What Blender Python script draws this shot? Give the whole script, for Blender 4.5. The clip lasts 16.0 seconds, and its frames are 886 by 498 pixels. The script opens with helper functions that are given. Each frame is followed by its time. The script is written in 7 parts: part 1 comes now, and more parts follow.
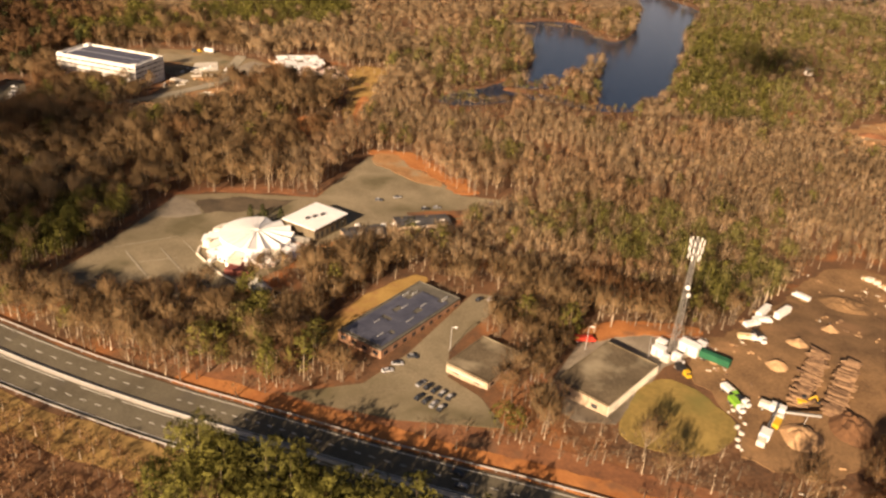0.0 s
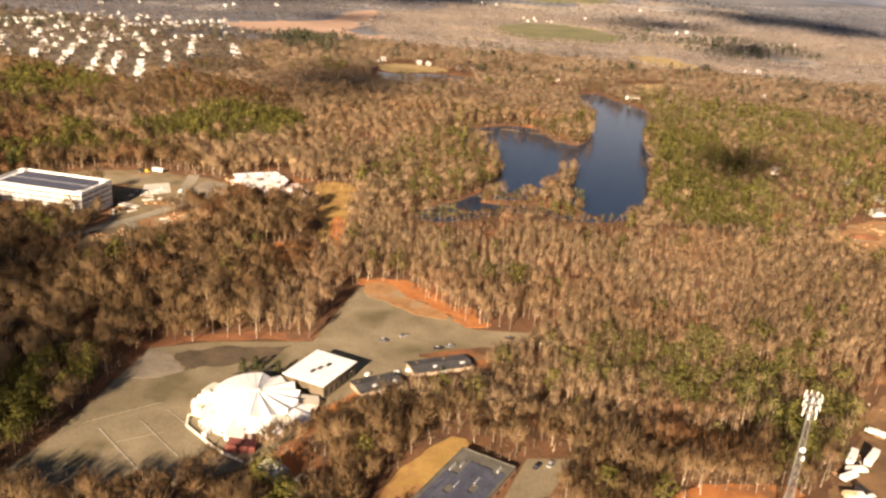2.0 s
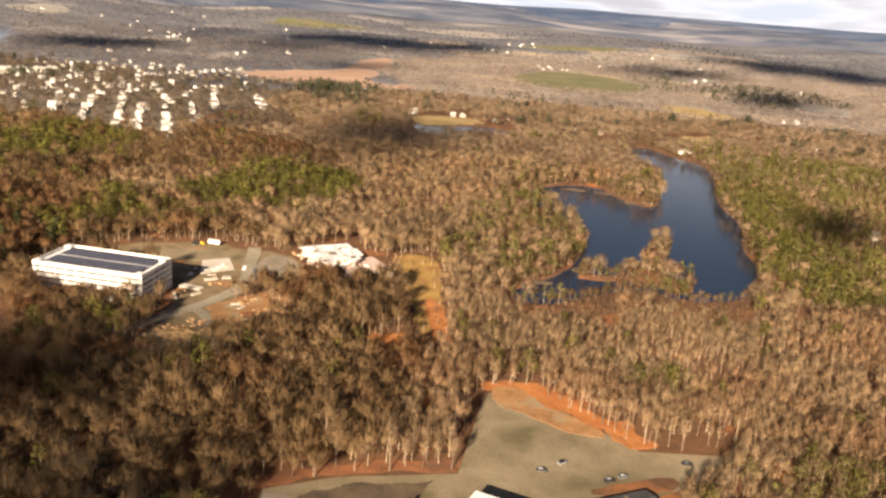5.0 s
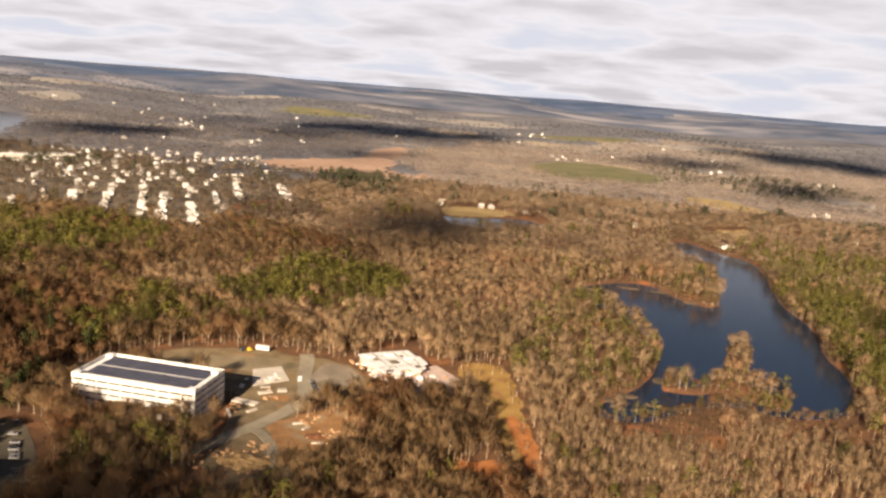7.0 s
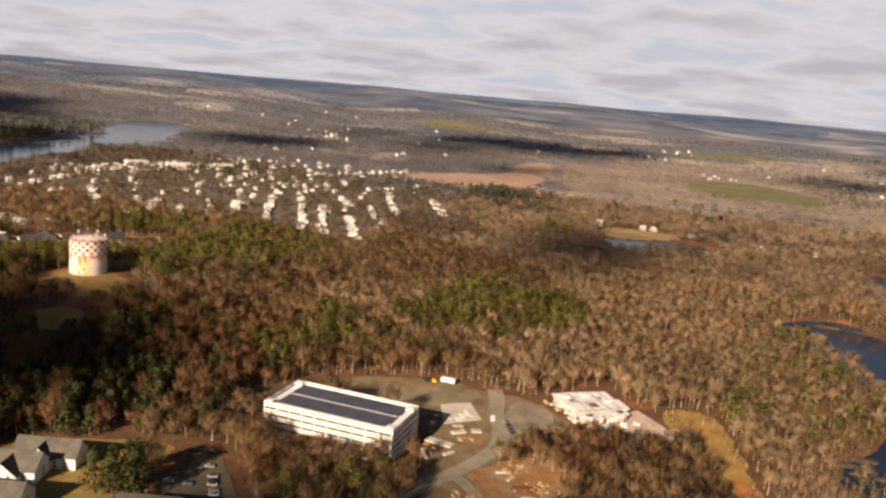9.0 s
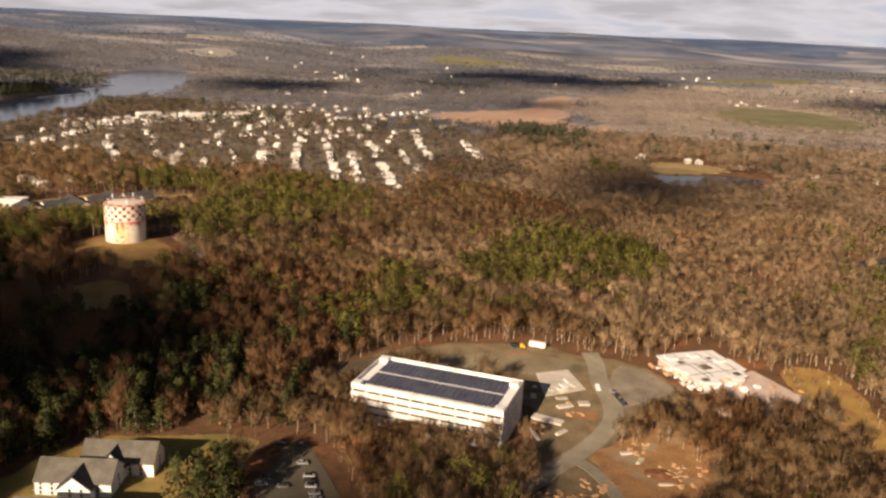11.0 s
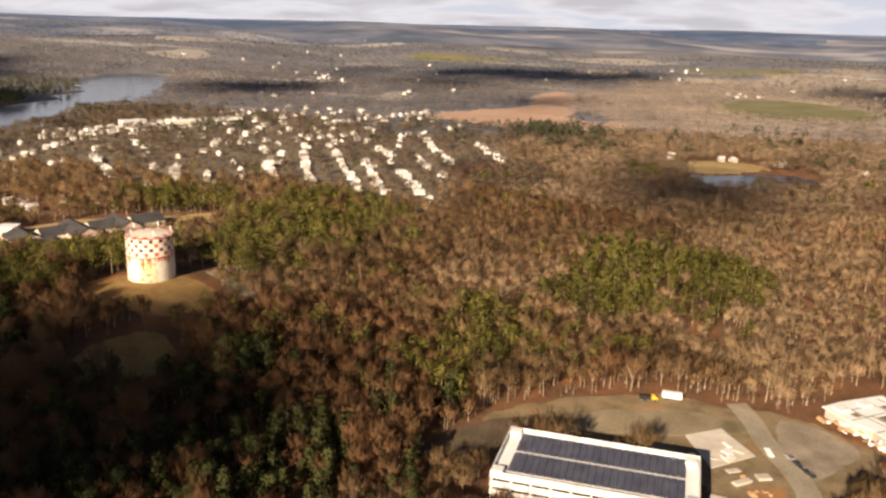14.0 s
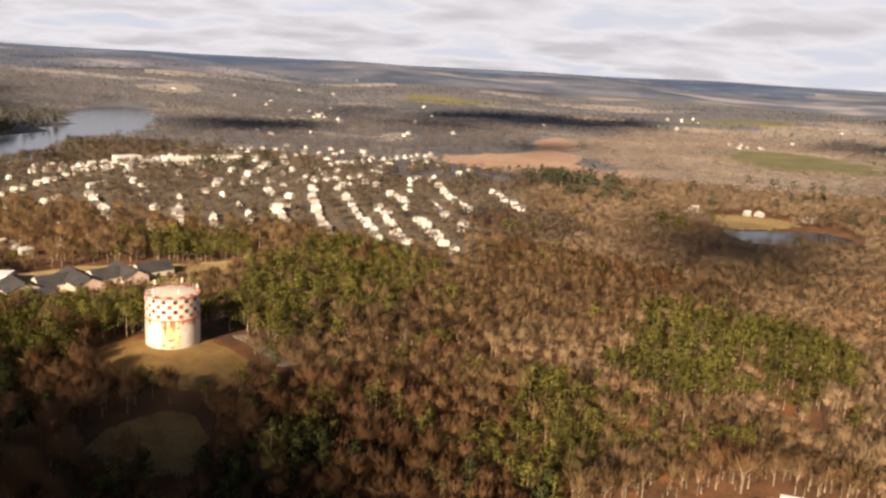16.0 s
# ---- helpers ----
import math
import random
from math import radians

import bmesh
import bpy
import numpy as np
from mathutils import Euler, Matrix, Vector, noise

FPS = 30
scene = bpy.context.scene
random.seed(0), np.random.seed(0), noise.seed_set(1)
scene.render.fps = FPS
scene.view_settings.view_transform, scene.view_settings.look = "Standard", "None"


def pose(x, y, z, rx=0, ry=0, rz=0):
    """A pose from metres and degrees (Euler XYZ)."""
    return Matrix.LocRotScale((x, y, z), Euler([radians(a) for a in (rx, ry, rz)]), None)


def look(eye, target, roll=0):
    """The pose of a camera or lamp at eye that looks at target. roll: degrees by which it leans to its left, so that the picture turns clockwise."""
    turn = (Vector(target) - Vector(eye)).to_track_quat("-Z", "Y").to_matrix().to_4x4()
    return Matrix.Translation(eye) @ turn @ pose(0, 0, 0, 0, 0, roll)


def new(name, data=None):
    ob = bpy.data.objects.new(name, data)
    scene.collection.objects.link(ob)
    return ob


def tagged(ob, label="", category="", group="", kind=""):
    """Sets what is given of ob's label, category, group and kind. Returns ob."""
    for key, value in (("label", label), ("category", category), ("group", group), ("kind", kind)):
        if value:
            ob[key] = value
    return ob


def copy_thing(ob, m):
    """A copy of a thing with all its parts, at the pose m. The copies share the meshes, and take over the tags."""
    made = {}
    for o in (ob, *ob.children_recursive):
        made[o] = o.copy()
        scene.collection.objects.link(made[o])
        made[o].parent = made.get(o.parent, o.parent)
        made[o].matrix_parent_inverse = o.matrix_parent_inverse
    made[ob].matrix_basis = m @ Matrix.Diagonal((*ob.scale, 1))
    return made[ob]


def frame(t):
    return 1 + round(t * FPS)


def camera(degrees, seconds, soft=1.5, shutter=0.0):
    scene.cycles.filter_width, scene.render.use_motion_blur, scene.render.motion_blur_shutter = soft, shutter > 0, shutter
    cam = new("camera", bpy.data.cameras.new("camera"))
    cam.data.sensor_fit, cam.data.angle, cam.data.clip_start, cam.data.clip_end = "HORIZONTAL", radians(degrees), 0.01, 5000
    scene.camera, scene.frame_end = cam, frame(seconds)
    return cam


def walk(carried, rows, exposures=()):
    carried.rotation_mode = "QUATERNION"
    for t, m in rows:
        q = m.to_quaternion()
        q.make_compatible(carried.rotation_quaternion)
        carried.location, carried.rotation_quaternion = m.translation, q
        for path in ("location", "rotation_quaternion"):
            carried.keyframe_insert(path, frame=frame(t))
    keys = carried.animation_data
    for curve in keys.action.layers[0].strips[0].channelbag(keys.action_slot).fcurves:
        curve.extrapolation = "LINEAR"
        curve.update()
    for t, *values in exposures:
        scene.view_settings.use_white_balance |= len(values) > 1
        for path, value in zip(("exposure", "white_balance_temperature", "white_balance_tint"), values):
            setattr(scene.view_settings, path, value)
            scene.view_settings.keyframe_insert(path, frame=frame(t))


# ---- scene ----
cam = camera(55.5, 16.0, soft=2.6)
METRES, EYE, TILT, LEAN, TURN = 536.12, 182.0, 0.0, 0.0, 14.1
ROWS = [
    (0.0, 0.0, 0.0, 0.0, 2.12, -26.85, -4.2),
    (0.5, -0.0222, 0.0265, -0.0025, -0.57, -25.42, -4.22),
    (1.0, -0.0436, 0.0552, -0.0063, -5.06, -22.78, -5.09),
    (1.5, -0.0651, 0.0813, -0.0066, -7.45, -21.41, -5.13),
    (2.0, -0.0853, 0.101, -0.007, -4.03, -20.08, -3.98),
    (2.5, -0.1052, 0.1252, -0.0084, -3.95, -20.11, -4.59),
    (3.0, -0.1271, 0.1537, -0.0097, -5.2, -18.54, -5.84),
    (5.5, -0.2274, 0.2655, -0.0145, -4.28, -16.22, -3.18),
    (6.0, -0.2482, 0.2875, -0.0152, -3.5, -14.11, -2.71),
    (6.5, -0.2685, 0.3136, -0.0177, -4.52, -13.12, -3.42),
    (7.0, -0.2875, 0.339, -0.0201, -5.25, -11.29, -4.58),
    (7.5, -0.3067, 0.3624, -0.0218, -4.84, -11.25, -5.43),
    (8.0, -0.3263, 0.3806, -0.0231, -1.89, -11.14, -5.69),
    (8.5, -0.3468, 0.3922, -0.0227, 2.45, -11.48, -5.18),
    (9.0, -0.3678, 0.4161, -0.025, 3.29, -11.1, -4.95),
    (9.5, -0.3883, 0.439, -0.0278, 3.1, -12.13, -4.46),
    (10.0, -0.409, 0.4609, -0.0299, 3.19, -13.65, -3.66),
    (12.5, -0.5145, 0.578, -0.0407, 1.71, -15.89, -1.29),
    (13.0, -0.5353, 0.6028, -0.0425, 0.79, -16.15, -1.39),
    (13.5, -0.5553, 0.628, -0.0446, 0.23, -15.78, -1.5),
    (14.0, -0.5759, 0.6513, -0.0453, 0.37, -15.39, -1.47),
    (14.5, -0.5955, 0.6762, -0.0471, 0.26, -14.87, -1.75),
    (15.0, -0.6155, 0.7016, -0.0488, -0.47, -14.51, -2.08),
    (15.5, -0.6348, 0.7262, -0.0502, -0.62, -14.04, -2.36),
    (16.0, -0.6541, 0.751, -0.0511, -0.85, -12.61, -3.17),
]
walk(cam, [(t, pose(0, 0, EYE, TILT, LEAN, TURN) @ pose(METRES * x, METRES * y, METRES * z, 90 + pitch, roll, yaw)) for t, x, y, z, yaw, pitch, roll in ROWS],
     [(0, 1.15, 7250, 24), (1.5, 1.45, 6900, 22), (3, 1.5, 6500, 20), (5.5, 1.35, 6500, 19), (7, 1.15, 6600, 20), (9, 0.8, 6600, 21), (10.2, 0.78, 6700, 22), (12.5, 0.98, 6500, 21), (16, 1.08, 6600, 20)])

# ---- light: low winter sun from the south, broken clouds ----
SUN_TO = Vector((-0.16, -0.905, 0.395)).normalized()
sun_data = bpy.data.lights.new("sun", "SUN")
sun_data.energy, sun_data.angle, sun_data.color = 5.0, radians(0.55), (1.0, 0.83, 0.58)
sun = new("sun", sun_data)
sun.matrix_world = look((0, 0, 1500), Vector((0, 0, 1500)) - SUN_TO)

world = bpy.data.worlds.new("sky")
scene.world = world
world.use_nodes = True
wn, wl = world.node_tree.nodes, world.node_tree.links
wn.clear()


def wnode(kind, **sets):
    n = wn.new(kind)
    for k, v in sets.items():
        n.inputs[k].default_value = v
    return n


def wmath(op, a, b=None):
    n = wn.new("ShaderNodeMath")
    n.operation = op
    for i, v in enumerate((a, b)):
        if v is None:
            continue
        if isinstance(v, (int, float)):
            n.inputs[i].default_value = v
        else:
            wl.new(v, n.inputs[i])
    return n.outputs[0]


sky = wn.new("ShaderNodeTexSky")
sky.sky_type, sky.sun_disc = "NISHITA", False
sky.sun_elevation = math.asin(SUN_TO.z)
sky.sun_rotation = math.atan2(SUN_TO.x, SUN_TO.y)
sky.air_density, sky.dust_density = 1.0, 1.5
sky_bg = wnode("ShaderNodeBackground", Strength=0.021)
wl.new(sky.outputs[0], sky_bg.inputs[0])
co = wn.new("ShaderNodeTexCoord")
sep = wn.new("ShaderNodeSeparateXYZ")
wl.new(co.outputs["Generated"], sep.inputs[0])
up = wmath("ADD", wmath("MAXIMUM", sep.outputs[2], -0.05), 0.14)
comb = wn.new("ShaderNodeCombineXYZ")
wl.new(wmath("DIVIDE", sep.outputs[0], up), comb.inputs[0])
wl.new(wmath("DIVIDE", sep.outputs[1], up), comb.inputs[1])
big = wnode("ShaderNodeTexNoise", Scale=0.5, Detail=7.0, Roughness=0.55, Distortion=0.2)
fine = wnode("ShaderNodeTexNoise", Scale=1.1, Detail=6.0, Roughness=0.5)
wl.new(comb.outputs[0], big.inputs["Vector"])
wl.new(comb.outputs[0], fine.inputs["Vector"])
cover = wn.new("ShaderNodeMapRange")
cover.inputs["From Min"].default_value, cover.inputs["From Max"].default_value = 0.17, 0.34
wl.new(big.outputs[0], cover.inputs["Value"])
tone = wn.new("ShaderNodeValToRGB")
tone.color_ramp.elements[0].position, tone.color_ramp.elements[0].color = 0.37, (0.70, 0.765, 0.82, 1)
tone.color_ramp.elements[1].position, tone.color_ramp.elements[1].color = 0.63, (0.625, 0.640, 0.645, 1)
bright = tone.color_ramp.elements.new(0.47)
bright.color = (0.86, 0.885, 0.885, 1)
wl.new(fine.outputs[0], tone.inputs[0])
cloud_bg = wnode("ShaderNodeBackground", Strength=0.44)
wl.new(tone.outputs[0], cloud_bg.inputs[0])
mixed = wn.new("ShaderNodeMixShader")
low_sky = wn.new("ShaderNodeMapRange")
low_sky.inputs["From Min"].default_value, low_sky.inputs["From Max"].default_value = 0.24, 0.13
wl.new(sep.outputs[2], low_sky.inputs["Value"])
wl.new(wmath("MULTIPLY", cover.outputs[0], low_sky.outputs[0]), mixed.inputs[0])
wl.new(sky_bg.outputs[0], mixed.inputs[1])
wl.new(cloud_bg.outputs[0], mixed.inputs[2])
wout = wn.new("ShaderNodeOutputWorld")
wl.new(mixed.outputs[0], wout.inputs[0])


# ---- materials ----
def material(name, dark, light, size=1.0, rough=0.85, metal=0.0, bump=0.0, fine_size=None, island=0.0, spec=0.3, detail=5.0,
             low=0.35, high=0.65, glow_through=0.0, third=None, third_size=1.0, third_at=(0.5, 0.62), per_object=0.0, sheer=0.0, spray=None, stretch=1.0):
    """Two colours mixed by world-scale noise at two scales, a third in patches, with relief."""
    m = bpy.data.materials.new(name)
    m.use_nodes = True
    n, l = m.node_tree.nodes, m.node_tree.links
    b = n["Principled BSDF"]
    b.inputs["Roughness"].default_value, b.inputs["Metallic"].default_value = rough, metal
    b.inputs["Specular IOR Level"].default_value = spec
    geo = n.new("ShaderNodeNewGeometry")
    lay = n.new("ShaderNodeMapping")
    lay.inputs["Scale"].default_value = (1, stretch, 1)
    l.new(geo.outputs["Position"], lay.inputs["Vector"])
    a = n.new("ShaderNodeTexNoise")
    a.inputs["Scale"].default_value, a.inputs["Detail"].default_value = 1.0 / size, detail
    l.new(lay.outputs[0], a.inputs["Vector"])
    f = n.new("ShaderNodeTexNoise")
    f.inputs["Scale"].default_value, f.inputs["Detail"].default_value = 1.0 / (fine_size or size * 0.12), 3.0
    l.new(geo.outputs["Position"], f.inputs["Vector"])
    mean = n.new("ShaderNodeMix")
    mean.data_type = "FLOAT"
    mean.inputs[0].default_value = 0.4
    l.new(a.outputs[0], mean.inputs[2])
    l.new(f.outputs[0], mean.inputs[3])
    value = mean.outputs[0]
    if island:
        add = n.new("ShaderNodeMath")
        add.operation = "MULTIPLY_ADD"
        add.inputs[1].default_value = island
        l.new(geo.outputs["Random Per Island"], add.inputs[0])
        l.new(value, add.inputs[2])
        sub = n.new("ShaderNodeMath")
        sub.operation = "SUBTRACT"
        sub.inputs[1].default_value = island / 2
        l.new(add.outputs[0], sub.inputs[0])
        value = sub.outputs[0]
    if per_object:
        info = n.new("ShaderNodeObjectInfo")
        add = n.new("ShaderNodeMath")
        add.operation = "MULTIPLY_ADD"
        add.inputs[1].default_value = per_object
        l.new(info.outputs["Random"], add.inputs[0])
        l.new(value, add.inputs[2])
        sub = n.new("ShaderNodeMath")
        sub.operation = "SUBTRACT"
        sub.inputs[1].default_value = per_object / 2
        l.new(add.outputs[0], sub.inputs[0])
        value = sub.outputs[0]
    r = n.new("ShaderNodeValToRGB")
    r.color_ramp.elements[0].position, r.color_ramp.elements[0].color = low, (*dark, 1)
    r.color_ramp.elements[1].position, r.color_ramp.elements[1].color = high, (*light, 1)
    l.new(value, r.inputs[0])
    colour = r.outputs[0]
    if third:
        p = n.new("ShaderNodeTexNoise")
        p.inputs["Scale"].default_value, p.inputs["Detail"].default_value = 1.0 / third_size, 4.0
        l.new(lay.outputs[0], p.inputs["Vector"])
        rr = n.new("ShaderNodeMapRange")
        rr.inputs["From Min"].default_value, rr.inputs["From Max"].default_value = third_at
        l.new(p.outputs[0], rr.inputs["Value"])
        mc = n.new("ShaderNodeMix")
        mc.data_type = "RGBA"
        l.new(rr.outputs[0], mc.inputs[0])
        l.new(colour, mc.inputs[6])
        mc.inputs[7].default_value = (*third, 1)
        colour = mc.outputs[2]
    l.new(colour, b.inputs["Base Color"])
    if glow_through:
        thin = n.new("ShaderNodeBsdfTranslucent")
        l.new(colour, thin.inputs[0])
        both = n.new("ShaderNodeMixShader")
        both.inputs[0].default_value = glow_through
        l.new(b.outputs[0], both.inputs[1])
        l.new(thin.outputs[0], both.inputs[2])
        last = both.outputs[0]
        if sheer:
            clear = n.new("ShaderNodeBsdfTransparent")
            gaps = n.new("ShaderNodeMixShader")
            gaps.inputs[0].default_value = sheer
            if spray:  # gaps between fine twigs, drawn out along their length
                mp = n.new("ShaderNodeMapping")
                mp.inputs["Scale"].default_value = (spray[0], spray[0], spray[1])
                l.new(geo.outputs["Position"], mp.inputs["Vector"])
                tw = n.new("ShaderNodeTexNoise")
                tw.inputs["Scale"].default_value, tw.inputs["Detail"].default_value = 1.0, 1.0
                l.new(mp.outputs[0], tw.inputs["Vector"])
                cut = n.new("ShaderNodeMapRange")
                cut.inputs["From Min"].default_value, cut.inputs["From Max"].default_value = sheer - 0.12, sheer + 0.10
                cut.inputs["To Min"].default_value, cut.inputs["To Max"].default_value = 1.0, spray[2]
                l.new(tw.outputs[0], cut.inputs["Value"])
                l.new(cut.outputs[0], gaps.inputs[0])
            l.new(last, gaps.inputs[1])
            l.new(clear.outputs[0], gaps.inputs[2])
            last = gaps.outputs[0]
        l.new(last, n["Material Output"].inputs[0])
    if bump:
        bn = n.new("ShaderNodeBump")
        bn.inputs["Strength"].default_value, bn.inputs["Distance"].default_value = 0.6, bump
        l.new(f.outputs[0], bn.inputs["Height"])
        l.new(bn.outputs[0], b.inputs["Normal"])
    return m


LITTER = material("leaf_litter", (0.072, 0.040, 0.022), (0.185, 0.090, 0.041), 14, 0.95, bump=0.4, fine_size=1.4, third=(0.36, 0.135, 0.042), third_size=34, third_at=(0.58, 0.74))
TWIG = material("bare_twigs", (0.232, 0.150, 0.076), (0.45, 0.308, 0.162), 46, 0.9, fine_size=14, island=0.02, glow_through=0.55, spec=0.02, third=(0.36, 0.195, 0.092), third_size=64, third_at=(0.54, 0.70), low=0.36, high=0.64, sheer=0.47, spray=(1.5, 0.3, 0.62))
PALETWIG = material("pale_bare_twigs", (0.38, 0.266, 0.150), (0.66, 0.480, 0.285), 50, 0.9, fine_size=15, island=0.02, glow_through=0.55, spec=0.02, third=(0.56, 0.345, 0.190), third_size=70, third_at=(0.53, 0.70), low=0.36, high=0.64, sheer=0.47, spray=(1.5, 0.25, 0.60))
BARK = material("pale_bark", (0.13, 0.10, 0.07), (0.42, 0.33, 0.23), 8, 0.9, fine_size=1.0, island=0.3)
NEEDLE = material("pine_needles", (0.068, 0.066, 0.018), (0.225, 0.205, 0.050), 24, 0.8, fine_size=6, island=0.04, glow_through=0.28, spec=0.04, sheer=0.42, spray=(1.1, 0.9, 0.3))
FARNEEDLE = material("distant_evergreens", (0.042, 0.048, 0.032), (0.125, 0.126, 0.072), 120, 0.9, fine_size=30, spec=0.0, glow_through=0.2, sheer=0.35)
OLIVE = material("olive_needles", (0.150, 0.140, 0.044), (0.310, 0.275, 0.092), 28, 0.8, fine_size=6, island=0.03, glow_through=0.38, spec=0.04, sheer=0.46, spray=(1.3, 0.7, 0.45))
REDBRUSH = material("reddish_brush", (0.18, 0.095, 0.046), (0.37, 0.21, 0.105), 20, 0.9, fine_size=4, island=0.05, glow_through=0.35, spec=0.06, sheer=0.4)
BACKTWIG = material("grey_brown_twigs", (0.34, 0.242, 0.147), (0.62, 0.465, 0.302), 70, 0.9, fine_size=20, island=0.02, glow_through=0.5, spec=0.03, third=(0.24, 0.165, 0.107), third_size=130, third_at=(0.56, 0.70), low=0.36, high=0.64, sheer=0.78)
# far twigs and floor: haze greyed into the base colours
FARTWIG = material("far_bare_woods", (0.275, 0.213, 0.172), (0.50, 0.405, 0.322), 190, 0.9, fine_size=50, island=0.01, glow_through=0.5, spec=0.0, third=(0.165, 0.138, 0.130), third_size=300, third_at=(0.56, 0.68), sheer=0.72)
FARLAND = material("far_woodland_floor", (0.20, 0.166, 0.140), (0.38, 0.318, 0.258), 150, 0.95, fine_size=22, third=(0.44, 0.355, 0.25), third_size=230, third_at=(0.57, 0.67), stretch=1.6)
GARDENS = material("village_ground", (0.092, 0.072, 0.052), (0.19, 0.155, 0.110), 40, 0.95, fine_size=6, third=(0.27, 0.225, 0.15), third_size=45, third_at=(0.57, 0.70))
# farther out the haze tint in the colour turns bluer
HAZELAND = material("haze_tinted_land", (0.088, 0.093, 0.108), (0.195, 0.190, 0.200), 300, 0.95, fine_size=50, third=(0.31, 0.29, 0.28), third_size=420, third_at=(0.57, 0.66), stretch=2.5)
HAZETWIG = material("haze_tinted_twigs", (0.115, 0.112, 0.122), (0.235, 0.220, 0.215), 220, 0.9, fine_size=60, glow_through=0.4, spec=0.0, third=(0.075, 0.080, 0.095), third_size=340, third_at=(0.54, 0.66), sheer=0.78)
ASPHALT = material("worn_asphalt", (0.080, 0.068, 0.046), (0.150, 0.130, 0.090), 18, 0.9, bump=0.02, fine_size=0.8, third=(0.09, 0.08, 0.065), third_size=22, third_at=(0.58, 0.7))
OLD_LOT = material("weathered_parking_lot", (0.155, 0.124, 0.074), (0.300, 0.246, 0.158), 17, 0.92, bump=0.03, fine_size=0.9, third=(0.125, 0.103, 0.056), third_size=34, third_at=(0.52, 0.64))
GRAVEL = material("gravel", (0.17, 0.14, 0.105), (0.32, 0.27, 0.20), 12, 0.95, bump=0.05, fine_size=0.7, third=(0.13, 0.105, 0.075), third_size=20, third_at=(0.53, 0.66))
PALE_TRACK = material("worn_grey_gravel_track", (0.205, 0.178, 0.128), (0.335, 0.295, 0.218), 9, 0.94, bump=0.04, fine_size=0.8, third=(0.20, 0.17, 0.115), third_size=15, third_at=(0.55, 0.68))
SAND = material("orange_tan_sand", (0.215, 0.110, 0.046), (0.40, 0.225, 0.098), 8, 0.95, bump=0.12, fine_size=1.0, third=(0.30, 0.235, 0.145), third_size=15, third_at=(0.54, 0.68))
DIRT = material("yard_dirt", (0.128, 0.074, 0.035), (0.295, 0.172, 0.080), 11, 0.95, bump=0.1, fine_size=1.2, third=(0.36, 0.20, 0.095), third_size=26, third_at=(0.58, 0.70))
ORANGE = material("dry_orange_soil", (0.27, 0.095, 0.028), (0.47, 0.195, 0.062), 10, 0.95, bump=0.1, fine_size=1.2, third=(0.20, 0.095, 0.045), third_size=12, third_at=(0.56, 0.70))
LAWN = material("dry_lawn", (0.19, 0.135, 0.038), (0.34, 0.235, 0.070), 16, 0.95, bump=0.06, fine_size=1.5, third=(0.16, 0.14, 0.04), third_size=24, third_at=(0.52, 0.66))
MEADOW = material("green_field", (0.115, 0.118, 0.052), (0.205, 0.192, 0.088), 70, 0.95, fine_size=12, third=(0.24, 0.19, 0.115), third_size=90, third_at=(0.54, 0.66), stretch=1.8)
BOG = material("red_bog", (0.35, 0.225, 0.155), (0.50, 0.335, 0.240), 90, 0.95, fine_size=16, third=(0.24, 0.165, 0.11), third_size=120, third_at=(0.55, 0.66), stretch=1.8)
GOLD = material("golden_dry_grass", (0.27, 0.160, 0.045), (0.40, 0.252, 0.078), 9, 0.95, fine_size=1.5, third=(0.27, 0.135, 0.055), third_size=13, third_at=(0.54, 0.68))
HILLGRASS = material("brown_dry_grass", (0.19, 0.118, 0.040), (0.34, 0.215, 0.075), 10, 0.95, bump=0.06, fine_size=1.5)
MAROON = material("dark_maroon_paint", (0.08, 0.026, 0.024), (0.14, 0.045, 0.04), 3, 0.6, fine_size=0.4)
TAN = material("tan_grass", (0.27, 0.19, 0.08), (0.46, 0.34, 0.15), 30, 0.95, fine_size=5)
PALEFIELD = material("pale_winter_field", (0.24, 0.218, 0.195), (0.36, 0.33, 0.295), 90, 0.95, fine_size=16, stretch=2.0)
DARKSOIL = material("dark_leaf_mould", (0.055, 0.042, 0.028), (0.13, 0.095, 0.058), 9, 0.95, fine_size=1.0)
CONCRETE = material("concrete", (0.42, 0.38, 0.32), (0.62, 0.57, 0.49), 8, 0.85, bump=0.01, fine_size=0.7)
WHITE = material("white_painted_wall", (0.68, 0.66, 0.62), (0.82, 0.80, 0.76), 6, 0.7, fine_size=0.6)
WHITEROOF = material("white_membrane_roof", (0.74, 0.73, 0.71), (0.86, 0.85, 0.83), 9, 0.6, fine_size=0.9)
CREAM = material("cream_precast", (0.55, 0.50, 0.40), (0.72, 0.67, 0.56), 7, 0.8, fine_size=0.7)
PRECAST = material("pale_precast", (0.60, 0.575, 0.52), (0.76, 0.735, 0.68), 7, 0.8, fine_size=0.7, third=(0.46, 0.42, 0.36), third_size=5, third_at=(0.58, 0.72))
PINKISH = material("faded_pink_stucco", (0.46, 0.34, 0.28), (0.62, 0.50, 0.43), 5, 0.85, fine_size=0.6)
BRICK = material("orange_brick", (0.32, 0.17, 0.10), (0.48, 0.28, 0.17), 4, 0.85, fine_size=0.4)
REDWALL = material("red_entrance_wall", (0.17, 0.05, 0.04), (0.30, 0.10, 0.075), 4, 0.8, fine_size=0.4)
BROWNROOF = material("brown_gravel_roof", (0.075, 0.057, 0.034), (0.17, 0.130, 0.080), 9, 0.95, bump=0.02, fine_size=0.8, third=(0.30, 0.25, 0.165), third_size=13, third_at=(0.52, 0.72))
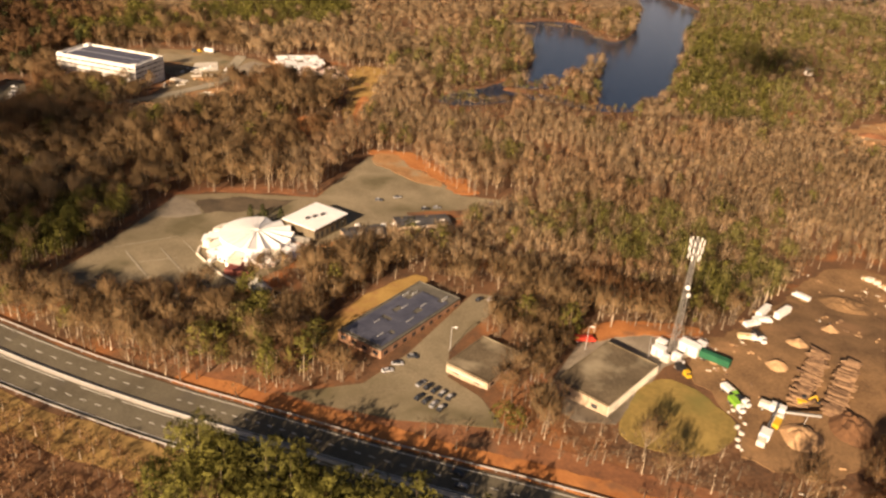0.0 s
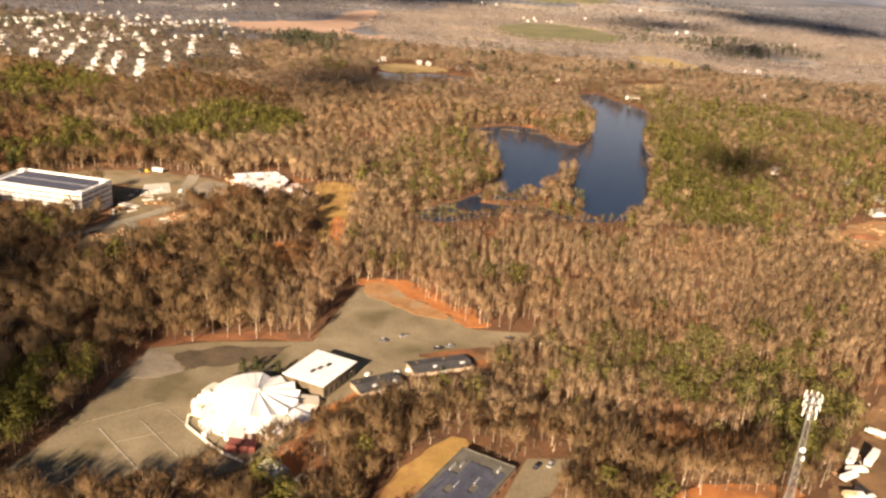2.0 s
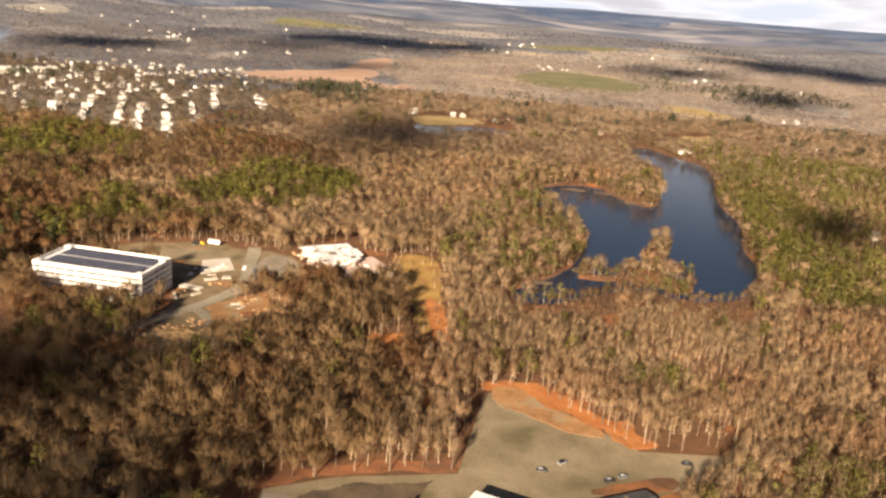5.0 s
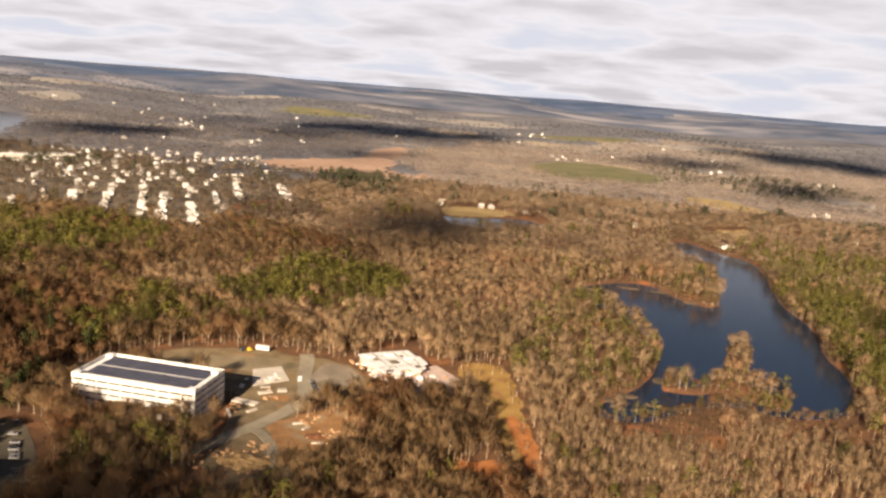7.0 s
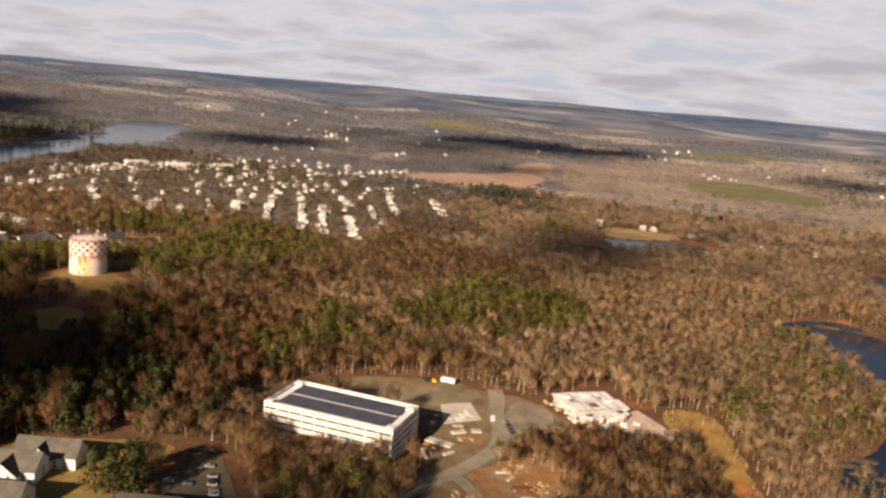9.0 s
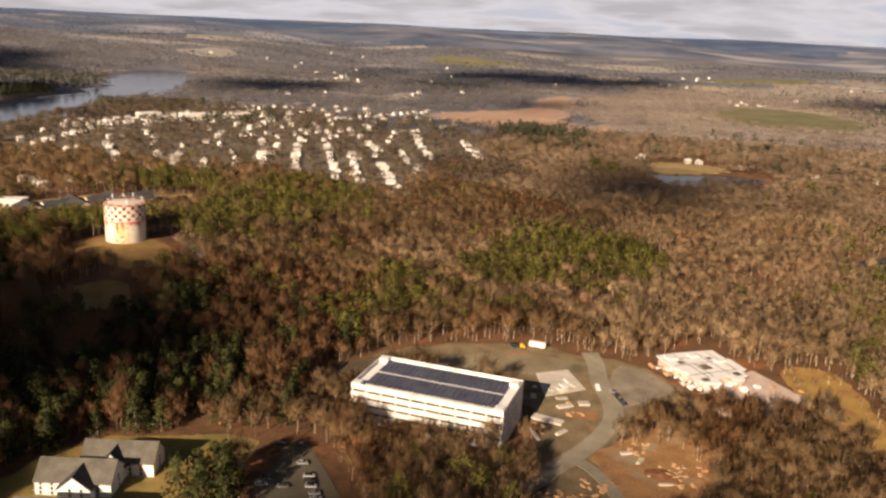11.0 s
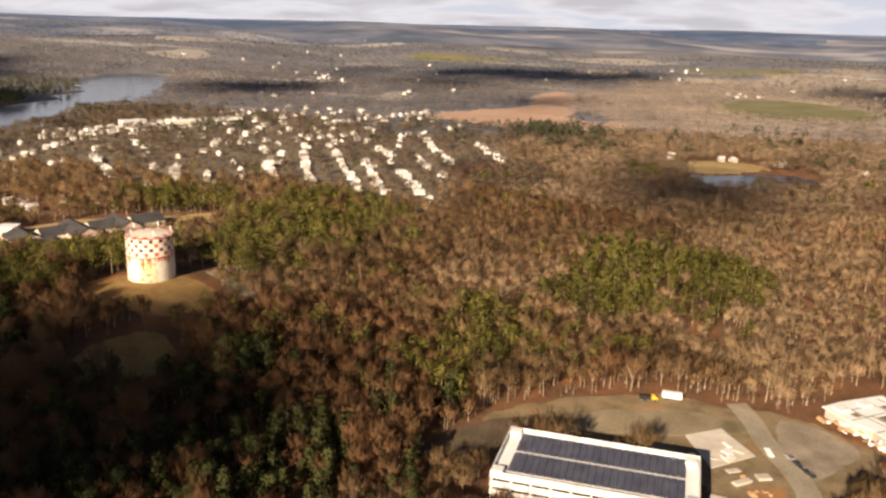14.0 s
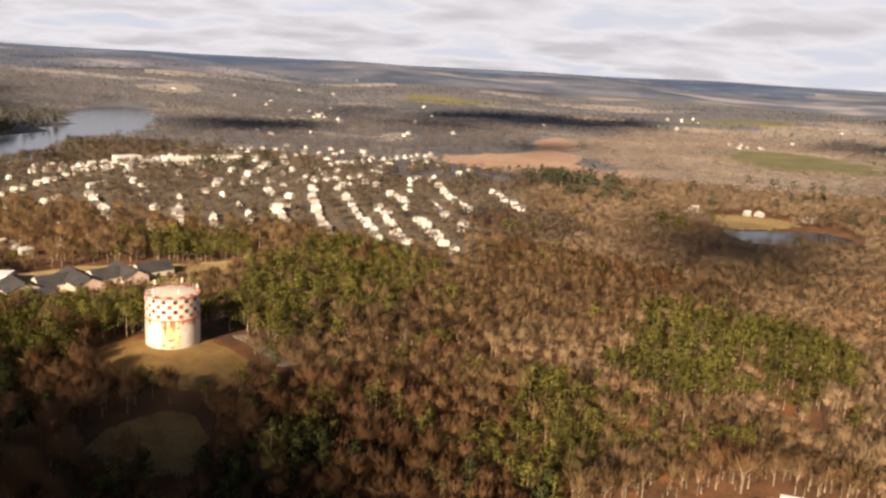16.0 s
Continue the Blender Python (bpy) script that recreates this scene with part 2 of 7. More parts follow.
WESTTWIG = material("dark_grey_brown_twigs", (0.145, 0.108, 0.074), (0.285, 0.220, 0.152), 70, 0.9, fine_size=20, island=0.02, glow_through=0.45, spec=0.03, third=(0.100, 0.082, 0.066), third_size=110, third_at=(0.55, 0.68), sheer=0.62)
# russet twigs with the western woods' shade put into the colour
SHADETWIG = material("shaded_russet_twigs", (0.168, 0.092, 0.046), (0.325, 0.190, 0.096), 70, 0.9, fine_size=20, island=0.02, glow_through=0.45, spec=0.03, third=(0.115, 0.066, 0.038), third_size=110, third_at=(0.55, 0.68), sheer=0.62)
# darker, bluer copy of the far twigs: cloud shade and haze in colour
FARWEST = material("far_shaded_woods", (0.165, 0.142, 0.130), (0.315, 0.272, 0.240), 190, 0.9, fine_size=50, island=0.01, glow_through=0.45, spec=0.0, third=(0.105, 0.100, 0.108), third_size=280, third_at=(0.54, 0.66), sheer=0.70)
DARKROOF = material("dark_membrane_roof", (0.035, 0.034, 0.036), (0.085, 0.082, 0.082), 9, 0.8, fine_size=0.8)
SHINGLE = material("grey_shingles", (0.078, 0.072, 0.058), (0.150, 0.138, 0.112), 5, 0.9, bump=0.02, fine_size=0.5)
SPRUCE = material("spruce_needles", (0.026, 0.032, 0.013), (0.082, 0.086, 0.030), 14, 0.85, fine_size=3, island=0.05, glow_through=0.12, spec=0.05, sheer=0.40, spray=(1.2, 0.9, 0.12))
SLATE = material("dark_shingles", (0.035, 0.034, 0.035), (0.075, 0.072, 0.072), 5, 0.9, bump=0.02, fine_size=0.5)
PANEL = material("solar_glass", (0.045, 0.048, 0.070), (0.095, 0.100, 0.130), 6, 0.4, spec=0.5, fine_size=0.5)
STEEL = material("galvanised_steel", (0.45, 0.45, 0.44), (0.68, 0.67, 0.64), 3, 0.45, metal=0.5, fine_size=0.3)
MASTSTEEL = material("weathered_mast_steel", (0.16, 0.15, 0.135), (0.30, 0.285, 0.26), 3, 0.6, metal=0.3, fine_size=0.4)
RUSTSOIL = material("rusty_leaf_litter", (0.135, 0.060, 0.030), (0.29, 0.122, 0.052), 9, 0.95, bump=0.15, fine_size=1.2, third=(0.12, 0.075, 0.045), third_size=14, third_at=(0.55, 0.70))
TANWALL = material("peach_block_wall", (0.36, 0.265, 0.18), (0.50, 0.385, 0.27), 4, 0.85, fine_size=0.5)
DARK = material("black_paint_and_shade", (0.012, 0.012, 0.013), (0.035, 0.034, 0.034), 3, 0.5, fine_size=0.4)
GLASS = material("window_glass", (0.02, 0.025, 0.03), (0.06, 0.065, 0.07), 2, 0.12, spec=0.6, fine_size=0.5)
GREEN = material("green_painted_steel", (0.012, 0.085, 0.040), (0.025, 0.15, 0.075), 3, 0.5, fine_size=0.4)
LIME = material("lime_green_paint", (0.16, 0.38, 0.03), (0.26, 0.52, 0.06), 2, 0.45, fine_size=0.3)
YELLOW = material("machine_yellow", (0.55, 0.32, 0.02), (0.75, 0.47, 0.04), 2, 0.5, fine_size=0.3)
RED = material("red_paint", (0.42, 0.035, 0.02), (0.58, 0.07, 0.04), 2, 0.45, fine_size=0.3)
TOWERRED = material("orange_red_tank_paint", (0.40, 0.055, 0.022), (0.56, 0.11, 0.045), 3, 0.6, fine_size=0.4)
TOWERWHITE = material("stained_tank_white", (0.62, 0.54, 0.42), (0.80, 0.75, 0.66), 5, 0.6, fine_size=0.6, third=(0.58, 0.32, 0.12), third_size=5, third_at=(0.60, 0.76))
RUST = material("rusty_mural_paint", (0.62, 0.45, 0.20), (0.80, 0.70, 0.48), 3.2, 0.7, fine_size=0.5, third=(0.42, 0.14, 0.05), third_size=2.6, third_at=(0.57, 0.66))
BRUSHWOOD = material("cut_brushwood", (0.21, 0.135, 0.062), (0.43, 0.29, 0.135), 2.6, 0.95, bump=0.4, fine_size=0.5, third=(0.13, 0.085, 0.042), third_size=4, third_at=(0.52, 0.62))
CHIPS = material("wood_chips", (0.33, 0.19, 0.092), (0.54, 0.345, 0.185), 3, 0.95, bump=0.15, fine_size=0.6)
LOG = material("log_bark", (0.10, 0.058, 0.034), (0.29, 0.178, 0.10), 2, 0.9, fine_size=0.4, per_object=0.3)
RUBBER = material("black_rubber", (0.015, 0.015, 0.015), (0.035, 0.034, 0.033), 1, 0.8, fine_size=0.2)
LINE = material("road_paint", (0.50, 0.48, 0.42), (0.72, 0.70, 0.64), 5, 0.8, fine_size=0.5)
OLDLINE = material("worn_bay_paint", (0.30, 0.26, 0.18), (0.50, 0.46, 0.37), 3, 0.85, fine_size=0.5)
CARPAINT = material("car_paint", (0.018, 0.019, 0.024), (0.46, 0.455, 0.45), 400, 0.3, spec=0.5, fine_size=300, per_object=1.3, low=0.42, high=0.95)
SIDING = material("house_siding", (0.40, 0.37, 0.32), (0.76, 0.74, 0.70), 400, 0.75, fine_size=300, per_object=0.9)
MOSSY = material("mossy_rough_ground", (0.125, 0.092, 0.050), (0.250, 0.190, 0.108), 9, 0.95, bump=0.08, fine_size=1.0, third=(0.30, 0.155, 0.065), third_size=16, third_at=(0.57, 0.70))
HOUSEROOF = material("house_shingles", (0.14, 0.125, 0.11), (0.52, 0.50, 0.46), 400, 0.9, fine_size=2, per_object=0.9)
CLOUD = material("cloud_white", (0.8, 0.8, 0.8), (0.9, 0.9, 0.9), 60, 1.0, fine_size=20)

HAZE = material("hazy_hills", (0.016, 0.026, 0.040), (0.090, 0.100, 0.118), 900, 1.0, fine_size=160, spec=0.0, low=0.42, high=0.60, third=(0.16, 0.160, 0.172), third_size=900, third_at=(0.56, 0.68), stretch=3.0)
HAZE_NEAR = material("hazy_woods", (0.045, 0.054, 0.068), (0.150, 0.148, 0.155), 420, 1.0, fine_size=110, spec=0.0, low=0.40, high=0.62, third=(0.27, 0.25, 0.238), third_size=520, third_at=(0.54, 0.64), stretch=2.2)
# faint blue emission imitates haze lying before the hills
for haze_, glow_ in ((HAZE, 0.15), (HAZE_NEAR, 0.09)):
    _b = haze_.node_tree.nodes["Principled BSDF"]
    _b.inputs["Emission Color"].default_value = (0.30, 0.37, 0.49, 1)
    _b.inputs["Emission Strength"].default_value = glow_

WATER = bpy.data.materials.new("pond_water")
WATER.use_nodes = True
_b = WATER.node_tree.nodes["Principled BSDF"]
_b.inputs["Base Color"].default_value = (0.012, 0.022, 0.046, 1)
_b.inputs["Roughness"].default_value = 0.14
_b.inputs["IOR"].default_value = 1.333
_n = WATER.node_tree.nodes.new("ShaderNodeTexNoise")
_n.inputs["Scale"].default_value, _n.inputs["Detail"].default_value = 0.5, 5.0
_g = WATER.node_tree.nodes.new("ShaderNodeNewGeometry")
WATER.node_tree.links.new(_g.outputs["Position"], _n.inputs["Vector"])
_u = WATER.node_tree.nodes.new("ShaderNodeBump")
_u.inputs["Strength"].default_value, _u.inputs["Distance"].default_value = 0.25, 0.25
WATER.node_tree.links.new(_n.outputs[0], _u.inputs["Height"])
WATER.node_tree.links.new(_u.outputs[0], _b.inputs["Normal"])


# ---- plan: its coordinates are drawn at 1 : 1.3, and K brings true metres into it ----
SCALE = 1.3
K = 1 / SCALE


def smooth(a, b, x):
    u = np.clip((np.asarray(x, float) - a) / (b - a), 0, 1)
    return u * u * (3 - 2 * u)


def rounded(points, times=2):
    """Corner-cut a closed outline, for natural edges."""
    p = np.array(points, float)
    for _ in range(times):
        q = np.roll(p, -1, axis=0)
        p = np.stack((p * 0.75 + q * 0.25, p * 0.25 + q * 0.75), axis=1).reshape(-1, 2)
    return p


def inside(poly, x, y):
    poly = np.asarray(poly, float)
    r = np.zeros(np.shape(x), bool)
    for (xa, ya), (xb, yb) in zip(poly, np.roll(poly, -1, axis=0)):
        if ya == yb:
            continue
        c = ((ya > y) != (yb > y)) & (x < (xb - xa) * (y - ya) / (yb - ya) + xa)
        r ^= c
    return r


def edge_distance(poly, x, y):
    poly = np.asarray(poly, float)
    d = np.full(np.shape(x), 1e9)
    for a, b in zip(poly, np.roll(poly, -1, axis=0)):
        e = b - a
        u = np.clip(((x - a[0]) * e[0] + (y - a[1]) * e[1]) / max(e @ e, 1e-9), 0, 1)
        d = np.minimum(d, np.hypot(x - a[0] - u * e[0], y - a[1] - u * e[1]))
    return d


POND = rounded([(-150, 664), (-112, 712), (-80, 722), (-66, 680), (-42, 662), (-32, 711), (-36, 787), (-44, 842), (-56, 905), (-31, 935), (-10, 890), (19, 856),
                (16, 793), (4, 695), (14, 643), (1, 579), (6, 550), (-8, 490), (-38, 474), (-60, 482), (-76, 480), (-92, 462), (-110, 444), (-128, 452), (-120, 470),
                (-104, 490), (-91, 533), (-89, 575), (-100, 606), (-114, 636), (-134, 644)], 2)
ISLET = rounded([(-98, 492), (-91, 504), (-80, 500), (-66, 514), (-60, 532), (-53, 568), (-40, 582), (-44, 545), (-50, 530), (-52, 514), (-45, 516), (-36, 500), (-36, 487), (-48, 484), (-56, 495), (-66, 500), (-80, 489)], 1)
LAKE = rounded([(-880, 770), (-915, 880), (-935, 960), (-966, 1070), (-1000, 1190), (-1005, 1280), (-1048, 1372), (-1215, 1650), (-1310, 1760), (-1340, 1660), (-1290, 1540), (-1270, 1470), (-1176, 1366), (-1120, 1258), (-1106, 1185), (-1098, 1129), (-1100, 1010), (-1120, 940), (-1060, 780)], 2)
GOLFPOND = rounded([(-269, 936), (-244, 934), (-187, 966), (-160, 931), (-186, 906), (-224, 889), (-247, 883), (-258, 912)], 2)
WATERS = [(POND, -1.3), (GOLFPOND, -0.8), (LAKE, -1.3)]


def terrain(x, y):
    x, y = np.asarray(x, float), np.asarray(y, float)
    r = np.hypot(x, y)
    z = 10 * (1 - smooth(220, 300, y)) * smooth(-140, 30, x)
    z = z + 15.2 * np.exp(-((x + 492) ** 2 + (y - 494) ** 2) / (2 * 54.0 ** 2))
    z = z - 3.5 * np.exp(-((x + 300) ** 2 + (y - 415) ** 2) / (2 * 48.0 ** 2))
    dry = smooth(1.0, 1.7, np.hypot((x + 1130) / 230, (y - 1300) / 430))
    z = z + 88 * smooth(1700, 3650, r) * dry
    z = z + dry * smooth(1500, 2300, r) * (11 * np.sin(x / 310 + 1.3) * np.sin(y / 270) + 5 * np.sin(x / 130 + y / 170)) * (1 - 0.7 * smooth(3200, 3650, r))
    return z


def ground_z(x, y):
    """The land, dug out under the ponds."""
    z = terrain(x, y)
    for poly, _ in WATERS:
        x0, y0, x1, y1 = *poly.min(axis=0) - 12, *poly.max(axis=0) + 12
        near = (x > x0) & (x < x1) & (y > y0) & (y < y1)
        if near.any():
            d = edge_distance(poly, x[near], y[near]) * np.where(inside(poly, x[near], y[near]), -1, 1)
            if poly is POND:
                di = edge_distance(ISLET, x[near], y[near]) * np.where(inside(ISLET, x[near], y[near]), 1, -1)
                d = np.maximum(d, di)
            z[near] = z[near] - 3.5 * smooth(5, -7, d)
    return z


def at(x, y):
    return float(terrain(x, y))


# ---- small builders ----
def finish(name, bm, mat, parent=None, label="", bevel=0.0):
    if bevel:
        bmesh.ops.bevel(bm, geom=list(bm.edges), offset=bevel, segments=1, affect="EDGES", profile=0.7)
    bmesh.ops.recalc_face_normals(bm, faces=bm.faces)
    me = bpy.data.meshes.new(name)
    bm.to_mesh(me)
    bm.free()
    for one in (mat if isinstance(mat, (list, tuple)) else [mat]):
        me.materials.append(one)
    ob = new(name, me)
    if parent is not None:
        ob.parent = parent
    if label:
        ob["label"] = label
    return ob


def part(name, bm, mat, parent, label="", bevel=0.0):
    return finish(name, bm, mat, parent, label, bevel)


def shared(name, me, parent, m=None):
    """One more piece on a mesh that is already there."""
    ob = new(name, me)
    ob.parent = parent
    if m is not None:
        ob.matrix_basis = m
    return ob


def thing(name, m, label, category, group="", kind=""):
    ob = new(name)
    ob.matrix_basis = m
    ob.empty_display_size = 0.5
    return tagged(ob, label, category, group, kind)


def box(x0, y0, z0, x1, y1, z1, bm=None):
    bm = bm or bmesh.new()
    bmesh.ops.create_cube(bm, size=1, matrix=Matrix.Translation(((x0 + x1) / 2, (y0 + y1) / 2, (z0 + z1) / 2)) @ Matrix.Diagonal((x1 - x0, y1 - y0, z1 - z0, 1)))
    return bm


def rod(a, b, r0, r1=None, sides=8, bm=None):
    bm = bm or bmesh.new()
    a, b = Vector(a), Vector(b)
    q = (b - a).to_track_quat("Z", "Y").to_matrix().to_4x4()
    bmesh.ops.create_cone(bm, cap_ends=True, segments=sides, radius1=r0, radius2=r0 if r1 is None else r1, depth=(b - a).length,
                          matrix=Matrix.Translation((a + b) / 2) @ q)
    return bm


def prism(outline, z0, z1, bm=None):
    """An upright prism over a plan outline."""
    bm = bm or bmesh.new()
    lo = [bm.verts.new((x, y, z0)) for x, y in outline]
    hi = [bm.verts.new((x, y, z1)) for x, y in outline]
    bm.faces.new(lo[::-1])
    bm.faces.new(hi)
    for i in range(len(lo)):
        j = (i + 1) % len(lo)
        bm.faces.new((lo[i], lo[j], hi[j], hi[i]))
    return bm


def gable(x0, y0, x1, y1, z0, z1, thick=0.25, along="x", over=0.4, bm=None):
    """A pitched roof with thickness; its ridge runs along x or y."""
    bm = bm or bmesh.new()
    if along == "y":
        x0, y0, x1, y1 = y0, x0, y1, x1
    mid, s = (y0 + y1) / 2, (z1 - z0) / ((y1 - y0) / 2)
    a = [(y0 - over, z0 - over * s), (mid, z1), (y1 + over, z0 - over * s), (y1 + over, z0 - over * s + thick), (mid, z1 + thick), (y0 - over, z0 - over * s + thick)]
    rows = []
    for x in (x0 - over, x1 + over):
        rows.append([bm.verts.new((x, p, z) if along == "x" else (p, x, z)) for p, z in a])
    n = len(a)
    for quad in ((0, 1, 4, 5), (1, 2, 3, 4)):
        bm.faces.new([rows[0][i] for i in quad])
        bm.faces.new([rows[1][i] for i in quad[::-1]])
    for i in range(n):
        j = (i + 1) % n
        bm.faces.new((rows[0][i], rows[1][i], rows[1][j], rows[0][j]))
    return bm


def house_walls(x0, y0, x1, y1, h, ridge, along="x", bm=None):
    """Walls with gable ends, as one closed block."""
    bm = bm or bmesh.new()
    if along == "y":
        x0, y0, x1, y1 = y0, x0, y1, x1
    mid = (y0 + y1) / 2
    sec = [(y0, 0), (y1, 0), (y1, h), (mid, ridge), (y0, h)]
    rows = [[bm.verts.new((x, p, z) if along == "x" else (p, x, z)) for p, z in sec] for x in (x0, x1)]
    bm.faces.new(rows[0])
    bm.faces.new(rows[1][::-1])
    for i in range(5):
        j = (i + 1) % 5
        bm.faces.new((rows[0][i], rows[0][j], rows[1][j], rows[1][i]))
    return bm


def patch(name, outline, mat, label, category, lift=0.12, grain=7.0, wobble=0.0, kind="structure"):
    """A surface laid on the land, draped over it, with a thin edge."""
    p = np.array(outline, float)
    if wobble and np.ptp(p, axis=0).max() < 160:
        grain = min(grain, 1.6)
    dense = []
    for a, b in zip(p, np.roll(p, -1, axis=0)):
        k = max(1, int(np.hypot(*(b - a)) / grain))
        for i in range(k):
            q = a + (b - a) * i / k
            if wobble:
                v = noise.noise_vector((q[0] * 0.12, q[1] * 0.12, 3.0))
                w = noise.noise_vector((q[0] * 0.5, q[1] * 0.5, 7.0))
                q = q + wobble * (np.array((v[0], v[1])) + 0.45 * np.array((w[0], w[1])))
            dense.append(q)
    dense = np.array(dense)
    bm = bmesh.new()
    f = bm.faces.new([bm.verts.new((x, y, 0)) for x, y in dense])
    x0, y0, x1, y1 = *dense.min(axis=0), *dense.max(axis=0)
    step = max(grain, max(x1 - x0, y1 - y0) / 40)
    for axis, lo, hi in ((0, x0, x1), (1, y0, y1)):
        k = lo + step
        while k < hi:
            co_ = (k, 0, 0) if axis == 0 else (0, k, 0)
            no_ = (1, 0, 0) if axis == 0 else (0, 1, 0)
            bmesh.ops.bisect_plane(bm, geom=bm.verts[:] + bm.edges[:] + bm.faces[:], plane_co=co_, plane_no=no_)
            k += step
    for v in bm.verts:
        v.co.z = at(v.co.x, v.co.y) + lift
    skirt = bmesh.ops.extrude_edge_only(bm, edges=[e for e in bm.edges if e.is_boundary])
    for v in skirt["geom"]:
        if isinstance(v, bmesh.types.BMVert):
            v.co.z -= lift + 0.25
    for f in bm.faces:
        f.normal_update()
    me = bpy.data.meshes.new(name)
    bm.to_mesh(me)
    bm.free()
    me.materials.append(mat)
    return tagged(new(name, me), label, category, kind=kind)


def strip(points, half, offset=0.0):
    """The outline of a band along a line of points."""
    p = np.array(points, float)
    t = np.gradient(p, axis=0)
    t /= np.linalg.norm(t, axis=1)[:, None]
    n = np.stack((-t[:, 1], t[:, 0]), axis=1)
    return np.vstack((p + n * (offset + half), (p + n * (offset - half))[::-1]))


def curve_line(points, k=6):
    """A smooth line through points."""
    p = np.array(points, float)
    p = np.vstack((2 * p[0] - p[1], p, 2 * p[-1] - p[-2]))
    res = []
    for i in range(1, len(p) - 2):
        for u in np.linspace(0, 1, k, endpoint=False):
            a, b, c, d = p[i - 1], p[i], p[i + 1], p[i + 2]
            res.append(0.5 * (2 * b + (c - a) * u + (2 * a - 5 * b + 4 * c - d) * u * u + (3 * b - a - 3 * c + d) * u ** 3))
    res.append(p[-2])
    return np.array(res)


# ---- the land ----
def lines(lo, a, b, hi, step, grow):
    mid = list(np.arange(a, b + step, step))
    left, s, v = [], step, a
    while v > lo:
        s *= grow
        v -= s
        left.append(max(v, lo))
    right, s, v = [], step, mid[-1]
    while v < hi:
        s *= grow
        v += s
        right.append(min(v, hi))
    return np.array(left[::-1] + mid + right)


gx = lines(-3720, -680, 230, 3720, 6.6, 1.08)
gy = lines(-3720, 90, 960, 3720, 6.6, 1.08)
X, Y = np.meshgrid(gx, gy)
Z = ground_z(X.ravel(), Y.ravel())
verts = np.column_stack((X.ravel(), Y.ravel(), Z))
nx, ny = len(gx), len(gy)
i0 = (np.arange(ny - 1)[:, None] * nx + np.arange(nx - 1)[None]).ravel()
quads = np.column_stack((i0, i0 + 1, i0 + nx + 1, i0 + nx))


def mesh_from(name, v, f, mats, index=None, normals=None):
    me = bpy.data.meshes.new(name)
    k = f.shape[1]
    me.vertices.add(len(v))
    me.vertices.foreach_set("co", np.asarray(v, np.float32).ravel())
    me.loops.add(len(f) * k)
    me.loops.foreach_set("vertex_index", f.astype(np.int32).ravel())
    me.polygons.add(len(f))
    me.polygons.foreach_set("loop_start", np.arange(0, len(f) * k, k, dtype=np.int32))
    me.polygons.foreach_set("loop_total", np.full(len(f), k, np.int32))
    for m in mats:
        me.materials.append(m)
    if index is not None:
        me.polygons.foreach_set("material_index", index.astype(np.int32))
    me.update(calc_edges=True)
    if normals is not None:
        me.polygons.foreach_set("use_smooth", np.ones(len(f), bool))
        me.normals_split_custom_set_from_vertices(normals.astype(np.float32))
    return me


mid_x, mid_y = X.ravel()[i0], Y.ravel()[i0]
# far faces take the haze-tinted floors by distance
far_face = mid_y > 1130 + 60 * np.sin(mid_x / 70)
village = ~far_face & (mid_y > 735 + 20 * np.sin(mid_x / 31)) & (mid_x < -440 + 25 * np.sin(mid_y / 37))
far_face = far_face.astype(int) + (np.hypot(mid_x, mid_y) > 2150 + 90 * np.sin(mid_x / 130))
# western far land gets the bluer haze tint early, to read darker
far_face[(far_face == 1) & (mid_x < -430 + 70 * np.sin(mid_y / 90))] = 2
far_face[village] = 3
land = mesh_from("ground", verts, quads, [LITTER, FARLAND, HAZELAND, GARDENS], far_face)
land.polygons.foreach_set("use_smooth", np.ones(len(quads), bool))
tagged(new("ground", land), "rolling forest floor of orange-brown fallen leaves", "ground", kind="structure")

for poly, level in WATERS:
    x0, y0, x1, y1 = *poly.min(axis=0) - 14, *poly.max(axis=0) + 14
    bm = bmesh.new()
    bm.faces.new([bm.verts.new(c) for c in ((x0, y0, level), (x1, y0, level), (x1, y1, level), (x0, y1, level))])
    w = finish("water", bm, WATER)
    tagged(w, "dark blue still pond water between wooded banks", "water", kind="structure")


# ---- surfaces on the land ----
HIGHWAY = curve_line([(-420, 232), (-330, 198), (-230, 170), (-163, 156.5), (-114, 150), (-80, 146), (-45, 141), (0, 137), (60, 131), (160, 121), (320, 106)])
TENT_LOT = np.array([(-181, 190), (-178, 215), (-178, 240), (-179, 270), (-161, 281), (-128, 292), (-126, 345), (-114, 353), (-89, 332), (-74, 320), (-46, 325), (-43, 319), (-72, 294),
                     (-100, 268), (-102, 252), (-110, 238), (-122, 214), (-136, 202), (-154, 188)], float)
OFFICE_LOT = np.array([(-82, 165), (-63, 175), (-56, 192), (-47, 232), (-34, 234), (-43, 206), (-45, 196), (-42, 184), (-31, 177), (-22, 166), (-49, 162), (-71, 163)], float)
HALL_LOT = np.array([(-16, 182), (-10, 212), (0, 222), (14, 224), (22, 216), (14, 206), (4, 176), (-6, 174)], float)
YARD = rounded([(20, 203), (22, 222), (34, 236), (46, 262), (64, 306), (80, 320), (100, 314), (104, 280), (88, 240), (72, 200), (60, 174), (36, 170), (34, 184), (30, 196)], 1)
OVAL = rounded([(12, 202), (24, 198), (33, 188), (33, 178), (22, 168), (6, 169), (4, 178)], 2)
SOLAR_LAWN = rounded([(-87, 186), (-85, 210), (-71, 241), (-63, 240), (-66, 228), (-79, 192), (-76, 184)], 1)
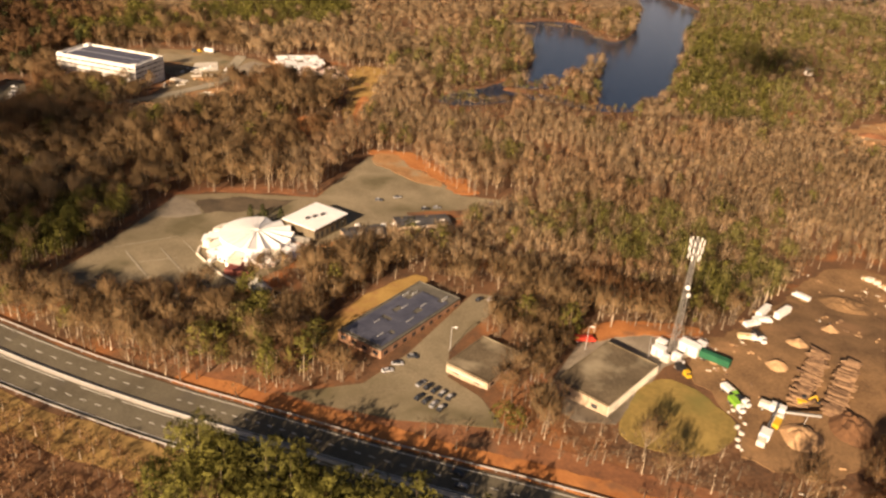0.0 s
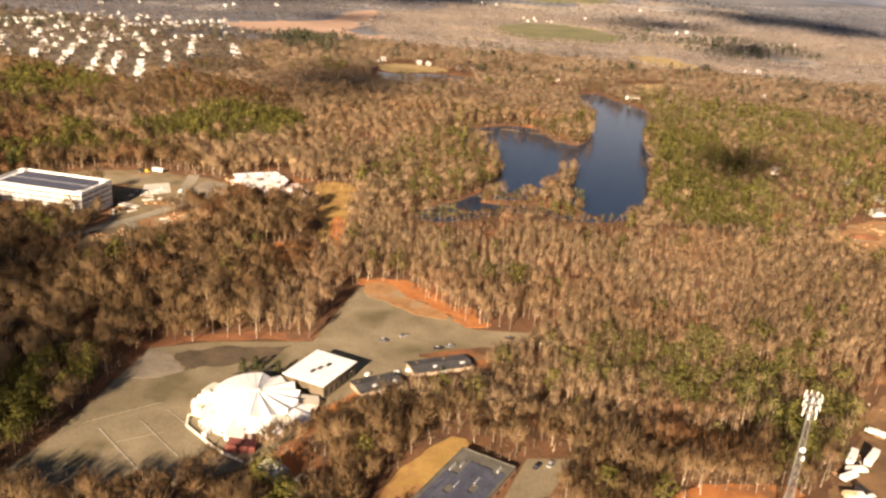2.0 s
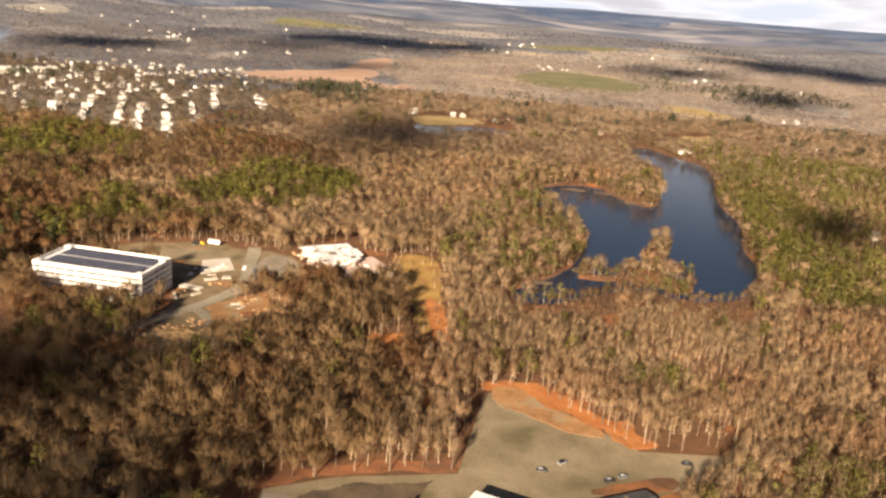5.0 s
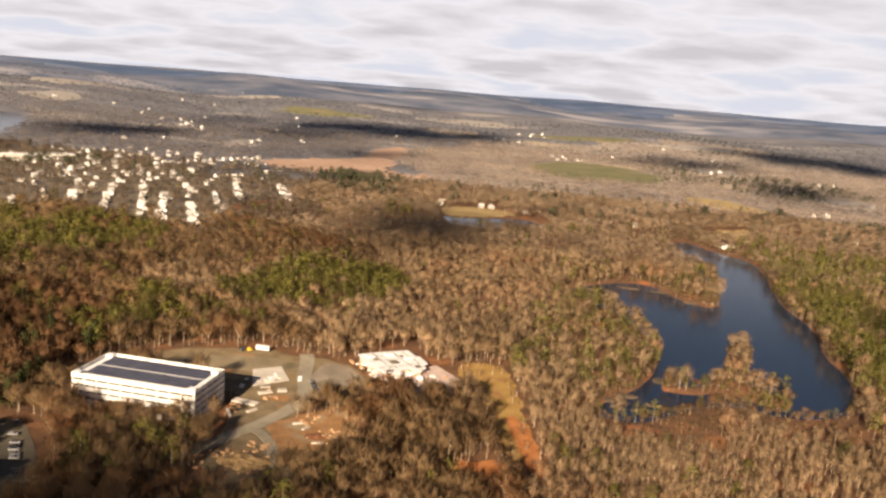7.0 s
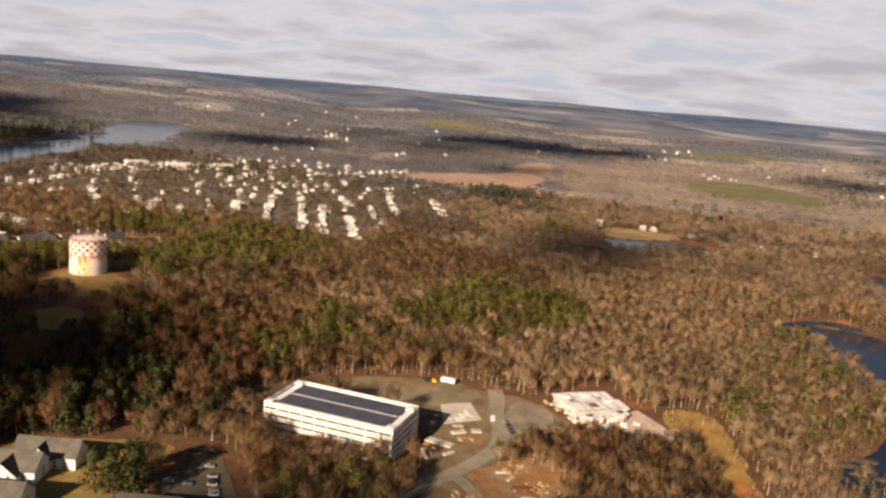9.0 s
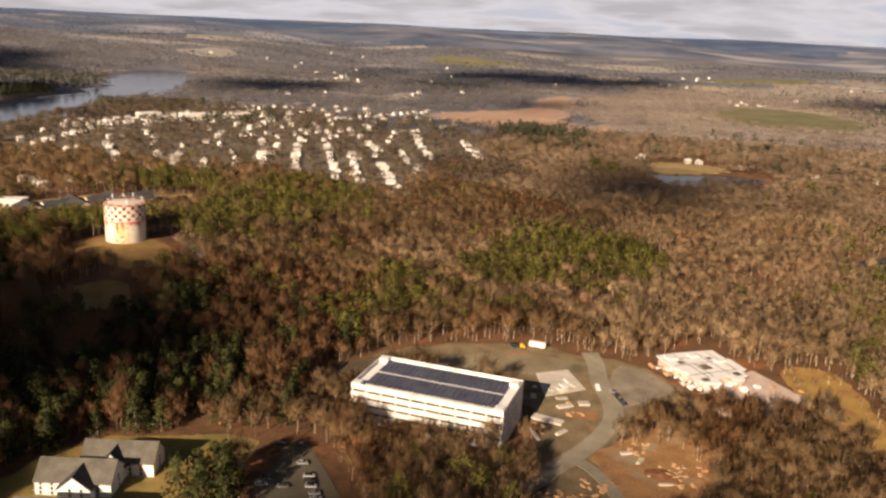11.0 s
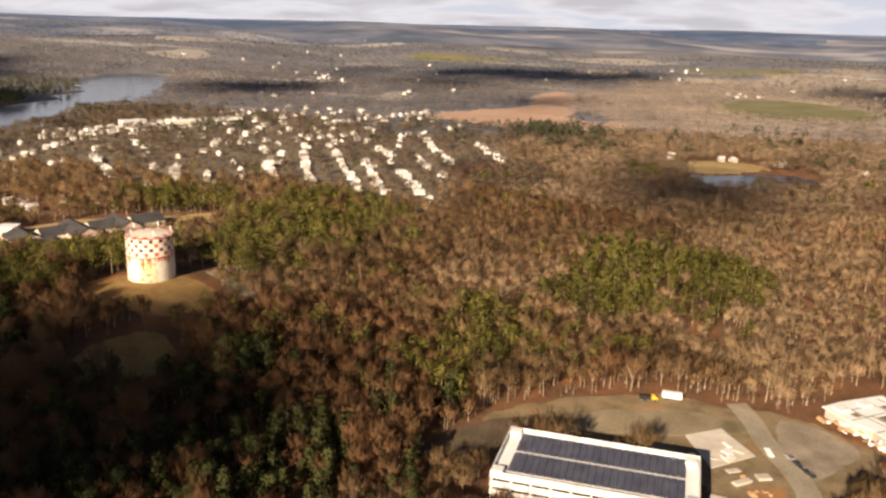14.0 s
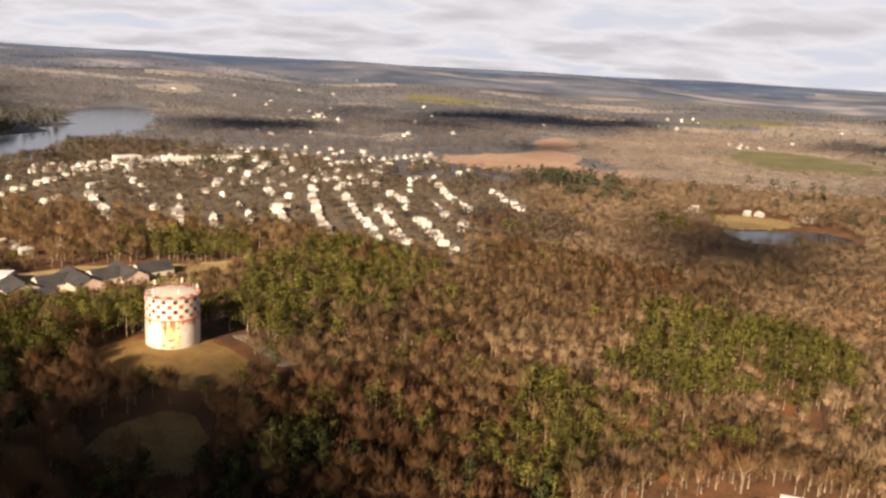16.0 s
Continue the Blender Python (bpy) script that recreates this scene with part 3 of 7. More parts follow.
DECK_LOT = rounded([(-344, 446), (-322, 464), (-304, 473), (-283, 480), (-262, 474), (-248, 476), (-226, 458), (-214, 442), (-240, 430), (-246, 400), (-256, 372), (-264, 374), (-266, 396), (-272, 412), (-274, 428), (-336, 434)], 1)
DEMO_SLAB = np.array([(-222, 462), (-200, 482), (-181, 460), (-190, 444), (-212, 438)], float)
ORANGE_FIELD = rounded([(-194, 488), (-170, 500), (-158, 450), (-149, 400), (-157, 386), (-166, 418), (-180, 456)], 2)
QUARRY = rounded([(90, 480), (110, 520), (133, 545), (150, 548), (147, 504), (124, 466), (100, 460)], 1)
RED_BANK = rounded([(-184, 372), (-172, 388), (-158, 388), (-157, 362), (-172, 350)], 1)
RUBBLE = rounded([(-262, 352), (-262, 374), (-250, 392), (-240, 404), (-222, 410), (-214, 378), (-230, 350), (-244, 340)], 2)
FLAT_LOT = np.array([(-345, 367), (-335, 371), (-322, 357), (-313, 346), (-300, 322), (-306, 306), (-318, 330), (-330, 334), (-338, 342), (-337, 352), (-338, 362)], float)
FLATS_YARD = rounded([(-404, 300), (-398, 345), (-366, 362), (-350, 368), (-345, 358), (-342, 330), (-346, 300), (-372, 292)], 1)
HILL_GRASS = rounded([(-512, 472), (-506, 492), (-488, 503), (-466, 496), (-456, 482), (-455, 470), (-466, 463), (-478, 462), (-498, 462)], 2)
SLOPE_GRASS = rounded([(-484, 432), (-464, 456), (-448, 440), (-444, 424), (-459, 416), (-473, 414)], 1)
DECK_SIDE = rounded([(-359, 412), (-346, 440), (-318, 456), (-316, 444), (-332, 438), (-335, 412), (-344, 406)], 1)
SCHOOL_YARD = np.array([(-650, 540), (-640, 590), (-622, 622), (-575, 650), (-556, 668), (-534, 632), (-556, 600), (-575, 545), (-610, 530)], float)
BOGS = rounded([(-590, 1262), (-533, 1342), (-470, 1412), (-500, 1660), (-455, 1726), (-424, 1430), (-400, 1262), (-316, 1268), (-350, 1222), (-461, 1172), (-560, 1215)], 2)
GOLF = rounded([(-276, 995), (-248, 1006), (-214, 1008), (-196, 982), (-206, 966), (-246, 938), (-270, 942)], 2)
GREEN_FIELD = rounded([(-227, 1598), (-121, 1748), (-38, 1702), (20, 1573), (-20, 1425), (-90, 1440), (-130, 1400), (-196, 1466)], 2)
TAN_FIELD = rounded([(-6, 1010), (60, 1050), (64, 1005), (-2, 950)], 2)
TAN_FIELD_FAR = rounded([(0, 1300), (60, 1330), (120, 1220), (64, 1190)], 2)
LAKE_SHORE = strip([(-880, 770), (-915, 880), (-935, 960), (-966, 1070), (-1000, 1190), (-1005, 1280), (-1048, 1372), (-1215, 1650)], 16, 14)
BARE_SLOPE = rounded([(-130, 355), (-112, 362), (-82, 338), (-66, 326), (-74, 320), (-89, 332), (-114, 352), (-126, 346)], 1)

FAR_FIELDS = []
patch("pavement", TENT_LOT, OLD_LOT, "weathered sand-coloured parking lot with faded bays", "parking lot")
patch("pavement", OFFICE_LOT, OLD_LOT, "worn grey-tan car park beside low office buildings", "parking lot")
patch("pavement", HALL_LOT, GRAVEL, "gravel apron round a low hall", "apron")
patch("yard", YARD, DIRT, "brown churned dirt of a timber yard", "yard", wobble=2.5)
patch("lawn", OVAL, LAWN, "dry yellow-green lawn beside the hall", "lawn", lift=0.18, wobble=1)
patch("lawn", SOLAR_LAWN, GOLD, "dry orange lawn beside the solar-roofed building", "lawn", wobble=1)
patch("soil", DECK_LOT, MOSSY, "brown rough ground round the parking deck", "soil", wobble=2)
patch("pavement", rounded([(-325, 446), (-307, 461), (-286, 469), (-264, 466), (-258, 458), (-279, 451), (-306, 447)], 1), OLD_LOT, "mossy tan gravel lot behind the parking deck", "parking lot", lift=0.2, wobble=1)
patch("pavement", rounded([(-252, 470), (-240, 468), (-226, 454), (-238, 440), (-247, 428), (-251, 440)], 1), GRAVEL, "old gravel lot beside a curved drive", "parking lot", lift=0.2, wobble=1)
patch("road", strip(curve_line([(-262, 478), (-258, 466), (-255, 452), (-250, 439), (-247, 425), (-249, 411), (-254, 397), (-260, 384), (-270, 364), (-290, 350)]), 3.4, 0), PALE_TRACK, "curved grey access drive past the deck", "road", lift=0.28, grain=4)
patch("road", strip(curve_line([(-255, 391), (-249, 386), (-244, 379), (-240, 371), (-238, 360)]), 2.0, 0), PALE_TRACK, "narrow pale side track", "road", lift=0.34, grain=4)
patch("road", strip(curve_line([(-800, 740), (-806, 790), (-822, 870), (-838, 940), (-848, 1010)]), 5.0, 0), OLD_LOT, "pale village street", "road", lift=0.3)
patch("slab", DEMO_SLAB, PINKISH, "pale concrete floor slab of a torn-down wing", "slab", lift=0.5)
patch("field", ORANGE_FIELD, GOLD, "golden dry grass clearing in the woods", "field", wobble=2.5)
patch("soil", RED_BANK, ORANGE, "red-orange bare bank in the woods", "soil", wobble=4)
patch("soil", rounded([(-122, 436), (-108, 442), (-98, 436), (-104, 424), (-118, 426)], 1), RUSTSOIL, "rusty marsh grass beside the cove", "soil", wobble=3)
patch("soil", rounded([(-163, 436), (-154, 426), (-146, 396), (-141, 376), (-149, 380), (-158, 408)], 1), ORANGE, "orange earth track through the woods", "soil", lift=0.16, wobble=1.5)
patch("soil", QUARRY, SAND, "rusty bare soil of a small clearing", "soil", wobble=3)
patch("soil", rounded([(140, 548), (136, 580), (143, 630), (151, 628), (152, 590), (147, 556)], 1), RUSTSOIL, "brown track between pines", "soil", wobble=3)
patch("soil", rounded([(-124, 340), (-123, 351), (-117, 354), (-102, 341), (-86, 330), (-84, 325), (-98, 327), (-110, 333)], 1), SAND, "orange sand drifted over the lot's far end", "soil", lift=0.24, wobble=2)
patch("soil", rounded([(-251, 391), (-247, 404), (-238, 414), (-229, 424), (-212, 416), (-203, 396), (-214, 372), (-229, 366), (-238, 372), (-244, 382)], 1), SAND, "rust-red dug bank strewn with rubble", "soil", lift=0.3, wobble=3)
patch("soil", RUBBLE, MOSSY, "bare orange soil with rubble", "soil", wobble=4)
patch("soil", BARE_SLOPE, ORANGE, "orange leaf-covered bank behind the parking lot", "soil", wobble=4, lift=0.2)
patch("pavement", FLAT_LOT, ASPHALT, "asphalt car park of an apartment complex", "parking lot")
patch("lawn", FLATS_YARD, LAWN, "mown lawn between apartment houses", "lawn", wobble=2)
patch("soil", [(-170, 268), (-160, 277), (-148, 282), (-134, 286), (-138, 274), (-146, 269), (-156, 262), (-162, 261)], DARKSOIL, "dark leaf-covered corner of the parking lot", "soil", lift=0.2, wobble=3)
patch("soil", [(-177, 250), (-178, 268), (-171, 268), (-162, 260), (-166, 252)], GRAVEL, "pale heaped gravel at the lot's edge", "soil", lift=0.22, wobble=2)
patch("pavement", [(-145, 261), (-140, 270), (-129, 270), (-128, 263)], ASPHALT, "darker pavement strip behind the pavilion", "parking lot", lift=0.2, wobble=1)
# dark asphalt laid in to stand for shadow on this end
patch("pavement", [(-177, 190), (-174, 205), (-153, 198), (-150, 188), (-156, 189)], ASPHALT, "asphalt end of the parking lot, its shadow painted dark", "parking lot", lift=0.2, wobble=1)
patch("lawn", rounded([(-92, 292), (-80, 300), (-66, 308), (-62, 303), (-78, 292)], 1), LITTER, "brown planted island in the parking lot", "island", lift=0.25, wobble=1)
patch("soil", rounded([(-116, 230), (-109, 252), (-101, 264), (-97, 256), (-107, 234)], 1), ORANGE, "reddish bare soil beside the pavilion", "soil", lift=0.2, wobble=2)
patch("lawn", HILL_GRASS, HILLGRASS, "brown dry grass on the tank's hill", "lawn", wobble=2)
patch("lawn", SLOPE_GRASS, HILLGRASS, "dull grass slope below the tank", "lawn", wobble=2)
patch("road", strip(curve_line([(-476, 513), (-464, 506), (-449, 496)]), 2.6, 0), GRAVEL, "pale gravel drive beside the tank", "road", lift=0.2, grain=3)
patch("pavement", DECK_SIDE, DARKSOIL, "dark paved yard beside the parking deck", "yard", lift=0.16, wobble=1.5)
patch("lawn", SCHOOL_YARD, TAN, "grass grounds of a low school", "lawn", wobble=2)
patch("bog", BOGS, BOG, "reddish cranberry bog", "bog", wobble=25, lift=0.4)
patch("lawn", GOLF, TAN, "pale mown grass beside a small pond", "lawn", wobble=6, lift=0.3)
patch("field", GREEN_FIELD, MEADOW, "green open field among woods", "field", wobble=25, lift=0.4)
patch("field", TAN_FIELD, TAN, "tan open field beyond the pond", "field", wobble=8, lift=0.3)
patch("field", TAN_FIELD_FAR, TAN, "tan open field among far woods", "field", wobble=12, lift=0.3)
for k, (x, y, rx, ry, mat_, label_) in enumerate(((-1500, 2220, 90, 110, PALEFIELD, "pale open field in the far woods"), (-1100, 2500, 80, 70, PALEFIELD, "pale open field in the far woods"), (-700, 1480, 26, 60, PALEFIELD, "narrow tan field strip"), (-930, 1700, 60, 30, PALEFIELD, "tan clearing round far houses"),
                                                 (120, 1780, 60, 40, PALEFIELD, "tan clearing round far houses"), (-300, 2050, 60, 36, PALEFIELD, "tan clearing round far houses"), (-120, 2200, 120, 50, MEADOW, "dull green field in the far woods"), (260, 1420, 40, 70, PALEFIELD, "pale open field in the far woods"),
                                                 (-820, 2300, 130, 60, MEADOW, "dull green field in the far woods"), (-1350, 1950, 70, 60, PALEFIELD, "pale open field in the far woods"), (-420, 2420, 140, 50, PALEFIELD, "pale open field in the far woods"), (160, 2150, 90, 50, PALEFIELD, "pale open field in the far woods"))):
    patch("field", [(x + rx * math.cos(g) * (1 + 0.35 * math.sin(3 * g + k)), y + ry * math.sin(g) * (1 + 0.3 * math.cos(2 * g + k))) for g in np.linspace(0, 2 * math.pi, 13)[:-1]], mat_, label_, "field", wobble=18, lift=0.6, grain=20)
    FAR_FIELDS.append((x, y, rx * 0.9, ry * 0.9))
BANK = strip(HIGHWAY[24:46], 4.4, 15.6)
patch("bank", strip(HIGHWAY[24:46], 3.2, 14.2), ORANGE, "orange leaf-strewn roadside bank", "bank", lift=0.14, wobble=1.2)
patch("bank", strip(HIGHWAY[20:47], 4.6, 20.0), RUSTSOIL, "rusty leaf litter above the roadside bank", "bank", lift=0.1, wobble=3)
patch("soil", strip(curve_line([(-182, 236), (-181, 258), (-180, 273), (-164, 284), (-146, 291), (-129, 296)]), 2.6, 0), RUSTSOIL, "reddish leaf litter along the parking lot's edge", "soil", lift=0.1, wobble=2)
patch("soil", rounded([(-16, 172), (-14, 186), (-20, 200), (-28, 206), (-26, 196), (-20, 184)], 1), RUSTSOIL, "reddish brush-covered soil beside the annex", "soil", lift=0.1, wobble=1.5)
patch("soil", rounded([(-14, 214), (-4, 226), (14, 232), (26, 232), (22, 222), (6, 222), (-6, 212)], 1), ORANGE, "orange bare soil behind the mast compound", "soil", lift=0.2, wobble=2)
patch("slope", strip(HIGHWAY[6:27], 22, -46), LITTER, "rusty leaf-strewn slope below the highway", "slope", lift=0.08, wobble=3)
patch("verge", strip(HIGHWAY[8:44], 6, -17.5), HILLGRASS, "tan dry grass verge along the highway", "verge", lift=0.1, wobble=2)
for side in (1, -1):
    patch("road", strip(HIGHWAY, 4.7, 5.3 * side), ASPHALT, "worn grey two-lane highway carriageway", "road", lift=0.22)
patch("median", strip(HIGHWAY, 0.62, 0), CONCRETE, "narrow paved highway median", "median", lift=0.26)

# lane marks
bm = bmesh.new()


def mark(line, offset, half, lift):
    o = strip(line, half, offset)
    k = len(o) // 2
    v = [bm.verts.new((x, y, at(x, y) + lift)) for x, y in o]
    for i in range(k - 1):
        bm.faces.new((v[i], v[2 * k - 1 - i], v[2 * k - 2 - i], v[i + 1]))


for off in (9.2, 1.4, -1.4, -9.2):
    mark(HIGHWAY, off, 0.12, 0.25)
fine_line = curve_line(HIGHWAY, 8)
for off in (5.3, -5.3):
    for i in range(0, len(fine_line) - 3, 5):
        mark(fine_line[i:i + 3], off, 0.12, 0.25)
tagged(finish("lane_marking", bm, LINE), "worn white lane lines on the highway", "road marking", kind="structure")

bm = bmesh.new()
for xa, ya, xb, yb, half in ((-168, 221, -140, 200, 0.2), (-159, 228, -139, 213, 0.16), (-155, 236, -135, 222, 0.12), (-174, 222, -158, 239, 0.12), (-174, 190, -173, 198, 0.35), (-158, 185, -156, 197, 0.35), (-164, 186, -163, 198, 0.2), (-160, 216, -150, 224, 0.1)):
    mark(np.array([(xa + (xb - xa) * u, ya + (yb - ya) * u) for u in np.linspace(0, 1, 9)]), 0, half, 0.27)
for i in range(6):
    x, y = -140 + i * 1.7, 210 - i * 1.2
    mark(np.array([(x, y), (x + 3.4, y + 4.2)]), 0, 0.28, 0.27)
mark(np.array([(-138.5, 211.5), (-130, 205.6)]), 0, 0.25, 0.29)
tagged(finish("lane_marking", bm, OLDLINE), "faded bay lines on the parking lot", "road marking", kind="structure")


# ---- guard rails ----
def guard_rail(line, offset, label):
    o = strip(line, 0.02, offset)
    k = len(o) // 2
    pts = o[:k]
    rail = thing("guard_rail", pose(0, 0, 0), label, "guard rail", "highway guard rails")
    bm = bmesh.new()
    for a, b in zip(pts[:-1], pts[1:]):
        za, zb = at(*a) + 0.2, at(*b) + 0.2
        n = np.array((-(b - a)[1], (b - a)[0])) / np.hypot(*(b - a)) * 0.06
        va = [bm.verts.new((a[0] + s * n[0], a[1] + s * n[1], za + h)) for s, h in ((-1, .45), (1, .45), (1, .8), (-1, .8))]
        vb = [bm.verts.new((b[0] + s * n[0], b[1] + s * n[1], zb + h)) for s, h in ((-1, .45), (1, .45), (1, .8), (-1, .8))]
        for i in range(4):
            bm.faces.new((va[i], va[(i + 1) % 4], vb[(i + 1) % 4], vb[i]))
    part("beam", bm, STEEL, rail, "galvanised steel beam")
    post = None
    for q in pts[::2]:
        m = pose(q[0], q[1], at(*q) - 0.1)
        if post is None:
            post = part("post", box(-0.08, -0.08, 0, 0.08, 0.08, 0.95), STEEL, rail)
            post.matrix_basis = m
        else:
            shared("post", post.data, rail, m)


dense_line = curve_line(HIGHWAY[8:52], 3)
guard_rail(dense_line, 11.0, "long galvanised guard rail along the wooded side")
guard_rail(dense_line, 0.0, "galvanised guard rail on the highway median")
guard_rail(dense_line, -11.0, "long galvanised guard rail along the grassy side")

# ---- woods ----
rng = np.random.default_rng(7)


def sliver(c, d, length, width, r, face=None):
    """A thin triangle: a twig or needle spray at c, pointing along d, lying roughly across face."""
    d = d / np.linalg.norm(d)
    s = np.cross(d, r.normal(size=3) if face is None else face + r.normal(size=3) * 0.28)
    s /= np.linalg.norm(s)
    return np.array((c - s * width / 2, c + s * width / 2, c + d * length))


def cone_tris(a, b, r0, r1, sides, r):
    a, b = np.array(a, float), np.array(b, float)
    d = (b - a) / np.linalg.norm(b - a)
    s = np.cross(d, (0.3, 0.9, 0.2))
    s /= np.linalg.norm(s)
    t = np.cross(d, s)
    res = []
    ang_ = [2 * math.pi * i / sides for i in range(sides)]
    lo = [a + r0 * (math.cos(g) * s + math.sin(g) * t) for g in ang_]
    hi = [b + r1 * (math.cos(g) * s + math.sin(g) * t) for g in ang_]
    for i in range(sides):
        j = (i + 1) % sides
        res.append((lo[i], lo[j], hi[j]))
        if r1 > 0.02:
            res.append((lo[i], hi[j], hi[i]))
    return [np.array(q) for q in res]


def facing(tris, normals):
    """Wind each triangle so that it faces the way its leaf mass faces."""
    flat = np.cross(tris[:, 1] - tris[:, 0], tris[:, 2] - tris[:, 0])
    back = (flat * normals[:, 0]).sum(axis=1) < 0
    tris[back] = tris[back][:, ::-1]
    return tris, normals


def unit(v):
    return v / np.maximum(np.linalg.norm(v, axis=-1, keepdims=True), 1e-6)


def wood_faces(wood):
    """Trunk triangles with normals away from the trunk's own line."""
    wood = np.array(wood)
    flat = unit(np.cross(wood[:, 1] - wood[:, 0], wood[:, 2] - wood[:, 0]))
    return wood, np.repeat(flat[:, None], 3, axis=1)


def bare_tree(h, twigs, width, limbs, r, slim=1.0, low=0.24):
    """A leafless tree: trunk, rising limbs and one uneven dome of fine twigs that reaches well down."""
    wood, crown, norm = [], [], []
    lean = r.normal(size=2) * 0.03 * h
    top = np.array((lean[0], lean[1], h * 0.9))
    wood += cone_tris((0, 0, -0.4), top, 0.24, 0.0, 3, r)
    rad, rise = h * r.uniform(0.36, 0.46) * slim, h * 0.40
    mid = np.array((lean[0], lean[1], h * 0.60))
    seed_ = Vector(r.uniform(-50, 50, 3))
    for i in range(limbs):
        g = 2 * math.pi * (i + r.uniform(-0.3, 0.3)) / max(limbs, 1)
        tip = mid + np.array((math.cos(g) * rad * 0.75, math.sin(g) * rad * 0.75, rise * r.uniform(0.2, 0.75)))
        wood += cone_tris(top * r.uniform(0.25, 0.45), tip, 0.10, 0.0, 3, r)
    for i in range(twigs):
        u = unit(r.normal(size=3))
        u[2] = abs(u[2]) if r.uniform() < 0.45 else u[2]
        lump = 1 + 0.45 * noise.noise(Vector(u) * 1.7 + seed_)
        c = mid + u * np.array((rad, rad, rise)) * lump * r.uniform(0.2, 1.0) ** 0.45 * 0.86
        c[2] = max(c[2], h * (low + r.uniform(0, 0.08)))
        d = 0.5 * u + np.array((0, 0, 0.9)) + r.normal(size=3) * 0.32
        n_ = unit(u + np.array((0, 0, 0.3)) + r.normal(size=3) * 0.16)
        crown.append(sliver(c - d * h * 0.06, d, r.uniform(0.15, 0.24) * h, width * r.uniform(0.6, 1.4), r, n_ - np.array((0, 0, 0.2))))
        norm.append(n_)
    crown, norm = np.array(crown), np.repeat(np.array(norm)[:, None], 3, axis=1)
    return wood_faces(wood) + facing(crown, norm)


def pine_tree(h, puffs, sprays, size, r, base=0.36, flare=2.2):
    """A pine: straight trunk and rounded puffs of needles in loose tiers."""
    wood = cone_tris((0, 0, -0.4), (0, 0, h * 0.93), 0.26, 0.0, 4, r)
    crown, norm = [], []
    g = r.uniform(0, 2 * math.pi)
    for i in range(puffs):
        z = base + (0.94 - base) * (i + r.uniform(0, 0.8)) / puffs
        g += 2.4 + r.uniform(-0.5, 0.5)
        reach = h * 0.25 * min(1.0, (1.04 - z) * flare) * r.uniform(0.45, 1.0)
        c0 = np.array((math.cos(g) * reach, math.sin(g) * reach, h * z))
        ball = h * r.uniform(0.085, 0.13)
        for k in range(sprays):
            u = unit(r.normal(size=3))
            u[2] = abs(u[2]) if r.uniform() < 0.7 else u[2] * 0.5
            c = c0 + u * ball * np.array((1.1, 1.1, 0.75))
            d = np.cross(u, r.normal(size=3)) + u * 0.35
            crown.append(sliver(c - unit(d) * size * 0.4, d, size * r.uniform(0.9, 1.5), size * r.uniform(0.7, 1.1), r))
            norm.append(unit(u + 0.35 * np.array((math.cos(g), math.sin(g), 0.6))))
    crown, norm = np.array(crown), np.repeat(np.array(norm)[:, None], 3, axis=1)
    return wood_faces(wood) + facing(crown, norm)


BARE_NEAR = [bare_tree(rng.uniform(13.5, 18.5), 120, 2.3, 4, rng, 0.86) for _ in range(12)]
BARE_SLIM = [bare_tree(rng.uniform(13.0, 17.0), 46, 1.9, 2, rng, 0.52, 0.22) for _ in range(10)]
BARE_MID = [bare_tree(rng.uniform(12.5, 17.0), 60, 3.2, 1, rng, 0.92) for _ in range(8)]
BARE_BACK = [bare_tree(rng.uniform(11, 15), 30, 5.0, 0, rng, 1.15) for _ in range(8)]
PINE_NEAR = [pine_tree(rng.uniform(13, 18), 17, 12, 1.15, rng) for _ in range(8)]
PINE_MID = [pine_tree(rng.uniform(13, 17), 10, 7, 2.0, rng) for _ in range(6)]
SPRUCES = [pine_tree(rng.uniform(14, 18), 30, 14, 1.2, rng, 0.08, 1.15) for _ in range(3)]
BARE_FAR = [bare_tree(10, 17, 7.5, 0, rng, 2.0) for _ in range(6)]
PINE_FAR = [pine_tree(14, 5, 4, 3.4, rng) for _ in range(5)]
SHRUB = [bare_tree(4.4, 40, 0.7, 0, rng, 1.6, 0.1) for _ in range(5)]
for group_ in (BARE_NEAR, BARE_SLIM, BARE_MID, BARE_BACK, PINE_NEAR, PINE_MID, SPRUCES, BARE_FAR, PINE_FAR, SHRUB):
    for tree in group_:
        tree[0][:] *= K
        tree[2][:] *= K

HOUSE_SPOTS = []
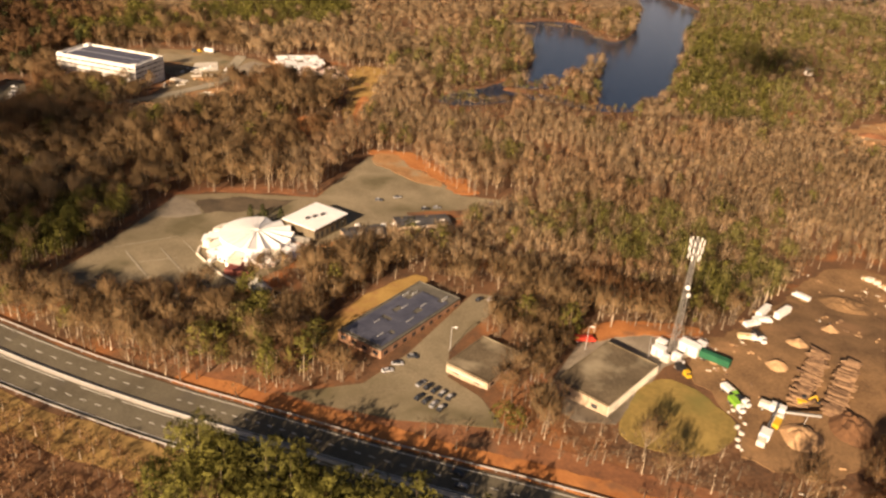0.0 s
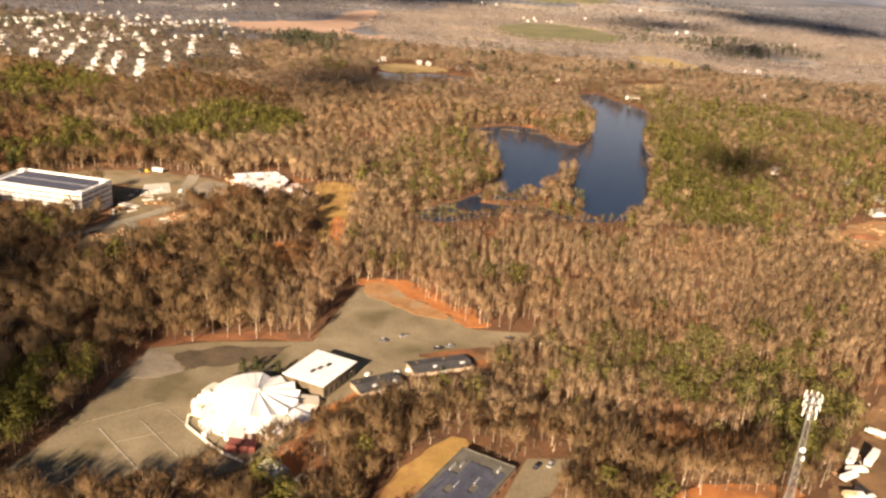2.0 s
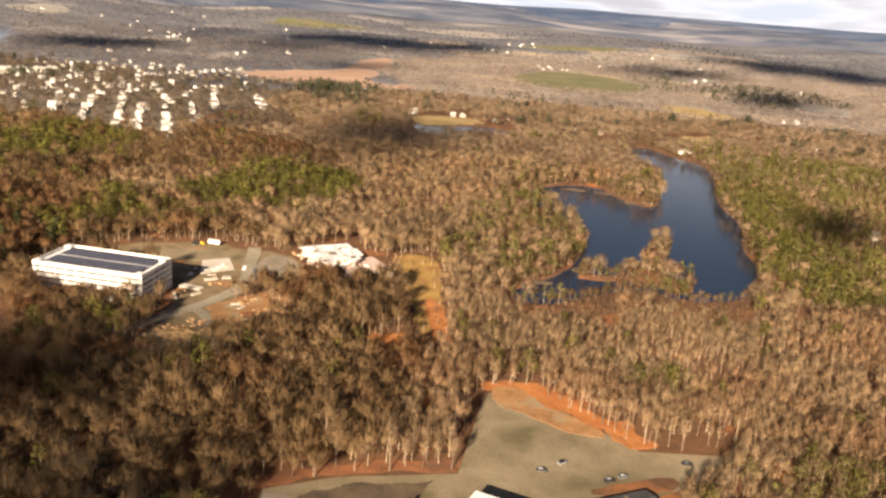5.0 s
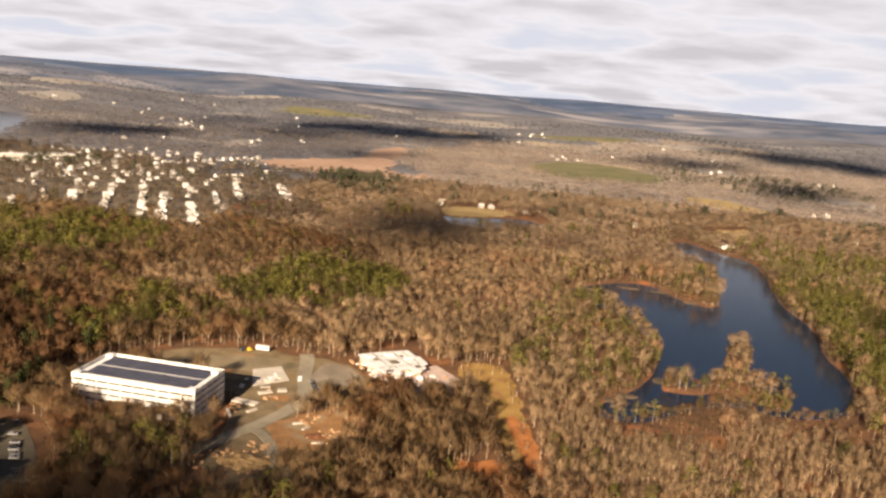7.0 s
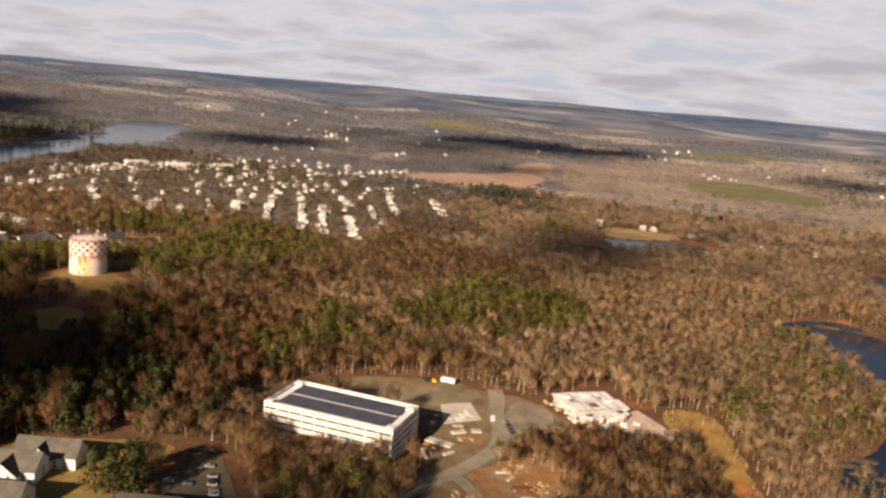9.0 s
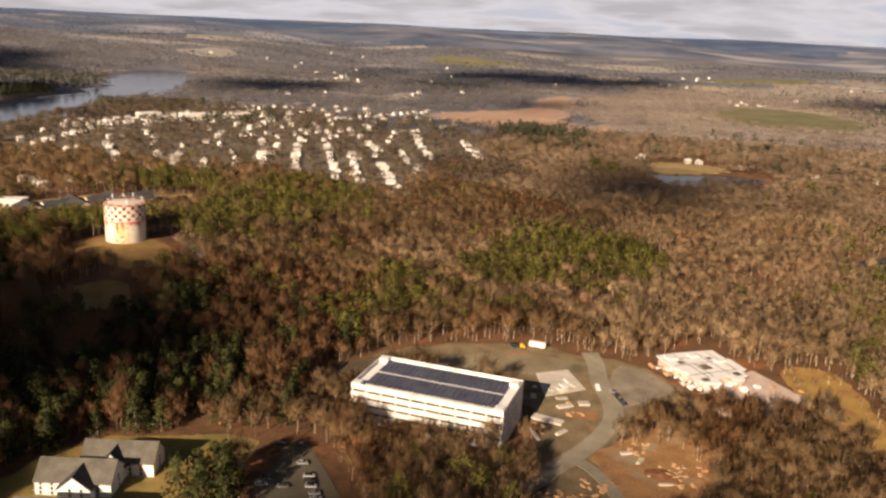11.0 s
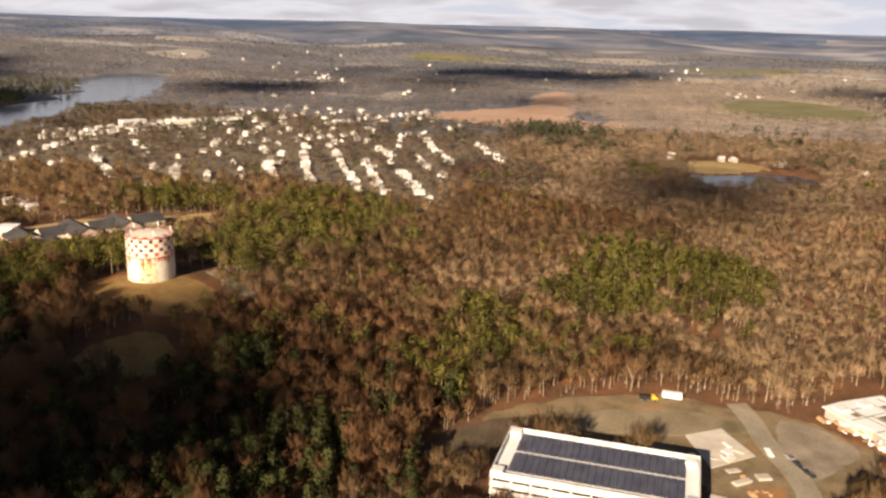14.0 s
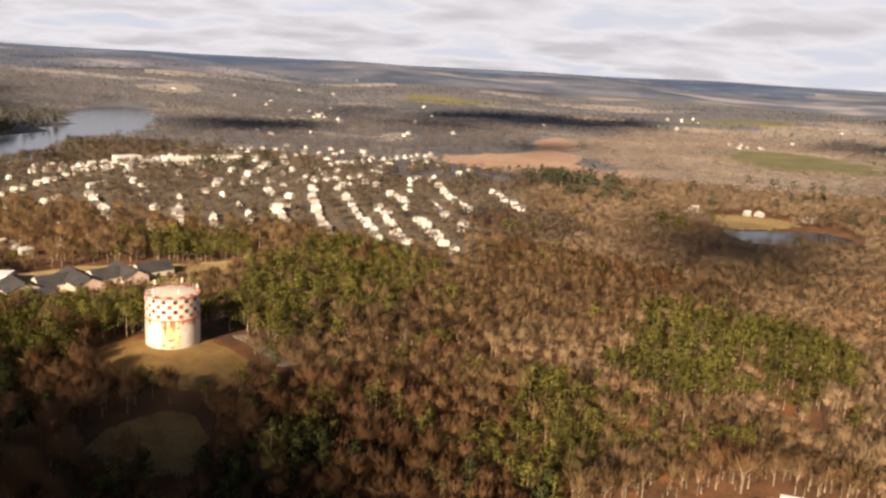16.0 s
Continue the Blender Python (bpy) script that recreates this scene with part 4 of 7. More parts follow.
for (xa, ya), (xb, yb) in (((-612, 850), (-566, 765)), ((-605, 903), (-528, 749)), ((-579, 917), (-487, 737)), ((-540, 886), (-476, 755)), ((-496, 847), (-437, 734)),
                           ((-510, 990), (-463, 892)), ((-468, 1012), (-423, 920)), ((-550, 950), (-522, 910)), ((-632, 783), (-602, 737)), ((-613, 806), (-594, 764)),
                           ((-673, 805), (-630, 736)), ((-504, 919), (-474, 858)), ((-802, 772), (-846, 991)), ((-834, 946), (-826, 1092)), ((-856, 1143), (-765, 1202)),
                           ((-698, 975), (-717, 1067)), ((-664, 1098), (-587, 1278)), ((-695, 647), (-660, 628)), ((-834, 879), (-802, 918)), ((-764, 822), (-673, 728)), ((-884, 905), (-780, 1095)), ((-868, 880), (-762, 1062)), ((-700, 900), (-660, 960)), ((-640, 960), (-600, 1040))):
    length = math.hypot(xb - xa, yb - ya)
    k = max(2, int(length / 13.0))
    turn_ = math.degrees(math.atan2(yb - ya, xb - xa))
    for i in range(k):
        u = (i + 0.5) / k
        HOUSE_SPOTS.append((xa + (xb - xa) * u + rng.normal() * 1.2, ya + (yb - ya) * u + rng.normal() * 1.5, turn_ + rng.choice((0, 90)) + rng.normal() * 4))
for i in range(240):
    x, y = rng.uniform(-860, -440), rng.uniform(650, 1260)
    if x > -870 + (y - 760) * 0.15 and (y > 760 or x < -630) and x < -430 - (y - 760) * 0.22 and min(math.hypot(x - p[0], y - p[1]) for p in HOUSE_SPOTS) > 17:
        HOUSE_SPOTS.append((x, y, rng.uniform(0, 180)))
for x, y in ((138, 556), (151, 592), (143, 630), (-74, 984), (-100, 992), (2, 908), (10, 918), (-103, 205), (-112, 212), (-226, 1012), (-178, 1026), (-290, 990), (168, 1230), (184, 1234), (-282, 1004), (95, 640), (150, 1010),
             (-170, 1743), (-155, 1755), (-131, 1768), (-220, 2250), (152, 1967), (-932, 1758), (-897, 1704), (-949, 1791), (-858, 1671), (-880, 1720), (-915, 1745), (-828, 2153), (-247, 2195), (84, 1846), (-1088, 2250), (-1132, 1980), (-1180, 2253), (-769, 1994), (300, 1700), (330, 1720), (-181, 1788), (-161, 1798), (-125, 1774), (-281, 1017), (-237, 1011), (-227, 1015), (-188, 999), (-122, 976), (72, 1844), (-278, 2219), (-245, 2234), (-213, 2184), (-263, 2017), (-1021, 1828), (-986, 1844), (-955, 1830), (-873, 1702), (-928, 1724), (-1209, 1962), (-1117, 2516), (-1105, 1900), (-700, 1560), (-690, 1500), (-640, 1620), (120, 1760), (140, 1790), (-300, 2040), (-320, 2060), (-60, 1900), (210, 1500), (-1340, 1930), (-1000, 2000), (-760, 1820), (-520, 1900), (-450, 2080), (60, 2080), (-900, 1420), (-860, 1380), (-820, 1440)):
    HOUSE_SPOTS.append((x, y, rng.uniform(0, 180)))
HP = np.array([p[:2] for p in HOUSE_SPOTS])

CLEARINGS = [(np.array([(-106, 244), (-110, 262), (-92, 276), (-66, 288), (-62, 274), (-84, 258)], float), 0), (np.array([(-108, 262), (-102, 284), (-74, 300), (-66, 288), (-90, 266)], float), 1), (np.array([(-116, 232), (-109, 252), (-101, 264), (-97, 256), (-107, 234)], float), 0), (strip(curve_line([(-800, 740), (-806, 790), (-822, 870), (-838, 940), (-848, 1010)]), 5.0, 0), 3), (strip(HIGHWAY, 13.0, 1.0), 0.5), (TENT_LOT, 2), (OFFICE_LOT, 1.5), (HALL_LOT, 2), (YARD, 2), (OVAL, 2), (SOLAR_LAWN, 1), (DECK_LOT, 2), (DEMO_SLAB, 7), (ORANGE_FIELD, 2), (QUARRY, 0), (np.array([(-160, 380), (-150, 396), (-146, 380), (-152, 366)], float), 2), (RUBBLE, 1), (np.array([(-264, 350), (-262, 334), (-238, 326), (-224, 346), (-240, 342)], float), 0), (np.array([(-340, 302), (-340, 330), (-310, 330), (-310, 302)], float), 3), (np.array([(-392, 290), (-392, 346), (-356, 346), (-352, 290)], float), 3), (RED_BANK, -2),
             (FLAT_LOT, 5), (FLATS_YARD, 0), (HILL_GRASS, 5), (SLOPE_GRASS, 4), (DECK_SIDE, 1), (strip(curve_line([(-476, 513), (-464, 506), (-449, 496)]), 2.6, 0), 3), (SCHOOL_YARD, 0), (BOGS, 10), (GOLF, 0), (GREEN_FIELD, -5), (TAN_FIELD, 0), (TAN_FIELD_FAR, 0), (BANK, 0.5), (GOLFPOND, 6), (np.array([(-272, 936), (-160, 931), (-172, 880), (-250, 858)], float), 4), (LAKE, 2), (LAKE_SHORE, 0),
             (np.array([(-331, 391), (-331, 420), (-274, 418), (-275, 388)]), 3), (np.array([(-240, 476), (-214, 497), (-190, 462), (-212, 438), (-230, 450)]), 4),
             (np.array([(-82, 186), (-66, 230), (-46, 226), (-60, 182)]), 1), (np.array([(-46, 182), (-38, 206), (-20, 198), (-28, 174)]), 1)]


def free_of(x, y):
    ok = np.ones(len(x), bool)
    for poly, m in CLEARINGS:
        x0, y0, x1, y1 = *poly.min(axis=0) - 5, *poly.max(axis=0) + 5
        k = np.nonzero(ok & (x > x0) & (x < x1) & (y > y0) & (y < y1))[0]
        if len(k):
            i = inside(poly, x[k], y[k])
            d = edge_distance(poly, x[k], y[k])
            ok[k[(i & (d > -min(m, 0))) | (~i & (d < m))]] = False
    k = np.nonzero((x > -150) & (x < 30) & (y > 430) & (y < 950))[0]
    wet = inside(POND, x[k], y[k]) & ~inside(ISLET, x[k], y[k])
    ok[k[wet]] = False
    ok &= np.hypot(x + 492, y - 494) > 14
    ok &= ~((y > 446) & (y < 492) & (x > -112) & (x < -12)) & ~((y > 420) & (y < 447) & (x > -128) & (x < -78))
    for fx_, fy_, ra, rb in FAR_FIELDS:
        ok &= ((x - fx_) / ra) ** 2 + ((y - fy_) / rb) ** 2 > 1
    for hx, hy in HP:
        ok &= ((x - hx) ** 2 + (y - hy) ** 2 > 49) & ~((np.abs(x - hx) < 6) & (y < hy) & (y > hy - 16) & (hy > 600))
    return ok


def scatter(x0, x1, y0, y1, gap, wide=60.0):
    """Jittered places inside the fan of land that the flight looks over."""
    xs, ys = np.meshgrid(np.arange(x0, x1, gap), np.arange(y0, y1, gap * 0.9))
    xs = xs + (np.arange(xs.shape[0])[:, None] % 2) * gap / 2
    x = (xs + rng.uniform(-0.45, 0.45, xs.shape) * gap).ravel()
    y = (ys + rng.uniform(-0.45, 0.45, ys.shape) * gap).ravel()
    fan = (x > -350 - (y - 220) * 1.05 - wide) & (x < 30 + y * 0.40 + wide)
    x, y = x[fan], y[fan]
    k = free_of(x, y)
    if gap < 7.1:
        thin = np.array([noise.noise((a / 24, b / 24, 12.5)) for a, b in zip(x, y)])
        k &= (thin < 0.3) | (rng.uniform(size=len(x)) < 0.6)
    return x[k], y[k]


PINES = [(rounded(p, 1), share, olive) for p, share, olive in (
    ([(110, 1340), (90, 1650), (300, 1720), (340, 1400)], 0.7, 0.0), ([(-70, 1500), (30, 1760), (140, 1660), (60, 1440)], 0.45, 0.0), ([(-240, 1180), (-200, 1260), (-60, 1240), (-100, 1160)], 0.3, 0.0),
    ([(-335, 527), (-330, 580), (-319, 672), (-294, 640), (-262, 650), (-236, 618), (-232, 590), (-248, 562), (-297, 532)], 0.85, 0.1),
    ([(-507, 576), (-537, 647), (-514, 709), (-468, 729), (-435, 690), (-436, 645), (-442, 588), (-446, 541), (-450, 504), (-464, 494), (-488, 520)], 0.7, 0.25),
    ([(-600, 492), (-580, 530), (-528, 536), (-500, 510), (-512, 462), (-530, 420), (-600, 440)], 0.75, 0.2),
    ([(-368, 460), (-332, 480), (-298, 494), (-284, 508), (-300, 522), (-335, 512), (-372, 490)], 0.55, 0.1),
    ([(-376, 490), (-361, 532), (-335, 495), (-342, 440), (-362, 448)], 0.7, 0.1),
    ([(-640, 662), (-575, 724), (-540, 665), (-580, 640)], 0.8, 0.2),
    ([(2, 462), (4, 560), (12, 640), (2, 700), (14, 800), (22, 870), (220, 900), (260, 640), (140, 470), (80, 480)], 0.74, 0.9),
    ([(-214, 215), (-200, 256), (-184, 240), (-180, 205), (-196, 200)], 0.8, 0.0),
    ([(-470, 330), (-470, 380), (-430, 420), (-392, 410), (-360, 392), (-352, 374), (-380, 352), (-420, 322)], 0.64, 0.0),
    ([(-480, 395), (-450, 500), (-385, 500), (-350, 445), (-400, 395)], 0.3, 0.1),
    ([(-60, 305), (-20, 322), (10, 308), (48, 332), (60, 300), (30, 262), (10, 240), (-2, 262), (-36, 278)], 0.4, 0.9),
    ([(26, 232), (22, 262), (36, 286), (48, 280), (38, 240)], 0.85, 1.0),
    ([(-38, 153), (-38, 168), (-18, 171), (-16, 156)], 0.85, 0.3), ([(-112, 164), (-104, 182), (-84, 176), (-80, 166), (-95, 163)], 0.75, 0.4),
    ([(-118, 200), (-110, 212), (-96, 206), (-94, 186), (-102, 184)], 0.8, 0.1), ([(-94, 90), (-86, 136), (-40, 127), (60, 122), (60, 90)], 0.9, 0.4),
    ([(-460, 1090), (-450, 1200), (-345, 1180), (-390, 1070)], 0.85, 0.0), ([(-800, 1020), (-690, 1070), (-700, 980), (-760, 960)], 0.5, 0.1),
    ([(-20, 900), (60, 940), (120, 880), (60, 800)], 0.6, 0.7), ([(-165, 480), (-155, 640), (-108, 640), (-86, 570), (-98, 500), (-125, 465)], 0.5, 0.9), ([(-112, 700), (-70, 740), (-36, 700), (-44, 650), (-70, 680)], 0.5, 0.9), ([(-1500, 1150), (-1290, 1480), (-1180, 1370), (-1118, 1260), (-1100, 1180), (-1090, 1110), (-1095, 1000), (-1300, 930)], 0.95, 0.0),
)]


def kinds(x, y, strays=0.02):
    """0 bare, 1 pine, 2 olive pine."""
    k = np.zeros(len(x), int)
    v = np.array([noise.noise((a / 55, b / 55, 1.7)) for a, b in zip(x, y)])
    lot_ = rng.uniform(size=len(x))
    wx = np.array([noise.noise((a / 22, b / 22, 8.1)) for a, b in zip(x, y)]) * 26
    wy = np.array([noise.noise((a / 22, b / 22, 4.3)) for a, b in zip(x, y)]) * 26
    k[(lot_ < strays) | ((v > 0.45) & (lot_ < 15 * strays))] = 1
    west = (x < -335) & (y < 640)
    k[west & ((lot_ < 0.10) | ((v > 0.15) & (lot_ < 0.38)))] = 1
    for poly, share, olive in PINES:
        i = np.nonzero(inside(poly, x + wx, y + wy))[0]
        k[i] = np.where(rng.uniform(size=len(i)) < share, np.where(rng.uniform(size=len(i)) < olive, 2, 1), 0)
    return k


def grow(name, spots, templates, mats, label, sizes=(0.7, 1.15)):
    """One mesh of many trees, each turned and sized on its own."""
    V, N, I = [], [], []
    x, y = spots
    pick = rng.integers(0, len(templates), len(x))
    ang_, sc = rng.uniform(0, 2 * math.pi, len(x)), rng.uniform(*sizes, len(x))
    sc = sc * (1 + 0.42 * np.array([noise.noise((a / 34, b / 34, 6.6)) for a, b in zip(x, y)]))
    z = ground_z(x, y)
    for t, (wood, wn_, crown, cn_) in enumerate(templates):
        k = np.nonzero(pick == t)[0]
        tri = np.concatenate((wood.reshape(-1, 3), crown.reshape(-1, 3)))
        nor = np.concatenate((wn_.reshape(-1, 3), cn_.reshape(-1, 3)))
        c, s = np.cos(ang_[k])[:, None], np.sin(ang_[k])[:, None]
        px, py, pz = tri[:, 0][None], tri[:, 1][None], tri[:, 2][None]
        q = np.stack(((px * c - py * s) * sc[k][:, None] + x[k][:, None], (px * s + py * c) * sc[k][:, None] + y[k][:, None],
                      pz * (sc[k] * rng.uniform(0.9, 1.12, len(k)))[:, None] + z[k][:, None]), axis=2)
        px, py, pz = nor[:, 0][None], nor[:, 1][None], nor[:, 2][None]
        N.append(np.stack((px * c - py * s, px * s + py * c, pz + 0 * c), axis=2).reshape(-1, 3))
        V.append(q.reshape(-1, 3))
        I.append(np.tile(np.concatenate((np.zeros(len(wood)), np.ones(len(crown)))), len(k)))
    V, N, I = np.concatenate(V), np.concatenate(N), np.concatenate(I)
    me = mesh_from(name, V, np.arange(len(V)).reshape(-1, 3), mats, I, N)
    return tagged(new(name, me), label, "woods", kind="stuff")


def tree_meshes(name, templates, mats):
    res = []
    for wood, wn_, crown, cn_ in templates:
        w, c = wood.reshape(-1, 3), crown.reshape(-1, 3)
        res.append((mesh_from("trunk", w, np.arange(len(w)).reshape(-1, 3), mats[:1]),
                    mesh_from("crown", c, np.arange(len(c)).reshape(-1, 3), mats[1:], None, cn_.reshape(-1, 3))))
    return res


def stand(name, spots, meshes, label, group, grown=1.0):
    for x, y in zip(*spots):
        trunk, crown = meshes[rng.integers(0, len(meshes))]
        s = rng.uniform(0.8, 1.2) * grown
        t = thing(name, pose(x, y, float(ground_z(np.array([x]), np.array([y]))[0]), 0, 0, rng.uniform(0, 360)) @ Matrix.Scale(s, 4), label, "tree", group)
        shared("trunk", trunk, t)
        shared("crown", crown, t)


nx_, ny_ = scatter(-700, 240, 96, 570, 5.3)
near_ = ny_ < np.where(nx_ < -150, 520, 250)
px_, py_ = scatter(-92, 40, 98, 129, 6.0)
low_side = py_ < np.interp(px_, HIGHWAY[:, 0], HIGHWAY[:, 1]) - 14
near_ &= ~((ny_ < np.interp(nx_, HIGHWAY[:, 0], HIGHWAY[:, 1]) - 8) & (nx_ < -88))
low_side &= px_ > -88
near_ &= ~((ny_ < 184) & (nx_ > -78) & (nx_ < 60) & (rng.uniform(size=len(nx_)) < np.where(nx_ > -8, 0.9, 0.72)))
near_ &= ~((ny_ > 196) & (ny_ < 222) & (nx_ > -125) & (nx_ < -95) & (rng.uniform(size=len(nx_)) < 0.35))
nx_, ny_ = np.concatenate((nx_[near_], px_[low_side])), np.concatenate((ny_[near_], py_[low_side]))
gx_, gy_ = scatter(-640, 60, 130, 735, 7.4)
grove = np.zeros(len(gx_), bool)
for poly, share, olive in PINES:
    if share > 0.66:
        grove |= inside(poly, gx_, gy_)
gx_, gy_ = gx_[grove], gy_[grove]
nk = kinds(nx_, ny_)
slim_x, slim_y = scatter(-150, 240, 250, 440, 4.1)
slim_k = kinds(slim_x, slim_y)
single = (ny_ < 236) & (nx_ > -190) & (nx_ < 70)
for kind_, name_, tmpl, mats_, label_, group_ in (
        (0, "bare_tree", BARE_NEAR, [BARK, TWIG], "leafless grey-brown deciduous tree with fine twigs", "roadside bare trees"),
        (1, "pine_tree", PINE_NEAR, [BARK, NEEDLE], "dark green pine with an uneven crown", "roadside pines"),
        (2, "pine_tree", PINE_NEAR, [BARK, OLIVE], "olive green pine with an uneven crown", "roadside pines")):
    k = np.nonzero(single & (nk == kind_))[0][:300]
    stand(name_, (nx_[k], ny_[k]), tree_meshes(name_, tmpl, mats_), label_, group_)
    rest = (nk == kind_)
    rest[k] = False
    if kind_ == 0:
        sx_, sy_ = slim_x[slim_k == 0], slim_y[slim_k == 0]
        grow("bare_woods", (sx_, sy_), BARE_SLIM, [BARK, PALETWIG], "dense stand of slender leafless trees", (0.75, 1.1))
    if kind_ == 1:
        dark_ = rest & (nx_ < -345) & (ny_ < 446)
        grow("pine_woods", (nx_[dark_], ny_[dark_]), SPRUCES, [BARK, SPRUCE], "dark conifers below the tank's hill")
        rest &= ~dark_
        grow("pine_woods", (gx_, gy_), tmpl, mats_, "dense grove of dark green pines")
    if kind_:
        grow("pine_woods", (slim_x[slim_k == kind_], slim_y[slim_k == kind_]), tmpl, mats_, "scattered pines among slender leafless trees")
    if kind_ == 0:
        # western trees take the twigs darkened for shade
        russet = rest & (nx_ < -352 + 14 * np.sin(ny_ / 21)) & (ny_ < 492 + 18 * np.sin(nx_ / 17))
        grow("bare_woods", (nx_[russet], ny_[russet]), tmpl, [BARK, SHADETWIG], "leafless russet woods below the tank's hill, darkened for shade")
        rest &= ~russet
        pale = rest & (nx_ > -286 + 24 * np.sin(ny_ / 33)) & (ny_ > 430 + 15 * np.sin(nx_ / 19))
        grow("bare_woods", (nx_[pale], ny_[pale]), tmpl, [BARK, PALETWIG], "pale leafless woods above the parking deck")
        rest &= ~pale
    grow("bare_woods" if kind_ == 0 else "pine_woods", (nx_[rest], ny_[rest]), tmpl, mats_,
         ("dense leafless winter woods with pale trunks", "stand of dark green pines", "stand of olive green pines")[kind_])
ex, ey = np.array([-344, -349, -340, -347, -342.0, -351, -336]), np.array([327, 333, 332, 339, 337.0, 327, 326])
stand("spruce_tree", (ex, ey), tree_meshes("spruce_tree", SPRUCES, [BARK, SPRUCE]), "dense dark green spruce beside the apartment lawn", "apartment spruces", 1.15)
mx, my = scatter(-1300, 520, 300, 1160, 6.6)
far_ = my >= np.where(mx < -150, 520, 440)
mx, my = mx[far_], my[far_]
vill = (mx > -870) & (mx < -430) & (my > 740) & (my < 1260)
keep = ~vill | (rng.uniform(size=len(mx)) < 0.42)
mx, my = mx[keep], my[keep]
mk = kinds(mx, my)
back_ = (my > 760) & (mk == 0)
town = back_ & (mx < -400 + 40 * np.sin(my / 41))
grow("bare_woods", (mx[back_ & ~town], my[back_ & ~town]), BARE_BACK, [BACKTWIG, BACKTWIG], "leafless grey-brown woods beyond the pond")
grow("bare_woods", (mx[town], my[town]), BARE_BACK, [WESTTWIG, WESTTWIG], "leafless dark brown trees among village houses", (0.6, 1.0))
mk[back_] = 9
for kind_, tmpl, mats_, label_ in ((0, BARE_MID, [BARK, TWIG], "leafless brown woods on the western hill"), (1, PINE_MID, [BARK, NEEDLE], "dark pines among leafless woods"),
                                   (2, PINE_MID, [BARK, OLIVE], "olive green pines beyond the pond")):
    k = mk == kind_
    if kind_ == 0:
        pale = k & (mx > -330 + 60 * np.sin(my / 33))
        grow("bare_woods", (mx[pale], my[pale]), tmpl, [BARK, PALETWIG], "pale leafless woods round the pond")
        k &= ~pale
    if kind_ == 1:
        dim = k & (my > 960)
        grow("pine_woods", (mx[dim], my[dim]), tmpl, [BARK, FARNEEDLE], "dark conifers beside the far bog", (0.9, 1.3))
        k &= ~dim
    grow("bare_woods" if kind_ == 0 else "pine_woods", (mx[k], my[k]), tmpl, mats_, label_)
fx, fy = scatter(-2300, 1000, 1160, 1900, 14, 120)
fk = kinds(fx, fy, 0.002)
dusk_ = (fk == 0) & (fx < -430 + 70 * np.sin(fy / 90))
grow("far_woods", (fx[(fk == 0) & ~dusk_], fy[(fk == 0) & ~dusk_]), BARE_FAR, [FARTWIG, FARTWIG], "distant winter woods, brown greyed for haze")
grow("far_woods", (fx[dusk_], fy[dusk_]), BARE_FAR, [FARWEST, FARWEST], "woods beyond the village, darkened for shade and haze")
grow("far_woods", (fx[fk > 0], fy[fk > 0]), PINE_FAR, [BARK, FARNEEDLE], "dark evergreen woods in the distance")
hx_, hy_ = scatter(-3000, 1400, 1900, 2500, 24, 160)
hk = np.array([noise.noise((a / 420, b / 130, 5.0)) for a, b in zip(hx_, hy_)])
grow("far_woods", (hx_[hk < 0.3], hy_[hk < 0.3]), BARE_FAR, [HAZETWIG, HAZETWIG], "far wooded hills, greyed in colour for haze", (0.8, 1.3))
grow("far_woods", (hx_[hk >= 0.3], hy_[hk >= 0.3]), PINE_FAR, [BARK, FARNEEDLE], "dark wooded hills in the far distance", (0.5, 0.8))

# hills on the horizon, haze painted into their colour and glow
rr_, gg_ = np.linspace(2700, 3690, 60), np.linspace(radians(20), radians(160), 220)
RG, GG = np.meshgrid(rr_, gg_)
bx, by = RG * np.cos(GG), RG * np.sin(GG)
bz = terrain(bx, by) + 7 * np.minimum(1, (RG - 2700) / 150) + 4 * np.array([noise.noise((a / 260, b / 120, 9.0)) for a, b in zip(bx.ravel(), by.ravel())]).reshape(bx.shape)
k0 = (np.arange(len(gg_) - 1)[:, None] * len(rr_) + np.arange(len(rr_) - 1)[None]).ravel()
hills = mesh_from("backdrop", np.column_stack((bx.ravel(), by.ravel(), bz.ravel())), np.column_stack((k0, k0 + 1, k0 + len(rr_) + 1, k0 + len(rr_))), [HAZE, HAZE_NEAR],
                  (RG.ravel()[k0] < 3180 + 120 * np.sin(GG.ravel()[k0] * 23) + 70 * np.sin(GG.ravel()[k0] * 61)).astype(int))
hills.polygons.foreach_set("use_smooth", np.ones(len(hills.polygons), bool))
tagged(new("backdrop", hills), "wooded hills along the horizon, painted blue-grey for haze", "hills", kind="structure")
tall_x, tall_y = np.meshgrid(np.arange(-88, -30, 5.6), np.arange(0, 17, 5.2))
tall_x = (tall_x + rng.uniform(-1.6, 1.6, tall_x.shape)).ravel()
tall_y = np.interp(tall_x, HIGHWAY[:, 0], HIGHWAY[:, 1]) - 15.5 - tall_y.ravel() + rng.uniform(-1.4, 1.4, len(tall_x))
stand("pine_tree", (tall_x, tall_y), tree_meshes("pine_tree", PINE_NEAR, [BARK, NEEDLE]), "tall dark green pine shading the highway", "highway pines", 1.35)
sx, sy = scatter(-460, 120, 96, 190, 3.7)
south = sy < np.interp(sx, HIGHWAY[:, 0], HIGHWAY[:, 1]) - 16
grow("shrubs", (sx[south], sy[south]), SHRUB, [BARK, REDBRUSH], "low leafless reddish shrubs beside the highway", (0.7, 1.5))

